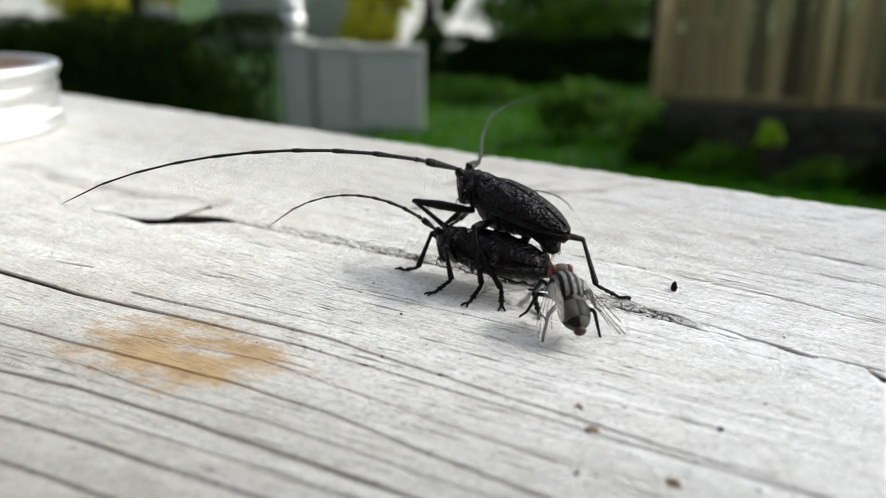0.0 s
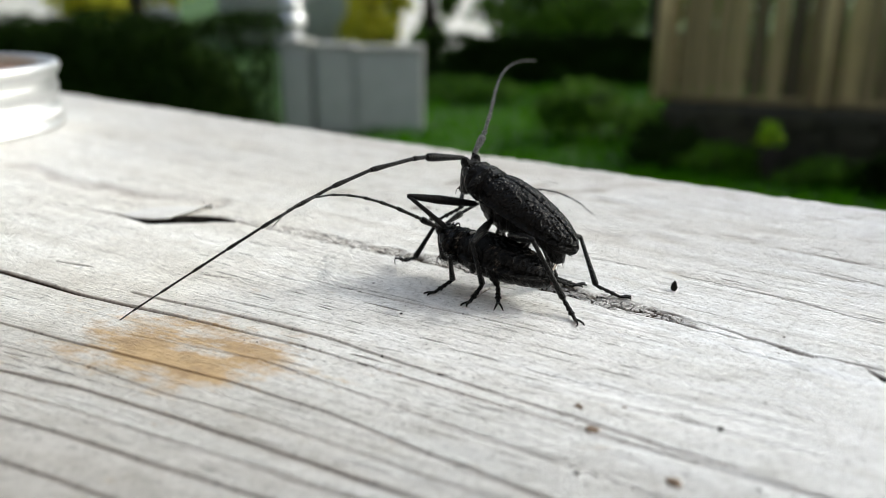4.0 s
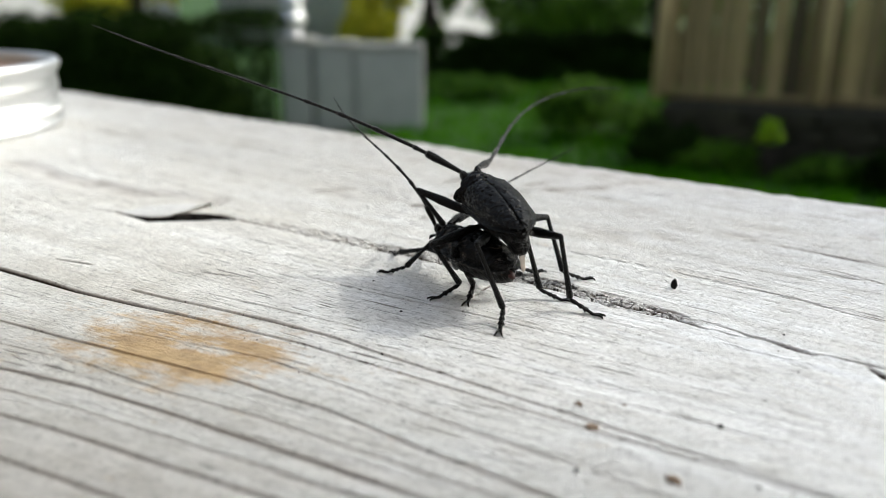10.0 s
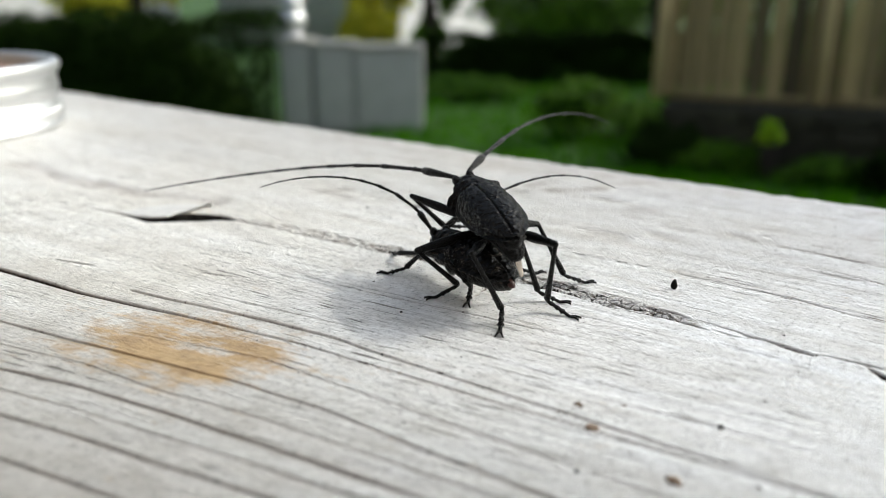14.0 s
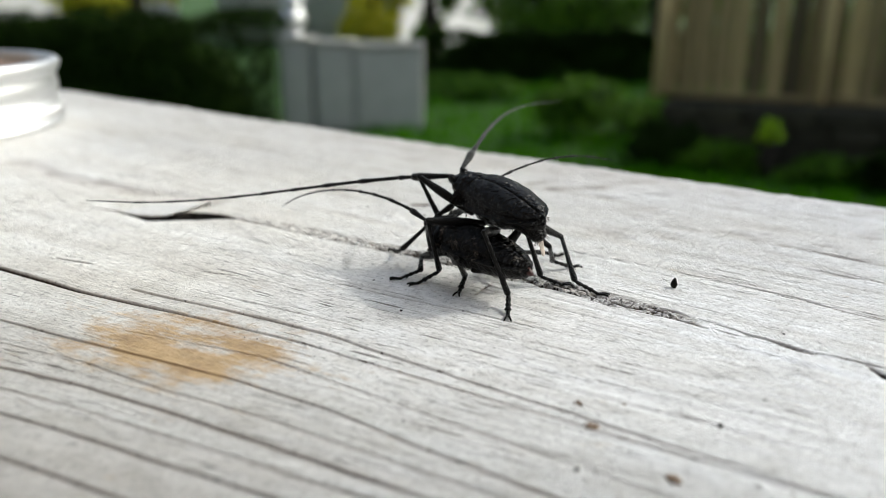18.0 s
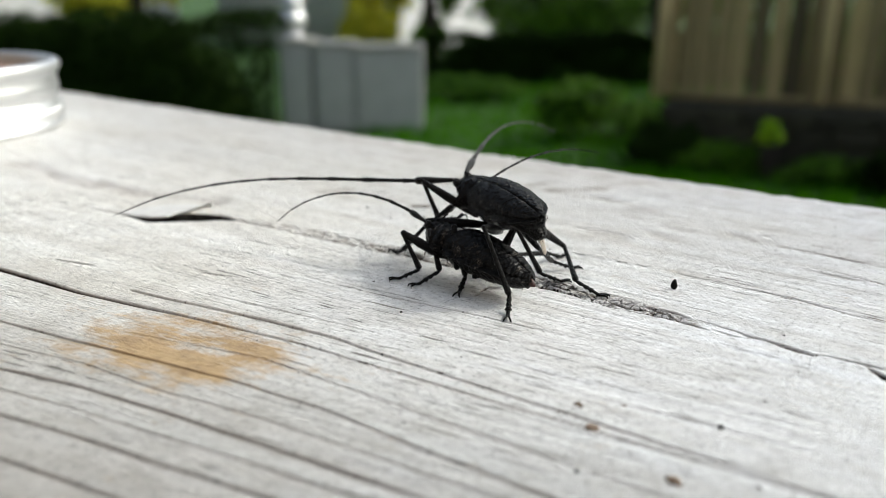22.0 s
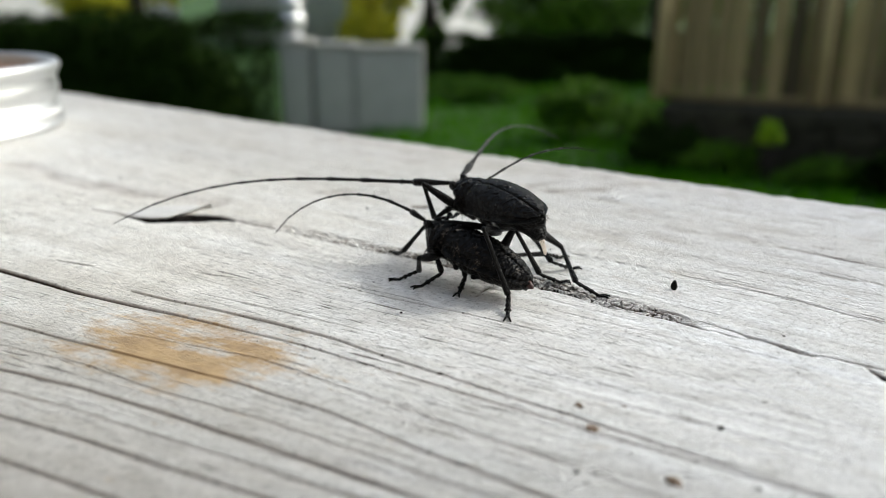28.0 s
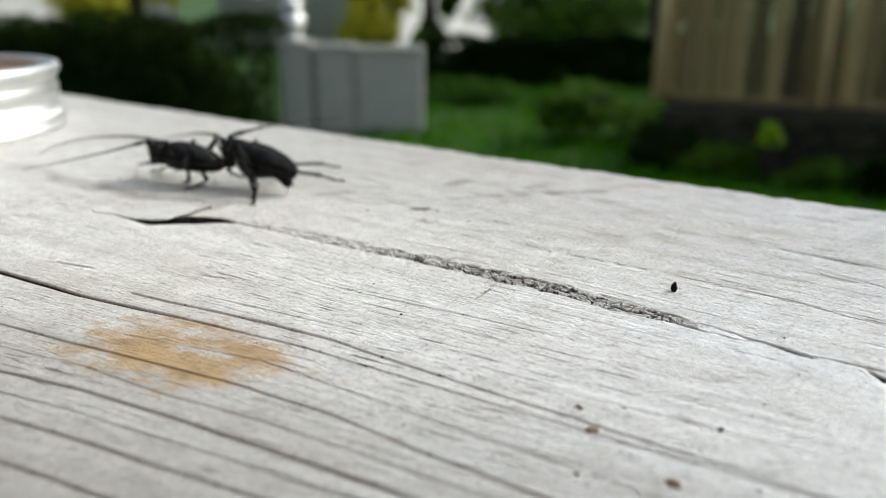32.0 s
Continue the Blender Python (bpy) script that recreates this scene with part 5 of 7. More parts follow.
def make_fly():
    root = tagged(new("fly"), "grey striped flesh fly with red eyes and clear wings", "fly")
    k = 1.1 * MM
    part("thorax", blob((0.6, 0, 0.2), (2.3, 2.0, 1.75), k, 24), THORAX, root)
    part("abdomen", blob((-2.7, 0, -0.1), (2.5, 1.75, 1.5), k, 24), CHECKS, root)
    head = part("head", blob((3.15, 0, 0.3), (0.8, 1.4, 1.25), k, 16), FACE, root)
    for sd in (1, -1):
        part("eye", blob((3.15, sd * 0.88, 0.42), (0.62, 0.62, 1.02), k, 14), EYE_RED, head, "brick-red eye")
        bm = bmesh.new()
        tube(bm, [(3.9 * k, sd * 0.25 * k, 0.4 * k, 0.1 * k), (4.35 * k, sd * 0.35 * k, 0.25 * k, 0.14 * k), (4.7 * k, sd * 0.4 * k, -0.1 * k, 0.05 * k)], 6)
        part("antenna", bm, LIMB, head)
        w = part("wing", wing(sd), WING, root, "clear veined wing")
        part("vein", veins(sd), HAIR, w)
        for a, kn, f, t in (((1.6, sd * 0.9, -0.8), (3.2, sd * 1.9, -0.9), (3.9, sd * 2.4, -3.0), (4.9, sd * 2.8, -3.75)),
                            ((0.6, sd * 1.1, -1.0), (0.9, sd * 3.0, -0.6), (0.6, sd * 4.0, -3.0), (0.5, sd * 4.9, -3.75)),
                            ((-0.5, sd * 1.0, -1.0), (-2.2, sd * 2.6, -0.7), (-3.6, sd * 3.2, -3.0), (-4.6, sd * 3.5, -3.75))):
            part("leg", fly_leg(a, kn, f, t), LIMB, root)
    part("tail_tip", blob((-5.35, 0, -0.3), (0.4, 0.7, 0.6), k, 10), RED, root)
    bm = bmesh.new()
    tube(bm, [(3.3 * k, 0, -0.7 * k, 0.3 * k), (3.6 * k, 0, -1.4 * k, 0.25 * k), (3.7 * k, 0, -1.9 * k, 0.35 * k)], 8)
    part("mouth", bm, LIMB, head)
    return root


for m in (THORAX, CHECKS, FACE):
    m.node_tree.nodes["Principled BSDF"].inputs["Specular IOR Level"].default_value = 0.15
fly = make_fly()


def fly_keys():
    k = MM

    def at(t, x, y, z, yaw, pitch, roll=0):
        m = Euler((0, 0, radians(yaw))).to_matrix() @ Euler((0, -radians(pitch), 0)).to_matrix() @ Euler((radians(roll), 0, 0)).to_matrix()
        m = m.to_4x4()
        m.translation = Vector((x, y, z)) * k
        return t, m

    walk(fly, [at(0, 15.0, 86.0, 4.9, 99, 22), at(0.2, 14.2, 85.5, 4.9, 101, 22), at(0.4, 15.0, 86.5, 4.9, 95, 22), at(0.5, 84, 165, 27, 50, 25), at(0.6, 172, 272, 61, 40, 10),
               at(0.9, 260, 200, 60, -20, 0), at(1.4, 215, 20, 4.5, -60, 0), at(6.0, 215, 18, 4.5, -60, 0), at(11.3, 190, 40, 4.6, 20, 0), at(11.5, 120, 60, 20, 100, 0), at(11.75, 50.9, 83.5, 4.9, 172, 7),
               at(11.9, 50.3, 83.2, 4.9, 176, 7), at(12.2, 50.3, 83.4, 4.9, 173, 7), at(12.65, 50.5, 83.2, 4.9, 176, 7), at(12.8, 65, 75, 20, 230, 10), at(13.0, 70, 55, 22, 250, 10),
               at(13.2, 80, 42, 20, 290, 0), at(13.5, 110, 20, 20, 320, 0), at(14.0, 200, 10, 4.5, 300, 0), at(20, 201, 9, 4.5, 295, 0), at(32, 201, 9, 4.5, 295, 0)])


# ---- crumbs and the splinter ----
def crumb(u, v, size, seed, name, label, category, mat, tall=1.0):
    """A crumb at a place on the board, in millimetres along and across it."""
    r = random.Random(seed)
    bm = bmesh.new()
    bmesh.ops.create_icosphere(bm, subdivisions=2, radius=size * 0.5 * MM)
    for w in bm.verts:
        w.co *= 1 + 0.5 * noise.noise(w.co / (size * MM) * 3.2 + Vector((seed, 0, 0)))
        w.co.z *= tall
    low = min(w.co.z for w in bm.verts)
    ob = thing(name, bm, mat, label, category, "crumbs on the board")
    p = BOARD @ (Vector((u, v, 0)) * MM)
    ob.matrix_world = Matrix.Translation((p.x, p.y, -low - 0.00012)) @ pose(0, 0, 0, 0, 0, r.uniform(0, 360))
    return ob


SPECK = simple("dark_speck", (0.006, 0.005, 0.0045), 0.45, 0, 0.4, 1500)
SPECK.node_tree.nodes["Principled BSDF"].inputs["Specular IOR Level"].default_value = 0.12
STAIN = simple("brown_speck", (0.16, 0.11, 0.075), 0.8, 0, 0.4, 900)
crumb(-17.7, -62.4, 0.8, 1, "frass_pellet", "black oval pellet standing on the grey board", "pellet", SPECK, 1.9)
for i, (u, v, d) in enumerate(((-33.0, -52.8, 0.45), (-53.1, -84.9, 0.5), (-43.2, -90.9, 0.42), (-1.6, -69.2, 0.42), (-1.4, -94.0, 0.55), (-8, -80, 0.3), (-26, -83, 0.28), (-22, -80.4, 0.25), (-50, -85.6, 0.28),
                               (-14, -85, 0.26), (2, -78, 0.3), (4, -84, 0.28), (-5, -87, 0.25), (-1, -74, 0.3), (-79.6, -56.5, 0.4), (-70.9, -50.1, 0.4), (-44, -54, 0.3), (-28, -88, 0.22), (-18, -91, 0.26), (5, -66, 0.25))):
    crumb(u, v, d, 10 + i, "speck", "tiny dark speck of dirt on the board", "speck", SPECK, 0.8)
for i, (u, v, d) in enumerate(((-11.3, -101.2, 1.4), (-14.3, -97.9, 1.5), (-10.6, -95.2, 1.0), (-2.0, -104.6, 1.4))):
    crumb(u, v, d, 50 + i, "crumb", "flat brown crumb of dried sap on the board", "crumb", STAIN, 0.12)


def grit_in_split():
    """Loose grit that fills the crumbling split."""
    r = random.Random(77)
    bm = bmesh.new()
    for _ in range(520):
        u = -14 - 45 * r.random() ** 1.2
        v = -71.4 + 0.03 * (u + 26) + r.gauss(0, 0.75)
        s = r.uniform(0.05, 0.13)
        m = BOARD @ Matrix.Translation((u * MM, v * MM, r.uniform(-0.55, -0.1) * MM)) @ Euler((r.uniform(0, 6), r.uniform(0, 6), r.uniform(0, 6))).to_matrix().to_4x4() @ Matrix.Diagonal((s * r.uniform(1, 2.4) * MM, s * MM, s * r.uniform(0.5, 1) * MM, 1))
        bmesh.ops.create_icosphere(bm, subdivisions=1, radius=1, matrix=m)
    return thing("grit", bm, GRIT, "dark grit and frass lying in the split of the board", "grit", kind="stuff")


grit_in_split()


def scattered_specks():
    """Fine dark dust scattered over the face of the board."""
    r = random.Random(78)
    bm = bmesh.new()
    for _ in range(230):
        u, v = r.uniform(-70, 24), r.uniform(-112, -48)
        s = r.uniform(0.05, 0.15) * (1.6 if r.random() < 0.1 else 1)
        m = BOARD @ Matrix.Translation((u * MM, v * MM, -0.08 * MM)) @ Euler((0, 0, r.uniform(0, 6))).to_matrix().to_4x4() @ Matrix.Diagonal((s * r.uniform(1, 2) * MM, s * MM, s * 1.3 * MM, 1))
        bmesh.ops.create_icosphere(bm, subdivisions=1, radius=1, matrix=m)
    return thing("dust", bm, SPECK, "fine dark dust scattered on the grey board", "dust", kind="stuff")


scattered_specks()


def splinter():
    """A thin lens-shaped flake of grey wood that bulges over the hollow."""
    bm = bmesh.new()
    n, k = 36, 14
    top, low = [], []
    length = 15.9
    for i in range(n + 1):
        f = i / n
        swell = max(0.004, math.sin(math.pi * f ** 0.95))
        lip = 0.16 + 0.06 * math.sin(math.pi * f) + 0.8 * f ** 2.4
        near = -(3.9 + 1.6 * math.sin(math.pi * min(1.0, f / 0.75))) * swell ** 0.8 * (1 + 0.12 * noise.noise((f * 9, 0, 4)))
        far = 5.2 * max(0.004, math.sin(math.pi * f ** 0.8)) ** 0.7
        row_t, row_l = [], []
        for j in range(k + 1):
            g = j / k
            y = near + (far - near) * g
            z = lip * (1 - g) ** 1.2 + 0.5 * swell * math.sin(math.pi * g ** 0.75) - 0.12 * g
            z -= 0.16 * swell * math.exp(-((g - 0.34 + 0.1 * f) / 0.06) ** 2) * (0.15 < f < 0.8)
            z += 0.08 * noise.noise((f * 3.0, y * 2.2, 1)) + 0.05 * noise.noise((f * 9.0, y * 6, 5))
            row_t.append(Vector((length * f, y, z)) * MM)
            row_l.append(Vector((length * f, y + 0.10, z - 0.16 * swell - 0.04)) * MM)
        top.append(row_t)
        low.append(row_l)
    vt = [[bm.verts.new(p) for p in r] for r in top]
    vl = [[bm.verts.new(p) for p in r] for r in low]
    for i in range(n):
        for j in range(k):
            bm.faces.new((vt[i][j], vt[i + 1][j], vt[i + 1][j + 1], vt[i][j + 1]))
            bm.faces.new((vl[i][j + 1], vl[i + 1][j + 1], vl[i + 1][j], vl[i][j]))
        bm.faces.new((vl[i][0], vl[i + 1][0], vt[i + 1][0], vt[i][0]))
        bm.faces.new((vt[i][k], vt[i + 1][k], vl[i + 1][k], vl[i][k]))
    bm.faces.new(list(reversed(vt[0])) + vl[0])
    bm.faces.new(vt[-1] + list(reversed(vl[-1])))
    ob = part("splinter", bm, FLAKE, rail, "pale lifted splinter of wood")
    ob.matrix_parent_inverse = Matrix.Identity(4)
    ob.matrix_basis = pose(-113 * MM, -86.6 * MM, 0.0001, 0, 0, 53.3)
    return ob


FLAKE = simple("splinter_wood", (0.80, 0.795, 0.78), 0.75, 0, 0.16, 160, 0.0002, (1, 9, 9))
splinter()

def male_keys(b):
    b.body(0, 8.9, 104.5, 11.2, 131.7, 9.5, -4.8)
    b.body(1, 9.6, 99.4, 12.5, 137.2, 18.9, -4)
    b.body(3, 9.5, 101, 12.1, 136.2, 19.9, -4)
    b.body(6, 9.5, 101.9, 12.1, 135.5, 22, -4)
    b.body(7, 9.1, 101.2, 11.9, 132.5, 22, -4)
    b.body(8, 8.3, 101.3, 12, 130.5, 25, -4)
    b.body(9, 9, 100.2, 13.1, 117.1, 7.5, -6.9)
    b.body(10, 6.6, 98.5, 12.4, 105.5, 2, -10.7)
    b.body(11, 5.4, 96, 12.6, 103.6, -0.2, -14.9)
    b.body(13, 5.6, 96.8, 12.3, 105, 2.6, -17.7)
    b.body(14.3, 5.6, 96.8, 12.3, 105, 2.6, -17.7)
    b.body(14.5, 7.1, 98.5, 12.3, 97.1, 9.3, -18.7)
    b.body(16.5, 6.7, 105.1, 11.7, 122.6, -3.1, -19.4)
    b.body(17, 7.1, 104.2, 11.5, 120.7, -1.1, -32.3)
    b.body(18, 7, 102.5, 11.8, 118.6, -1.1, -19.4)
    b.body(19, 7.1, 102.6, 11.8, 118.6, -0.1, -19.4)
    b.body(21, 7.2, 101.7, 11.8, 116.6, -1.1, -19.4)
    b.body(22, 7.5, 104.9, 11.1, 116.7, -3, -21.1)
    b.body(25, 7.4, 104.6, 11.1, 116.7, -4, -21.1)
    b.body(28, 7.2, 104.5, 11.1, 118.7, -4, -21.1)
    b.body(29, 7.2, 103.1, 11.5, 118.8, -4.5, -27.8)
    b.body(29.4, 1.8, 103.6, 12.2, 112, -4.7, -14.8)
    b.body(29.7, 6.4, 103.7, 12.6, 164.7, 11.7, -6.3)
    b.body(30, 5.9, 106.5, 11.9, 143.6, 8.7, -1.4)
    b.body(30.4, 7.6, 106, 12.1, 141, 22, 0)
    b.body(30.7, 4.8, 103.6, 10.6, 155, 19, 0)
    b.body(31, -0.9, 100.9, 7, 151, 11, 0)
    b.body(31.2, -2.8, 103, 6.5, 112, 5, 0)
    b.body(31.4, -3.6, 108.5, 6.5, 93, 10, 0)
    b.body(31.6, -6.5, 128.3, 6.7, 106, 31, 0)
    b.body(31.8, -23.1, 148.3, 6.7, 150, 14, 0)
    b.body(32, -39.1, 157.8, 6.4, 146, 7, 0)
    b.feeler('left', 0, 221, -43, -13, 20, -31, -18)
    b.feeler('left', 0.35, 204, -36, -4, 16, -28, -28)
    b.feeler('left', 0.5, 232, -39, 130, -7, 1, -20)
    b.feeler('left', 0.6, 228, 33, 1, 16, -103, 92)
    b.feeler('left', 1, 219, 114, -178, 17, -119, 62)
    b.feeler('left', 2, 204, 119, -163, 5, -76, 36)
    b.feeler('left', 3, 214, 92, -190, 13, -100, 47)
    b.feeler('left', 6, 158, 55, 33, 2, -81, 74)
    b.feeler('left', 7, 166, 25, 57, 4, -65, 52)
    b.feeler('left', 8, 187, 51, -85, 13, -61, 23)
    b.feeler('left', 9, 204, -74, 56, 18, -77, 42)
    b.feeler('left', 10, 165, -17, 55, 27, -36, 35)
    b.feeler('left', 11, 129, 31, 58, -3, -37, 37)
    b.feeler('left', 12, 130, 25, 71, -5, -28, 26)
    b.feeler('left', 13, 138, -1, 88, 3, -39, 32)
    b.feeler('left', 14.3, 138, -5, 84, 2, -40, 36)
    b.feeler('left', 14.5, 137, 11, 26, 2, -23, 9)
    b.feeler('left', 16.5, 209, 54, -5, -4, 26, -6)
    b.feeler('left', 17, 202, 73, -17, 3, 1, 14)
    b.feeler('left', 18, 163, 5, 33, -4, -34, 49)
    b.feeler('left', 19, 162, -14, 52, -7, -6, 19)
    b.feeler('left', 20, 162, -24, 66, -5, 8, -14)
    b.feeler('left', 21, 165, -41, 84, -3, 10, -22)
    b.feeler('left', 22, 177, -82, 115, -3, 9, -27)
    b.feeler('left', 25, 174, -71, 108, -2, 7, -28)
    b.feeler('left', 28, 166, -34, 73, -3, 12, -35)
    b.feeler('left', 29, 158, 5, 36, -2, -2, -16)
    b.feeler('left', 29.4, 207, -223, 275, -21, -14, 47)
    b.feeler('left', 29.7, 134, -88, 112, 0, -15, -18)
    b.feeler('left', 30, 164, 24, 8, 4, -16, 2)
    b.feeler('left', 30.4, 233, -17, 68, 33, -19, -9)
    b.feeler('left', 30.7, 223, 49, -14, 30, -6, -20)
    b.feeler('left', 31, 144, 93, -72, 13, -23, -29)
    b.feeler('left', 31.4, 107, -22, 54, 1, -1, -4)
    b.feeler('left', 31.6, 116, 27, -31, 1, -35, 26)
    b.feeler('left', 32, 115, 19, 2, -3, -20, 11)
    b.feeler('right', 0, 70, 96, -139, -14, 71, -55)
    b.feeler('right', 0.5, 64, 106, -145, 20, -31, 13)
    b.feeler('right', 1, 73, 50, -78, 17, -18, -1)
    b.feeler('right', 3, 73, 49, -67, 15, 2, -24)
    b.feeler('right', 6, 69, 71, -97, 10, 14, -21)
    b.feeler('right', 7, 72, 53, -86, 5, 39, -40)
    b.feeler('right', 8, 69, 60, -89, 2, 45, -48)
    b.feeler('right', 9, 67, 69, -115, 8, 6, -15)
    b.feeler('right', 10, 69, 66, -144, -9, 80, -75)
    b.feeler('right', 11, 54, 33, -52, 6, -12, -16)
    b.feeler('right', 12, 57, 26, -45, 8, -18, -11)
    b.feeler('right', 13, 68, -14, -10, 8, 0, -30)
    b.feeler('right', 14.3, 68, -13, -11, 9, -2, -28)
    b.feeler('right', 14.5, 60, 21, -49, 6, 4, -24)
    b.feeler('right', 16.5, 94, -1, -2, 29, -62, 75)
    b.feeler('right', 17, 69, 40, -64, 29, -66, 61)
    b.feeler('right', 18, 72, 17, -41, 15, -35, 15)
    b.feeler('right', 19, 73, 15, -42, 15, -34, 9)
    b.feeler('right', 20, 78, -11, -13, 12, -7, -24)
    b.feeler('right', 21, 79, -7, -20, 12, -2, -34)
    b.feeler('right', 22, 79, -10, -20, 6, 5, -36)
    b.feeler('right', 28, 75, 17, -53, 2, 24, -55)
    b.feeler('right', 29, 71, 45, -63, 5, 10, -30)
    b.feeler('right', 29.4, 83, -14, -25, 12, 13, -34)
    b.feeler('right', 29.7, 83, -12, 1, 16, -9, 18)
    b.feeler('right', 30, 82, 58, -86, -5, -20, 44)
    b.feeler('right', 30.4, 46, 75, -97, -2, -26, 13)
    b.feeler('right', 30.7, 80, 70, -61, -12, 25, -51)
    b.feeler('right', 31, 81, 85, -71, -8, 28, -39)
    b.feeler('right', 31.4, 51, -1, 4, 34, -20, -33)
    b.feeler('right', 31.6, 71, 24, -35, 0, -15, 9)
    b.foot('front_left', 0, (1.2, 108.8, 5.8))
    b.foot('front_left', 3, (0.7, 100.9, 8.4))
    b.foot('front_left', 7, (0.9, 102.5, 7.9))
    b.foot('front_left', 8, (0.9, 101.9, 8.1))
    b.foot('front_left', 10, (1.4, 104.3, 7.1))
    b.foot('front_left', 14.5, (1.5, 107.7, 6.2))
    b.foot('front_left', 16.5, (0.5, 109.6, 6.7))
    b.foot('front_left', 22, (0.6, 112.2, 6.0))
    b.foot('front_left', 28.5, (-0.1, 110.7, 6.7))
    b.foot('front_left', 29, (-0.1, 109.9, 6.9))
    b.foot('front_left', 30, (-5.9, 107.2, 7.6))
    b.foot('front_left', 30.5, 'grip')
    b.foot('front_left', 31, (-17.0, 112.1, 0.0))
    b.foot('front_left', 31.4, (-18.7, 131.8, 0.0))
    b.foot('front_left', 31.6, (-22.3, 143.1, 0.0))
    b.foot('front_left', 31.8, 'stand')
    b.foot('front_left', 32, 'stand')
    b.foot('middle_left', 0, (3.5, 94.4, 0.0))
    b.foot('middle_left', 7.4, (3.5, 94.4, 0.0))
    b.foot('middle_left', 8, (-1.0, 96.0, 0.0))
    b.foot('middle_left', 9, (-0.3, 96.2, 0.0))
    b.foot('middle_left', 10, (-0.7, 95.2, 0.0))
    b.foot('middle_left', 14.5, (-1.1, 95.5, 0.0))
    b.foot('middle_left', 16.5, (-3.6, 100.1, 0.0))
    b.foot('middle_left', 29.4, (-3.1, 99.8, 0.0))
    b.foot('middle_left', 29.7, (-2.5, 99.9, 0.0))
    b.foot('middle_left', 30, 'grip')
    b.foot('middle_left', 30.4, (-5.3, 96.7, 0.0))
    b.foot('middle_left', 30.7, (-1.9, 98.0, 0.0))
    b.foot('middle_left', 31, (-9.8, 95.2, 0.0))
    b.foot('middle_left', 31.4, (-22.7, 117.1, 0.0))
    b.foot('middle_left', 31.6, (-22.2, 128.4, 0.0))
    b.foot('middle_left', 31.8, 'stand')
    b.foot('middle_left', 32, (-38.2, 150.4, 0.0))
    b.foot('rear_left', 0, (12.4, 90.4, 0.0))
    b.foot('rear_left', 0.4, (12.4, 90.4, 0.0))
    b.foot('rear_left', 0.6, (16.9, 88.3, 0.0))
    b.foot('rear_left', 3, (16.8, 88.3, 0.0))
    b.foot('rear_left', 6, (15.7, 88.1, 0.0))
    b.foot('rear_left', 8, (15.3, 88.0, 0.0))
    b.foot('rear_left', 9, (14.5, 89.7, 0.0))
    b.foot('rear_left', 10, (6.9, 84.9, 0.0))
    b.foot('rear_left', 14.5, (6.9, 84.8, 0.0))
    b.foot('rear_left', 16.5, (8.2, 89.0, 0.0))
    b.foot('rear_left', 30.7, (8.2, 89.5, 0.0))
    b.foot('rear_left', 31, (1.2, 92.3, 0.0))
    b.foot('rear_left', 31.4, (-13.3, 114.3, 0.0))
    b.foot('rear_left', 31.6, (-12.5, 120.6, 0.0))
    b.foot('rear_left', 31.8, 'stand')
    b.foot('rear_left', 32, 'stand')
    b.foot('front_right', 0, (1.5, 112.3, 5.5))
    b.foot('front_right', 7, (1.3, 105.7, 7.3))
    b.foot('front_right', 10, (1.1, 107.3, 6.3))
    b.foot('front_right', 14.5, (1.0, 106.8, 6.5))
    b.foot('front_right', 16.5, (0.2, 112.5, 5.4))
    b.foot('front_right', 29, (0.2, 109.7, 6.3))
    b.foot('front_right', 30.5, 'grip')
    b.foot('front_right', 31, 'stand')
    b.foot('front_right', 31.4, (6.8, 159.6, 0.0))
    b.foot('front_right', 31.6, 'stand')
    b.foot('front_right', 32, 'stand')
    b.foot('middle_right', 0, (18.1, 100.2, 0.0))
    b.foot('middle_right', 9, (18.1, 99.9, 0.0))
    b.foot('middle_right', 10, (20.2, 102.0, 0.0))
    b.foot('middle_right', 14.5, (20.2, 100.9, 0.0))
    b.foot('middle_right', 16.5, (18.8, 109.9, 0.0))
    b.foot('middle_right', 17, (19.2, 106.6, 0.0))
    b.foot('middle_right', 29, (19.2, 106.8, 0.0))
    b.foot('middle_right', 29.4, (21.1, 114.4, 0.0))
    b.foot('middle_right', 29.7, (16.1, 113.7, 0.0))
    b.foot('middle_right', 30, (14.5, 115.2, 0.0))
    b.foot('middle_right', 30.4, (17.4, 110.2, 0.0))
    b.foot('middle_right', 30.7, (17.4, 110.6, 0.0))
    b.foot('middle_right', 31, (13.5, 114.8, 0.0))
    b.foot('middle_right', 31.4, (13.7, 121.1, 0.0))
    b.foot('middle_right', 31.6, (7.0, 138.0, 0.0))
    b.foot('middle_right', 31.8, 'stand')
    b.foot('middle_right', 32, (-24.4, 176.6, 0.0))
    b.foot('rear_right', 0, (24.0, 96.1, 0.0))
    b.foot('rear_right', 9, (24.0, 95.8, 0.0))
    b.foot('rear_right', 10, (19.2, 89.6, 0.0))
    b.foot('rear_right', 11, (16.4, 89.3, 0.0))
    b.foot('rear_right', 14.5, (16.1, 89.2, 0.0))
    b.foot('rear_right', 16.5, (25.0, 103.3, 0.0))
    b.foot('rear_right', 17, (21.1, 96.2, 0.0))
    b.foot('rear_right', 29, (21.2, 96.4, 0.0))
    b.foot('rear_right', 29.4, (14.8, 103.3, 0.0))
    b.foot('rear_right', 29.7, (25.0, 99.2, 8.8))
    b.foot('rear_right', 30, (21.5, 104.6, 0.0))
    b.foot('rear_right', 30.4, (20.6, 99.8, 0.0))
    b.foot('rear_right', 31, (20.7, 100.1, 0.0))
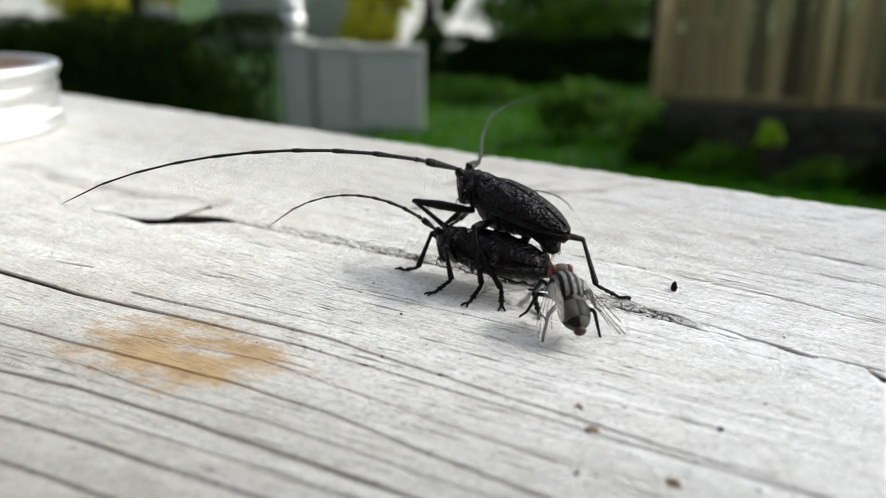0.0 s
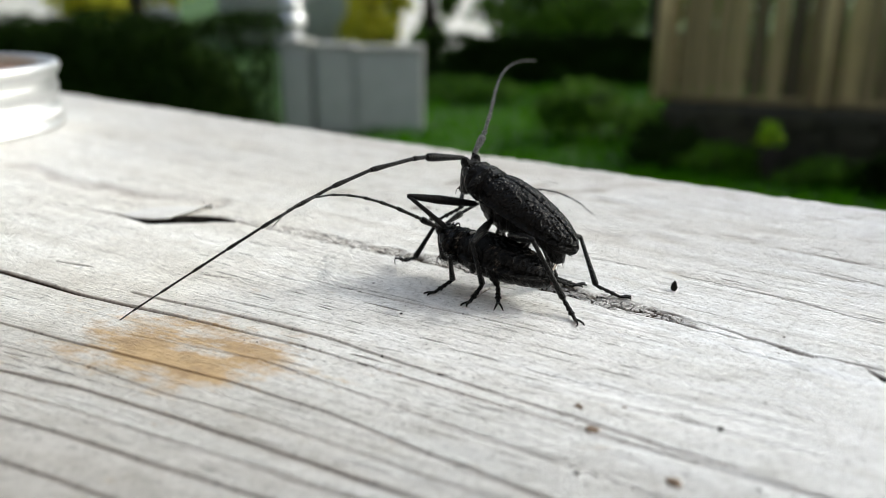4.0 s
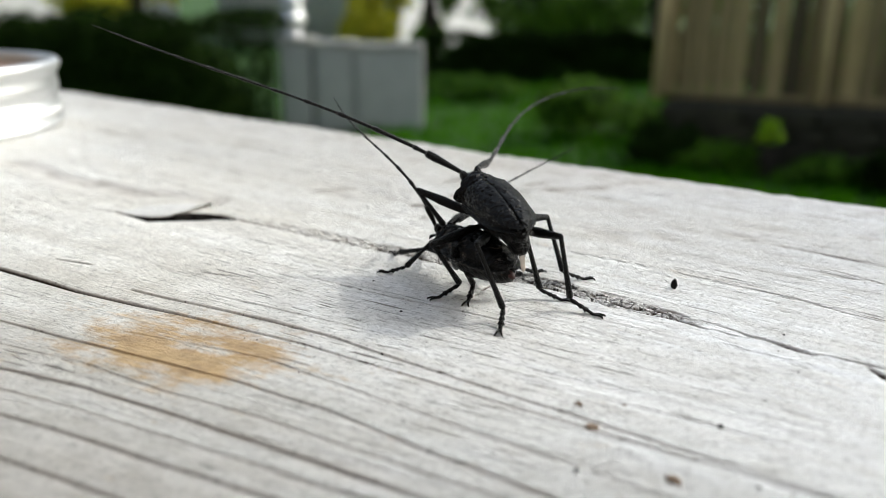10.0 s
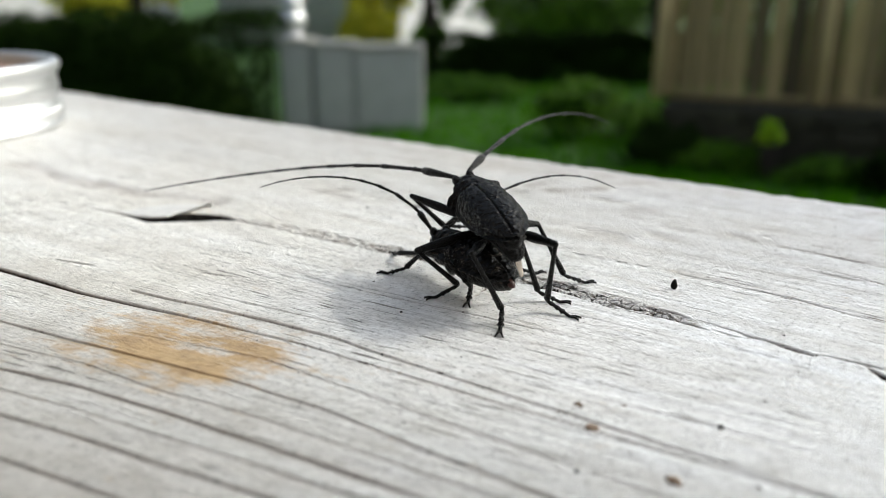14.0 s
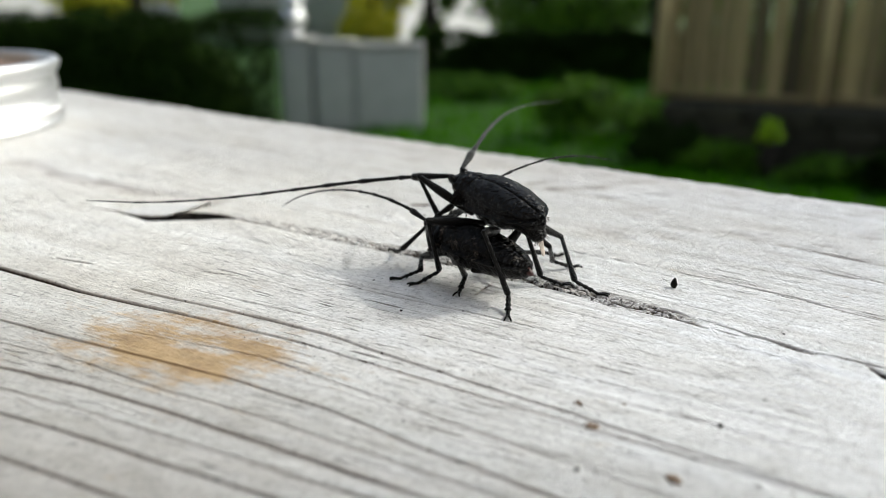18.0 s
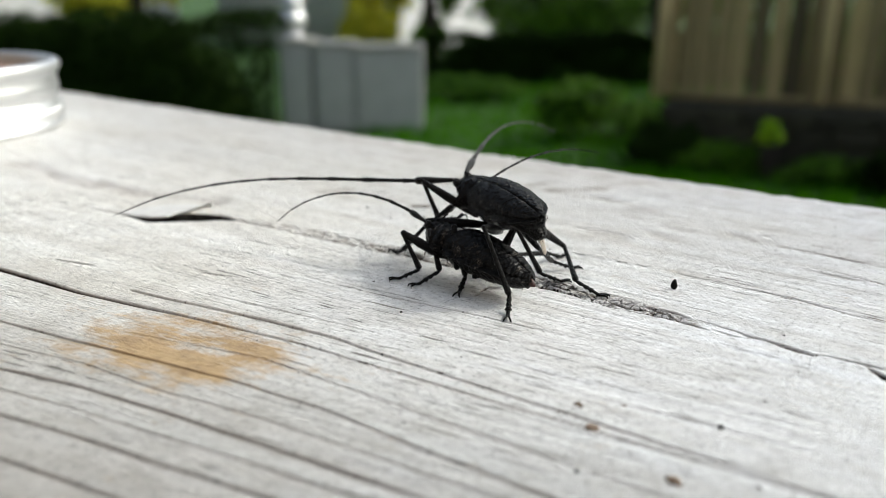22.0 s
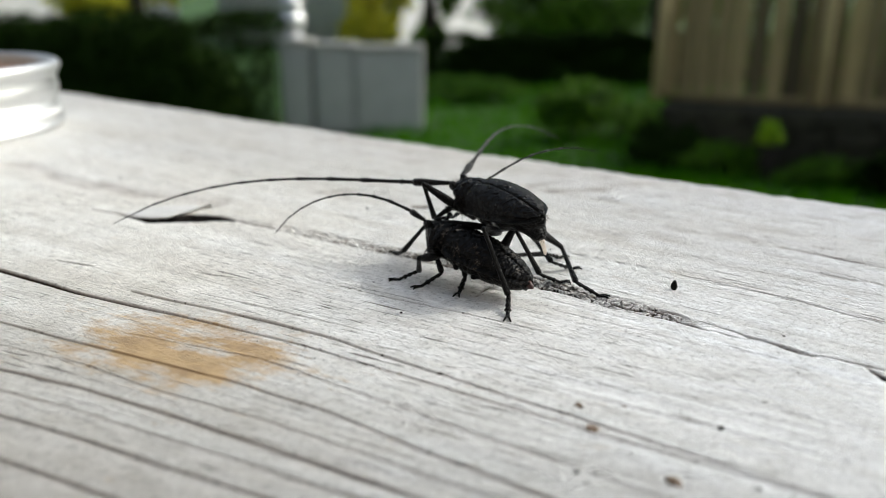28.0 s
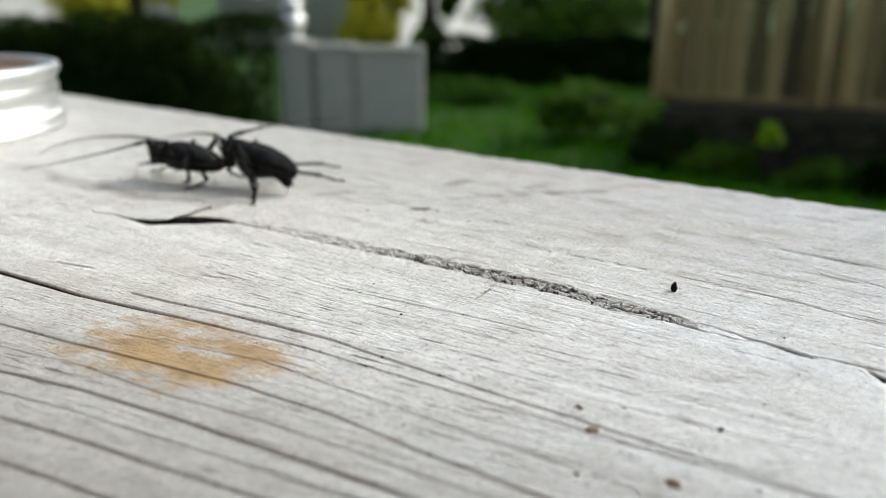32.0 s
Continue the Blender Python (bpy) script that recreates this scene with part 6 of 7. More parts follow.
    b.foot('rear_right', 31.4, (7.7, 107.2, 0.0))
    b.foot('rear_right', 31.6, (2.2, 119.4, 0.0))
    b.foot('rear_right', 31.8, 'stand')
    b.foot('rear_right', 32, (-23.0, 162.8, 0.0))
    b.bend('front_left', 0, 0.86, -0.06, 0.51)
    b.bend('front_left', 1, 0.58, 0.68, 0.45)
    b.bend('front_left', 2, 0.93, -0.35, -0.08)
    b.bend('front_left', 3, 0.98, 0.12, 0.14)
    b.bend('front_left', 6, 0.90, 0.28, 0.34)
    b.bend('front_left', 7, 0.65, 0.44, 0.62)
    b.bend('front_left', 8, 0.60, 0.55, 0.59)
    b.bend('front_left', 9, 0.90, 0.08, 0.42)
    b.bend('front_left', 10, 0.68, 0.08, 0.73)
    b.bend('front_left', 11, 0.29, 0.29, 0.91)
    b.bend('front_left', 12, 0.10, 0.48, 0.87)
    b.bend('front_left', 13, 0.22, 0.46, 0.86)
    b.bend('front_left', 14.5, 0.03, 0.47, 0.88)
    b.bend('front_left', 16.5, 0.46, -0.21, 0.86)
    b.bend('front_left', 18, 0.15, 0.08, 0.99)
    b.bend('front_left', 20, 0.15, 0.22, 0.96)
    b.bend('front_left', 22, -0.00, 0.14, 0.99)
    b.bend('front_left', 25, -0.28, 0.24, 0.93)
    b.bend('front_left', 28, -0.25, 0.15, 0.96)
    b.bend('front_left', 29, -0.17, -0.04, 0.99)
    b.bend('front_left', 29.4, 0.05, -0.61, 0.79)
    b.bend('front_left', 29.7, 0.40, -0.47, 0.79)
    b.bend('front_left', 30, 0.27, 0.28, 0.92)
    b.bend('front_left', 30.4, 0.37, 0.25, 0.89)
    b.bend('front_left', 30.7, 0.35, -0.66, 0.67)
    b.bend('front_left', 31, 0.52, 0.02, 0.85)
    b.bend('front_left', 31.2, 0.22, -0.48, 0.85)
    b.bend('front_left', 31.4, 0.56, -0.32, 0.76)
    b.bend('front_left', 31.6, 0.90, -0.19, 0.39)
    b.bend('front_left', 31.8, 0.38, 0.49, 0.79)
    b.bend('front_left', 32, 0.65, 0.09, 0.75)
    b.bend('middle_left', 0, -0.12, 0.47, 0.88)
    b.bend('middle_left', 1, -0.11, 0.74, 0.66)
    b.bend('middle_left', 3, -0.09, 0.65, 0.76)
    b.bend('middle_left', 6, 0.04, 0.65, 0.76)
    b.bend('middle_left', 7, -0.08, 0.61, 0.78)
    b.bend('middle_left', 8, 0.05, 0.64, 0.76)
    b.bend('middle_left', 9, -0.28, 0.59, 0.76)
    b.bend('middle_left', 10, -0.36, 0.55, 0.76)
    b.bend('middle_left', 11, 0.95, 0.26, 0.18)
    b.bend('middle_left', 13, 0.97, 0.24, 0.09)
    b.bend('middle_left', 14.5, -0.29, 0.32, 0.90)
    b.bend('middle_left', 16.5, 0.90, 0.08, 0.43)
    b.bend('middle_left', 18, -0.11, 0.35, 0.93)
    b.bend('middle_left', 20, -0.10, 0.35, 0.93)
    b.bend('middle_left', 22, 0.83, 0.12, 0.55)
    b.bend('middle_left', 28, 0.83, 0.11, 0.55)
    b.bend('middle_left', 29, 0.73, -0.00, 0.68)
    b.bend('middle_left', 29.4, -0.25, 0.65, 0.72)
    b.bend('middle_left', 29.7, -0.07, 0.88, 0.48)
    b.bend('middle_left', 30, -0.23, 0.86, 0.45)
    b.bend('middle_left', 30.4, -0.24, 0.54, 0.81)
    b.bend('middle_left', 30.7, -0.24, 0.75, 0.61)
    b.bend('middle_left', 31, -0.35, 0.56, 0.75)
    b.bend('middle_left', 31.2, -0.58, 0.38, 0.72)
    b.bend('middle_left', 31.4, -0.58, 0.44, 0.69)
    b.bend('middle_left', 31.6, -0.28, 0.30, 0.91)
    b.bend('middle_left', 31.8, -0.29, 0.32, 0.90)
    b.bend('middle_left', 32, 0.05, 0.60, 0.80)
    b.bend('rear_left', 0, -0.03, -0.71, -0.70)
    b.bend('rear_left', 1, -0.14, 0.52, 0.84)
    b.bend('rear_left', 3, -0.03, 0.53, 0.85)
    b.bend('rear_left', 6, 0.03, 0.50, 0.87)
    b.bend('rear_left', 8, -0.00, 0.44, 0.90)
    b.bend('rear_left', 9, -0.50, 0.58, 0.64)
    b.bend('rear_left', 10, -0.46, 0.36, 0.82)
    b.bend('rear_left', 11, -0.65, 0.24, 0.72)
    b.bend('rear_left', 12, -0.59, 0.23, 0.77)
    b.bend('rear_left', 13, -0.52, 0.22, 0.82)
    b.bend('rear_left', 14.5, -0.32, 0.27, 0.91)
    b.bend('rear_left', 16.5, -0.18, 0.37, 0.91)
    b.bend('rear_left', 18, -0.33, 0.32, 0.89)
    b.bend('rear_left', 28, -0.29, 0.27, 0.92)
    b.bend('rear_left', 29, -0.32, 0.21, 0.93)
    b.bend('rear_left', 29.4, -0.55, 0.44, 0.71)
    b.bend('rear_left', 29.7, -0.21, 0.38, 0.90)
    b.bend('rear_left', 30, 0.02, 0.53, 0.85)
    b.bend('rear_left', 30.4, 0.15, 0.49, 0.86)
    b.bend('rear_left', 31, 0.08, 0.54, 0.84)
    b.bend('rear_left', 31.2, -0.28, 0.52, 0.81)
    b.bend('rear_left', 31.4, -0.18, 0.62, 0.76)
    b.bend('rear_left', 31.6, 0.37, 0.30, 0.88)
    b.bend('rear_left', 31.8, 0.28, 0.39, 0.88)
    b.bend('rear_left', 32, 0.18, 0.39, 0.91)
    b.bend('front_right', 0, 0.41, -0.91, -0.06)
    b.bend('front_right', 1, 0.36, -0.87, 0.33)
    b.bend('front_right', 2, 0.37, -0.89, 0.26)
    b.bend('front_right', 3, 0.43, -0.90, 0.08)
    b.bend('front_right', 6, -0.49, 0.60, 0.63)
    b.bend('front_right', 7, 0.55, -0.61, -0.57)
    b.bend('front_right', 8, 0.55, -0.59, -0.59)
    b.bend('front_right', 9, 0.68, -0.64, -0.35)
    b.bend('front_right', 10, 0.71, -0.68, -0.15)
    b.bend('front_right', 11, 0.47, -0.86, -0.23)
    b.bend('front_right', 12, 0.52, -0.82, -0.25)
    b.bend('front_right', 13, 0.57, -0.77, -0.27)
    b.bend('front_right', 14.5, 0.84, -0.39, -0.38)
    b.bend('front_right', 16.5, 0.58, -0.75, -0.33)
    b.bend('front_right', 18, 0.44, -0.85, -0.29)
    b.bend('front_right', 20, 0.47, -0.83, -0.29)
    b.bend('front_right', 22, 0.80, -0.54, -0.27)
    b.bend('front_right', 25, 0.88, -0.43, -0.21)
    b.bend('front_right', 28, 0.88, -0.43, -0.21)
    b.bend('front_right', 29, 0.77, -0.55, -0.33)
    b.bend('front_right', 29.4, 0.71, -0.70, -0.01)
    b.bend('front_right', 29.7, 0.35, -0.67, 0.65)
    b.bend('front_right', 30, 0.30, -0.61, 0.73)
    b.bend('front_right', 30.4, 0.18, -0.70, 0.70)
    b.bend('front_right', 30.7, 0.23, -0.38, 0.90)
    b.bend('front_right', 31, 0.35, -0.48, 0.81)
    b.bend('front_right', 31.2, -0.47, -0.70, 0.54)
    b.bend('front_right', 31.4, -0.01, -0.74, 0.68)
    b.bend('front_right', 31.6, 0.82, -0.45, 0.35)
    b.bend('front_right', 31.8, 0.47, -0.44, 0.77)
    b.bend('front_right', 32, 0.26, -0.41, 0.88)
    b.bend('middle_right', 0, -0.47, 0.24, 0.85)
    b.bend('middle_right', 1, 0.38, -0.90, -0.21)
    b.bend('middle_right', 2, 0.31, -0.93, -0.19)
    b.bend('middle_right', 3, -0.49, 0.35, 0.80)
    b.bend('middle_right', 6, -0.41, 0.43, 0.80)
    b.bend('middle_right', 8, -0.43, 0.41, 0.81)
    b.bend('middle_right', 9, 0.62, -0.77, -0.11)
    b.bend('middle_right', 10, 0.76, -0.56, 0.33)
    b.bend('middle_right', 11, 0.77, -0.47, 0.43)
    b.bend('middle_right', 12, 0.77, -0.51, 0.39)
    b.bend('middle_right', 13, 0.82, -0.49, 0.29)
    b.bend('middle_right', 14.5, 0.88, -0.47, 0.08)
    b.bend('middle_right', 16.5, -0.97, 0.04, 0.23)
    b.bend('middle_right', 17, -0.95, 0.20, 0.25)
    b.bend('middle_right', 18, -0.93, 0.22, 0.29)
    b.bend('middle_right', 20, -0.94, 0.26, 0.24)
    b.bend('middle_right', 22, -0.85, 0.40, 0.35)
    b.bend('middle_right', 25, 0.87, -0.37, -0.32)
    b.bend('middle_right', 28, 0.83, -0.48, -0.29)
    b.bend('middle_right', 29, 0.90, -0.34, -0.26)
    b.bend('middle_right', 29.4, 0.96, -0.07, 0.26)
    b.bend('middle_right', 29.7, 0.59, -0.80, 0.12)
    b.bend('middle_right', 30, -0.93, 0.33, 0.15)
    b.bend('middle_right', 30.4, 0.26, -0.80, 0.54)
    b.bend('middle_right', 30.7, 0.39, -0.73, 0.56)
    b.bend('middle_right', 31, 0.90, -0.43, -0.07)
    b.bend('middle_right', 31.2, 0.95, 0.31, -0.08)
    b.bend('middle_right', 31.4, 0.86, 0.50, -0.05)
    b.bend('middle_right', 31.6, 0.45, -0.32, 0.83)
    b.bend('middle_right', 31.8, 0.42, -0.36, 0.83)
    b.bend('middle_right', 32, 0.58, -0.20, 0.79)
    b.bend('rear_right', 0, 0.20, -0.98, -0.02)
    b.bend('rear_right', 7, 0.30, -0.95, -0.05)
    b.bend('rear_right', 8, 0.34, -0.94, 0.02)
    b.bend('rear_right', 9, 0.63, -0.78, -0.01)
    b.bend('rear_right', 10, -0.67, -0.15, 0.73)
    b.bend('rear_right', 11, -0.66, -0.20, 0.73)
    b.bend('rear_right', 14.5, -0.62, -0.28, 0.73)
    b.bend('rear_right', 16.5, 0.62, -0.79, 0.06)
    b.bend('rear_right', 17, 0.60, -0.73, -0.30)
    b.bend('rear_right', 18, 0.60, -0.73, -0.33)
    b.bend('rear_right', 20, 0.63, -0.70, -0.33)
    b.bend('rear_right', 22, 0.58, -0.65, -0.49)
    b.bend('rear_right', 28, 0.59, -0.65, -0.48)
    b.bend('rear_right', 29, 0.66, -0.56, -0.50)
    b.bend('rear_right', 29.4, 0.63, -0.72, 0.29)
    b.bend('rear_right', 29.7, -0.08, -1.00, 0.01)
    b.bend('rear_right', 30, -0.54, 0.32, 0.78)
    b.bend('rear_right', 30.4, 0.06, -0.98, 0.17)
    b.bend('rear_right', 30.7, 0.11, -0.93, -0.34)
    b.bend('rear_right', 31, 0.38, -0.88, -0.28)
    b.bend('rear_right', 31.2, 0.78, -0.25, -0.57)
    b.bend('rear_right', 31.4, 0.96, 0.02, -0.27)
    b.bend('rear_right', 31.6, 0.26, -0.92, -0.28)
    b.bend('rear_right', 31.8, 0.69, -0.67, -0.28)
    b.bend('rear_right', 32, 0.78, -0.59, -0.20)


def female_keys(b):
    b.body(0, 6.1, 101.0, 5.1, 139, -1)
    b.body(1, 6.3, 99.8, 5.1, 139, 3)
    b.body(3, 6.3, 99.8, 5.1, 139, 3)
    b.body(6, 6.0, 98.5, 5.1, 135, 5)
    b.body(7, 5.6, 98.9, 5.1, 132, 4)
    b.body(8, 4.9, 99.8, 5.2, 133, 3)
    b.body(9, 6.1, 99.6, 6.1, 121, -6)
    b.body(10, 3.8, 98.1, 5.8, 116, -4)
    b.body(11, 3.0, 98.7, 5.8, 117, -3)
    b.body(13, 3.4, 97.2, 5.4, 118, -2)
    b.body(14.3, 3.4, 97.2, 5.4, 118, -2)
    b.body(14.5, 3.9, 99.9, 5.9, 111, 4)
    b.body(16.5, 3.7, 100.2, 6.1, 131, -4)
    b.body(17, 3.9, 99.9, 6.2, 132, -3)
    b.body(18, 4.0, 100.0, 5.7, 132, 1)
    b.body(21, 3.9, 100.0, 5.7, 132, 0)
    b.body(22, 4.2, 101.1, 4.7, 135, 6)
    b.body(28, 4.1, 101.2, 4.7, 134, 7)
    b.body(29, 3.8, 100.8, 4.7, 134, 7)
    b.body(29.4, 1.3, 100.0, 6.2, 127, -9)
    b.body(29.7, 3.3, 106.4, 6.7, 166, -2)
    b.body(30, -1.1, 105.5, 6.6, 132, -12)
    b.body(30.4, -4.6, 112.8, 8.0, 103, -36)
    b.body(30.7, -2.4, 106.9, 5.6, 129, -8)
    b.body(31, -7.8, 127.7, 5.9, 116, 1)
    b.body(31.2, -15.1, 137.7, 5.8, 126, 2)
    b.body(31.4, -23.1, 147.0, 6.0, 142, 10)
    b.body(31.6, -32.7, 152.6, 6.2, 155, 8)
    b.body(31.8, -45.5, 157.6, 6.3, 158, 8)
    b.body(32, -55.5, 161.1, 6.1, 156, 4)
    b.feeler('left', 0, 231, -32, 38, 40, -33, -29)
    b.feeler('left', 1, 218, -19, 56, 31, 8, -71)
    b.feeler('left', 3, 218, -14, 47, 31, 7, -67)
    b.feeler('left', 6, 209, 23, 15, 32, -21, -35)
    b.feeler('left', 7, 221, -6, 37, 28, -19, -34)
    b.feeler('left', 8, 224, 7, 23, 28, -56, 26)
    b.feeler('left', 9, 233, -41, 93, 80, -148, 82)
    b.feeler('left', 10, 147, -21, -9, 67, -137, 104)
    b.feeler('left', 11, 123, 82, 32, 20, -39, 3)
    b.feeler('left', 12, 116, 107, -25, 27, -54, 14)
    b.feeler('left', 13, 125, 128, -95, 41, -88, 25)
    b.feeler('left', 14.3, 130, 130, -104, 44, -88, 23)
    b.feeler('left', 14.5, 123, 110, -82, 37, -31, -26)
    b.feeler('left', 16.5, 136, 53, -54, 10, -67, 29)
    b.feeler('left', 17, 134, 41, -62, 17, -77, 25)
    b.feeler('left', 18, 130, 65, -50, 17, -31, -20)
    b.feeler('left', 19, 126, 56, -19, 9, -10, -36)
    b.feeler('left', 21, 126, 58, -16, 11, -13, -36)
    b.feeler('left', 22, 132, 42, 1, 17, -27, -36)
    b.feeler('left', 28, 135, 35, 15, 18, -32, -40)
    b.feeler('left', 29, 132, 52, 5, 19, -39, -33)
    b.feeler('left', 29.4, 222, -9, 50, 34, -102, 66)
    b.feeler('left', 29.7, 222, 17, 4, 20, -15, -34)
    b.feeler('left', 30, 225, 27, -27, 7, 10, -30)
    b.feeler('left', 30.4, 214, 41, 11, 22, -62, 66)
    b.feeler('left', 30.7, 213, 41, 13, 41, -123, 98)
    b.feeler('left', 31, 230, 18, -6, 11, 3, -25)
    b.feeler('left', 31.4, 228, 19, 24, 36, -117, 80)
    b.feeler('left', 31.6, 226, 13, 24, 45, -116, 62)
    b.feeler('left', 32, 163, 18, 18, -17, 9, -1)
    b.feeler('right', 0, 35, -22, 43, 29, -64, -9)
    b.feeler('right', 6, 40, -3, -34, 20, -22, -46)
    b.feeler('right', 7, 30, 24, -55, 17, 8, -77)
    b.feeler('right', 8, 43, 46, -97, 14, 27, -88)
    b.feeler('right', 9, 28, 25, -69, 29, 5, -53)
    b.feeler('right', 10, 62, 0, -76, 5, 9, 18)
    b.feeler('right', 11, 23, 32, -87, 14, 6, -33)
    b.feeler('right', 13, 26, 15, -42, 28, -18, -38)
    b.feeler('right', 14.3, 27, 12, -38, 28, -18, -39)
    b.feeler('right', 14.5, 18, 36, -73, 16, -15, -40)
    b.feeler('right', 16.5, 46, 117, -136, 32, 35, -33)
    b.feeler('right', 17, 10, 135, -122, 26, 19, -63)
    b.feeler('right', 18, 11, 69, -91, 32, -22, -24)
    b.feeler('right', 19, 15, 56, -84, 30, 0, -45)
    b.feeler('right', 22, 20, 66, -91, 30, -4, -40)
    b.feeler('right', 28, 20, 65, -89, 30, 1, -47)
    b.feeler('right', 29, 19, 61, -82, 28, 13, -59)
    b.feeler('right', 29.2, 21, 68, -79, 23, -29, -40)
    b.feeler('right', 29.4, 44, 92, -148, 2, 22, -58)
    b.feeler('right', 31, 28, 117, -62, -8, -36, 32)
    b.feeler('right', 32, 133, 76, 24, -3, 14, -31)
    b.foot('front_left', 0, (-1.2, 97.9, 0.0))
    b.foot('front_left', 7, (-1.2, 97.9, 0.0))
    b.foot('front_left', 8, (-7.4, 101.5, 0.0))
    b.foot('front_left', 8.7, (-7.4, 101.5, 0.0))
    b.foot('front_left', 9, (-5.5, 100.1, 11.2))
    b.foot('front_left', 9.3, (-5.5, 100.0, 11.1))
    b.foot('front_left', 10, (-8.2, 104.8, 0.0))
    b.foot('front_left', 14.3, (-8.2, 104.6, 0.0))
    b.foot('front_left', 14.5, (-7.4, 100.0, 11.0))
    b.foot('front_left', 15, (-6.2, 101.9, 0.0))
    b.foot('front_left', 30, (-6.4, 102.4, 0.0))
    b.foot('front_left', 30.4, (-16.0, 111.0, 0.0))
    b.foot('front_left', 30.7, (-9.5, 111.4, 0.0))
    b.foot('front_left', 31, (-21.7, 135.3, 0.0))
    b.foot('front_left', 31.4, (-33.0, 153.0, 0.0))
    b.foot('front_left', 31.6, (-57.6, 188.6, 0.0))
    b.foot('front_left', 32, (-72.7, 180.9, 0.0))
    b.foot('middle_left', 0, (7.7, 93.1, 0.0))
    b.foot('middle_left', 3, (7.7, 93.1, 0.0))
    b.foot('middle_left', 6, (5.1, 93.0, 0.0))
    b.foot('middle_left', 7, (5.1, 93.0, 0.0))
    b.foot('middle_left', 8, (3.3, 93.9, 0.0))
    b.foot('middle_left', 9, (3.3, 93.9, 0.0))
    b.foot('middle_left', 14.5, (3.3, 93.7, 0.0))
    b.foot('middle_left', 16.5, (2.2, 97.0, 0.0))
    b.foot('middle_left', 29.7, (2.2, 97.4, 0.0))
    b.foot('middle_left', 30, (-5.3, 97.1, 0.0))
    b.foot('middle_left', 30.4, (-6.4, 101.9, 0.0))
    b.foot('middle_left', 30.7, 'stand')
    b.foot('middle_left', 31, (-18.6, 131.7, 0.0))
    b.foot('middle_left', 31.4, (-31.0, 151.6, 0.0))
    b.foot('middle_left', 31.6, (-41.9, 156.3, 0.0))
    b.foot('middle_left', 32, (-65.4, 172.0, 0.0))
    b.foot('rear_left', 0, (10.5, 101.5, 0.0))
    b.foot('rear_left', 7, (10.5, 101.5, 0.0))
    b.foot('rear_left', 8, (10.5, 101.5, 0.0))
    b.foot('rear_left', 9, (9.9, 103.2, 0.0))
    b.foot('rear_left', 10, (7.8, 103.6, 0.0))
    b.foot('rear_left', 16.5, (8.4, 105.7, 0.0))
    b.foot('rear_left', 29.4, (8.4, 106.1, 0.0))
    b.foot('rear_left', 30.7, 'stand')
    b.foot('rear_left', 31, (-10.7, 120.5, 0.0))
    b.foot('rear_left', 31.4, (-25.9, 148.5, 0.0))
    b.foot('rear_left', 31.6, (-27.7, 152.6, 0.0))
    b.foot('rear_left', 32, (-55.2, 160.8, 0.0))
    b.foot('front_right', 0, (-5.8, 106.8, 0.0))
    b.foot('front_right', 3, (-5.8, 106.8, 0.0))
    b.foot('front_right', 6, (-6.9, 113.2, 0.0))
    b.foot('front_right', 8, (-7.0, 113.6, 0.0))
    b.foot('front_right', 10, (-7.6, 112.9, 0.0))
    b.foot('front_right', 29.7, (-7.5, 113.7, 0.0))
    b.foot('front_right', 30, (-15.4, 117.1, 0.0))
    b.foot('front_right', 30.7, (-13.6, 117.3, 0.0))
    b.foot('front_right', 31, 'stand')
    b.foot('front_right', 32, 'stand')
    b.foot('middle_right', 0, 'stand')
    b.foot('middle_right', 9, 'stand')
    b.foot('middle_right', 10, (13.7, 104.8, 0.0))
    b.foot('middle_right', 14.5, (13.7, 104.6, 0.0))
    b.foot('middle_right', 17, (18.9, 111.9, 0.0))
    b.foot('middle_right', 29, (18.9, 112.1, 0.0))
    b.foot('middle_right', 29.7, 'stand')
    b.foot('middle_right', 32, 'stand')
    b.foot('rear_right', 0, 'stand')
    b.foot('rear_right', 29.4, 'stand')
    b.foot('rear_right', 29.7, (13.9, 102.7, 0.0))
    b.foot('rear_right', 30, (13.7, 108.7, 0.0))
    b.foot('rear_right', 30.4, (10.1, 116.9, 0.0))
    b.foot('rear_right', 30.7, 'stand')
    b.foot('rear_right', 31.4, (-10.8, 151.6, 0.0))
    b.foot('rear_right', 32, 'stand')
    b.bend('front_left', 0, -0.15, 0.41, 0.90)
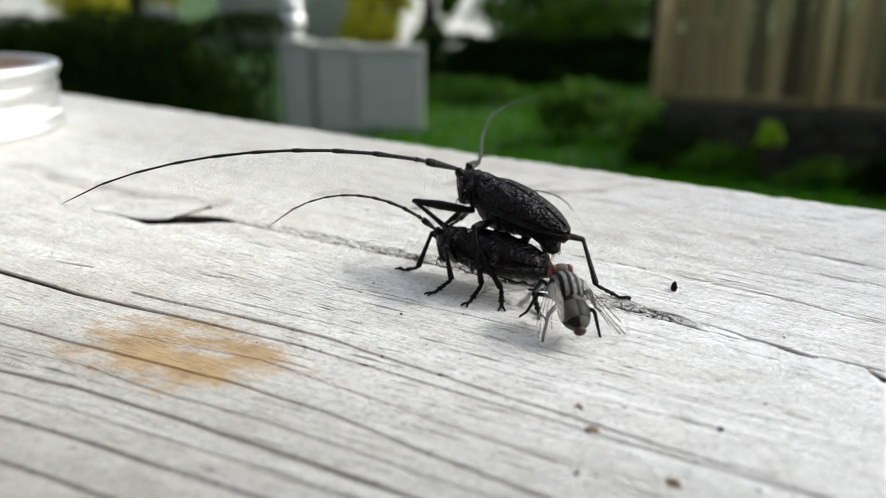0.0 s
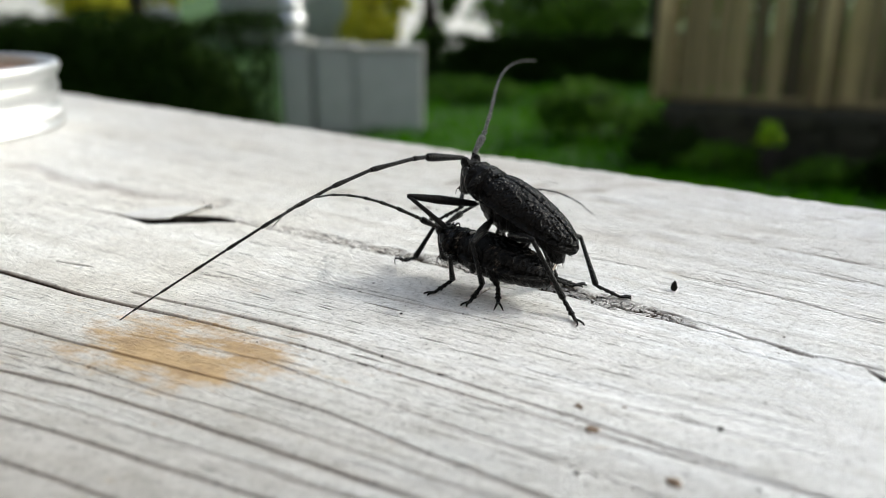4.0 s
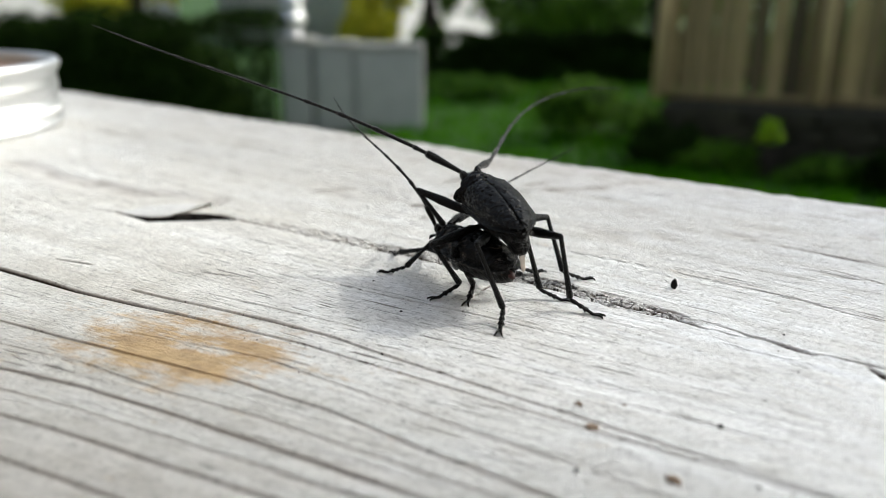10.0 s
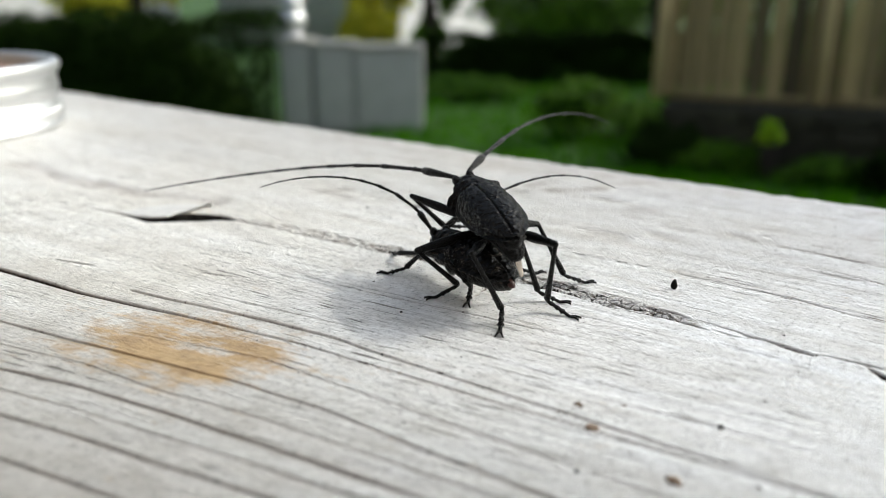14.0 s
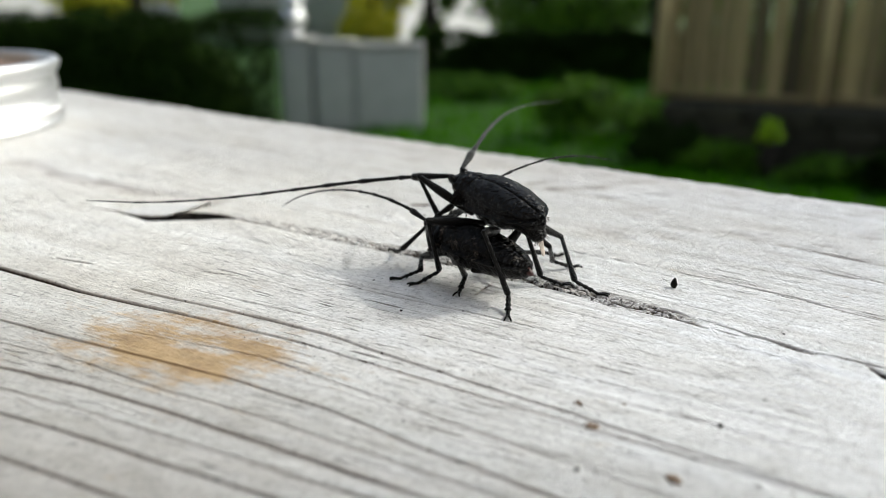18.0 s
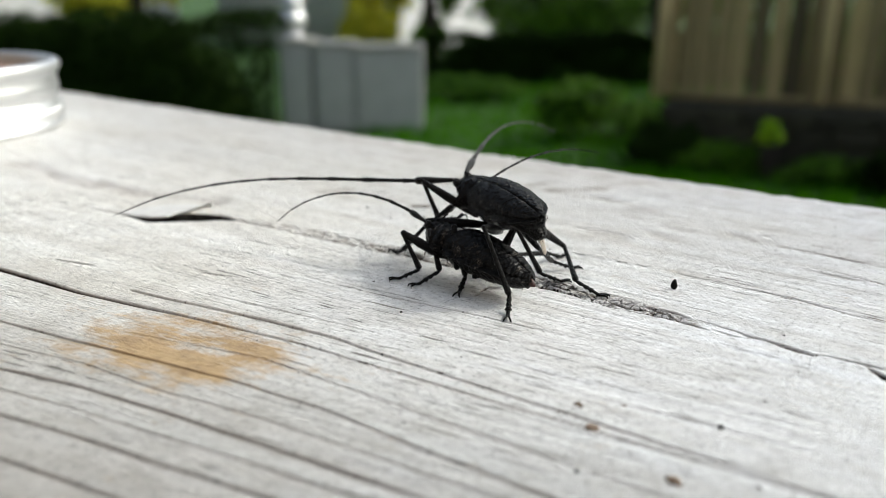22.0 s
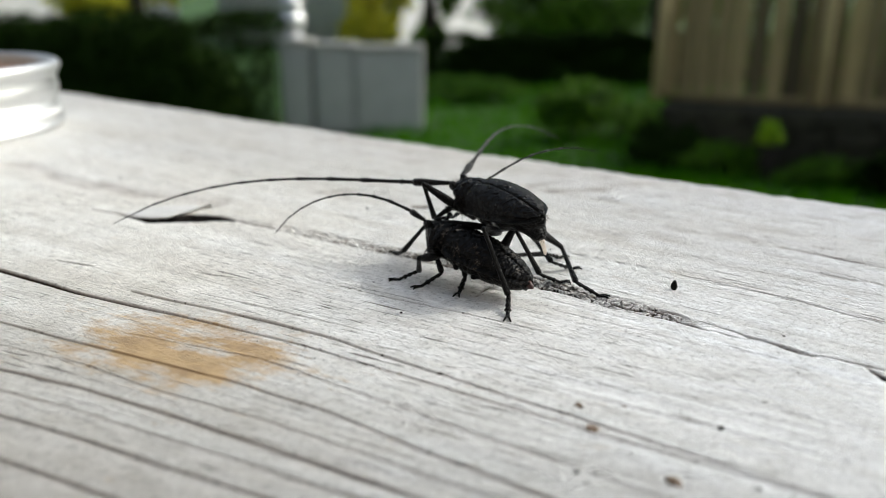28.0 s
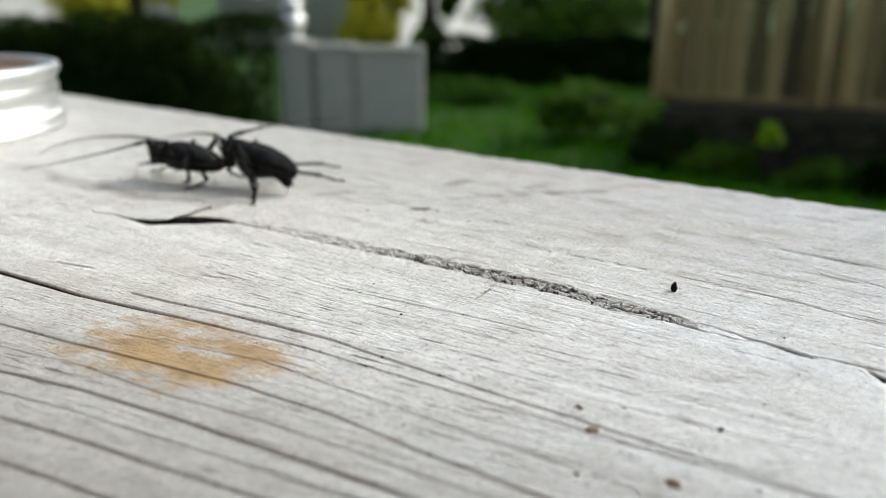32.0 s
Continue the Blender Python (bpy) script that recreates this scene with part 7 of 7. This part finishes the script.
    b.bend('front_left', 7, -0.41, 0.55, 0.73)
    b.bend('front_left', 10, 0.70, -0.62, 0.36)
    b.bend('front_left', 14, 0.59, -0.70, 0.39)
    b.bend('front_left', 16.5, -0.59, 0.70, 0.40)
    b.bend('front_left', 17, 0.77, -0.64, -0.03)
    b.bend('front_left', 20, 0.77, -0.63, -0.10)
    b.bend('front_left', 24, -0.49, 0.57, 0.66)
    b.bend('front_left', 28.5, -0.49, 0.60, 0.63)
    b.bend('middle_left', 0, -0.10, 0.37, 0.92)
    b.bend('middle_left', 7, -0.38, 0.31, 0.87)
    b.bend('middle_left', 8, -0.24, 0.49, 0.84)
    b.bend('middle_left', 12.5, -0.75, 0.32, 0.58)
    b.bend('middle_left', 16.5, -0.87, 0.50, 0.05)
    b.bend('middle_left', 20, -0.92, 0.39, 0.09)
    b.bend('middle_left', 24, -0.06, -0.75, 0.66)
    b.bend('middle_left', 28.5, -0.07, -0.53, 0.85)
    b.bend('rear_left', 0, -0.00, 0.75, 0.67)
    b.bend('rear_left', 7, -0.78, 0.57, 0.26)
    b.bend('front_right', 0, 0.59, -0.40, 0.69)
    b.bend('front_right', 7, 0.24, -0.01, 0.97)
    b.bend('front_right', 12.5, 0.24, -0.30, 0.92)
    b.bend('front_right', 20, 0.28, -0.28, 0.92)
    b.bend('front_right', 28.5, 0.30, -0.22, 0.93)


def motions():
    male_keys(male)
    female_keys(female)
    fly_keys()
    times = {0.0, 32.0}
    for b in (male, female):
        rows = [r[0] for r in b.poses] + [r[0] for f in b.feelers.values() for r in f] + [r[0] for f in b.feet.values() for r in f]
        times.update(rows)
    marks = sorted(times)
    dense = set(marks)
    for a, b in zip(marks, marks[1:]):
        n = max(1, math.ceil((b - a) / (0.1 if a >= 29 else 0.25)))
        dense.update(round(a + (b - a) * i / n, 3) for i in range(n))
    dense = sorted(t for t in dense)
    keep = [dense[0]]
    for t in dense[1:]:
        if frame(t) > frame(keep[-1]):
            keep.append(t)
    male.key(keep)
    female.key(keep)


motions()
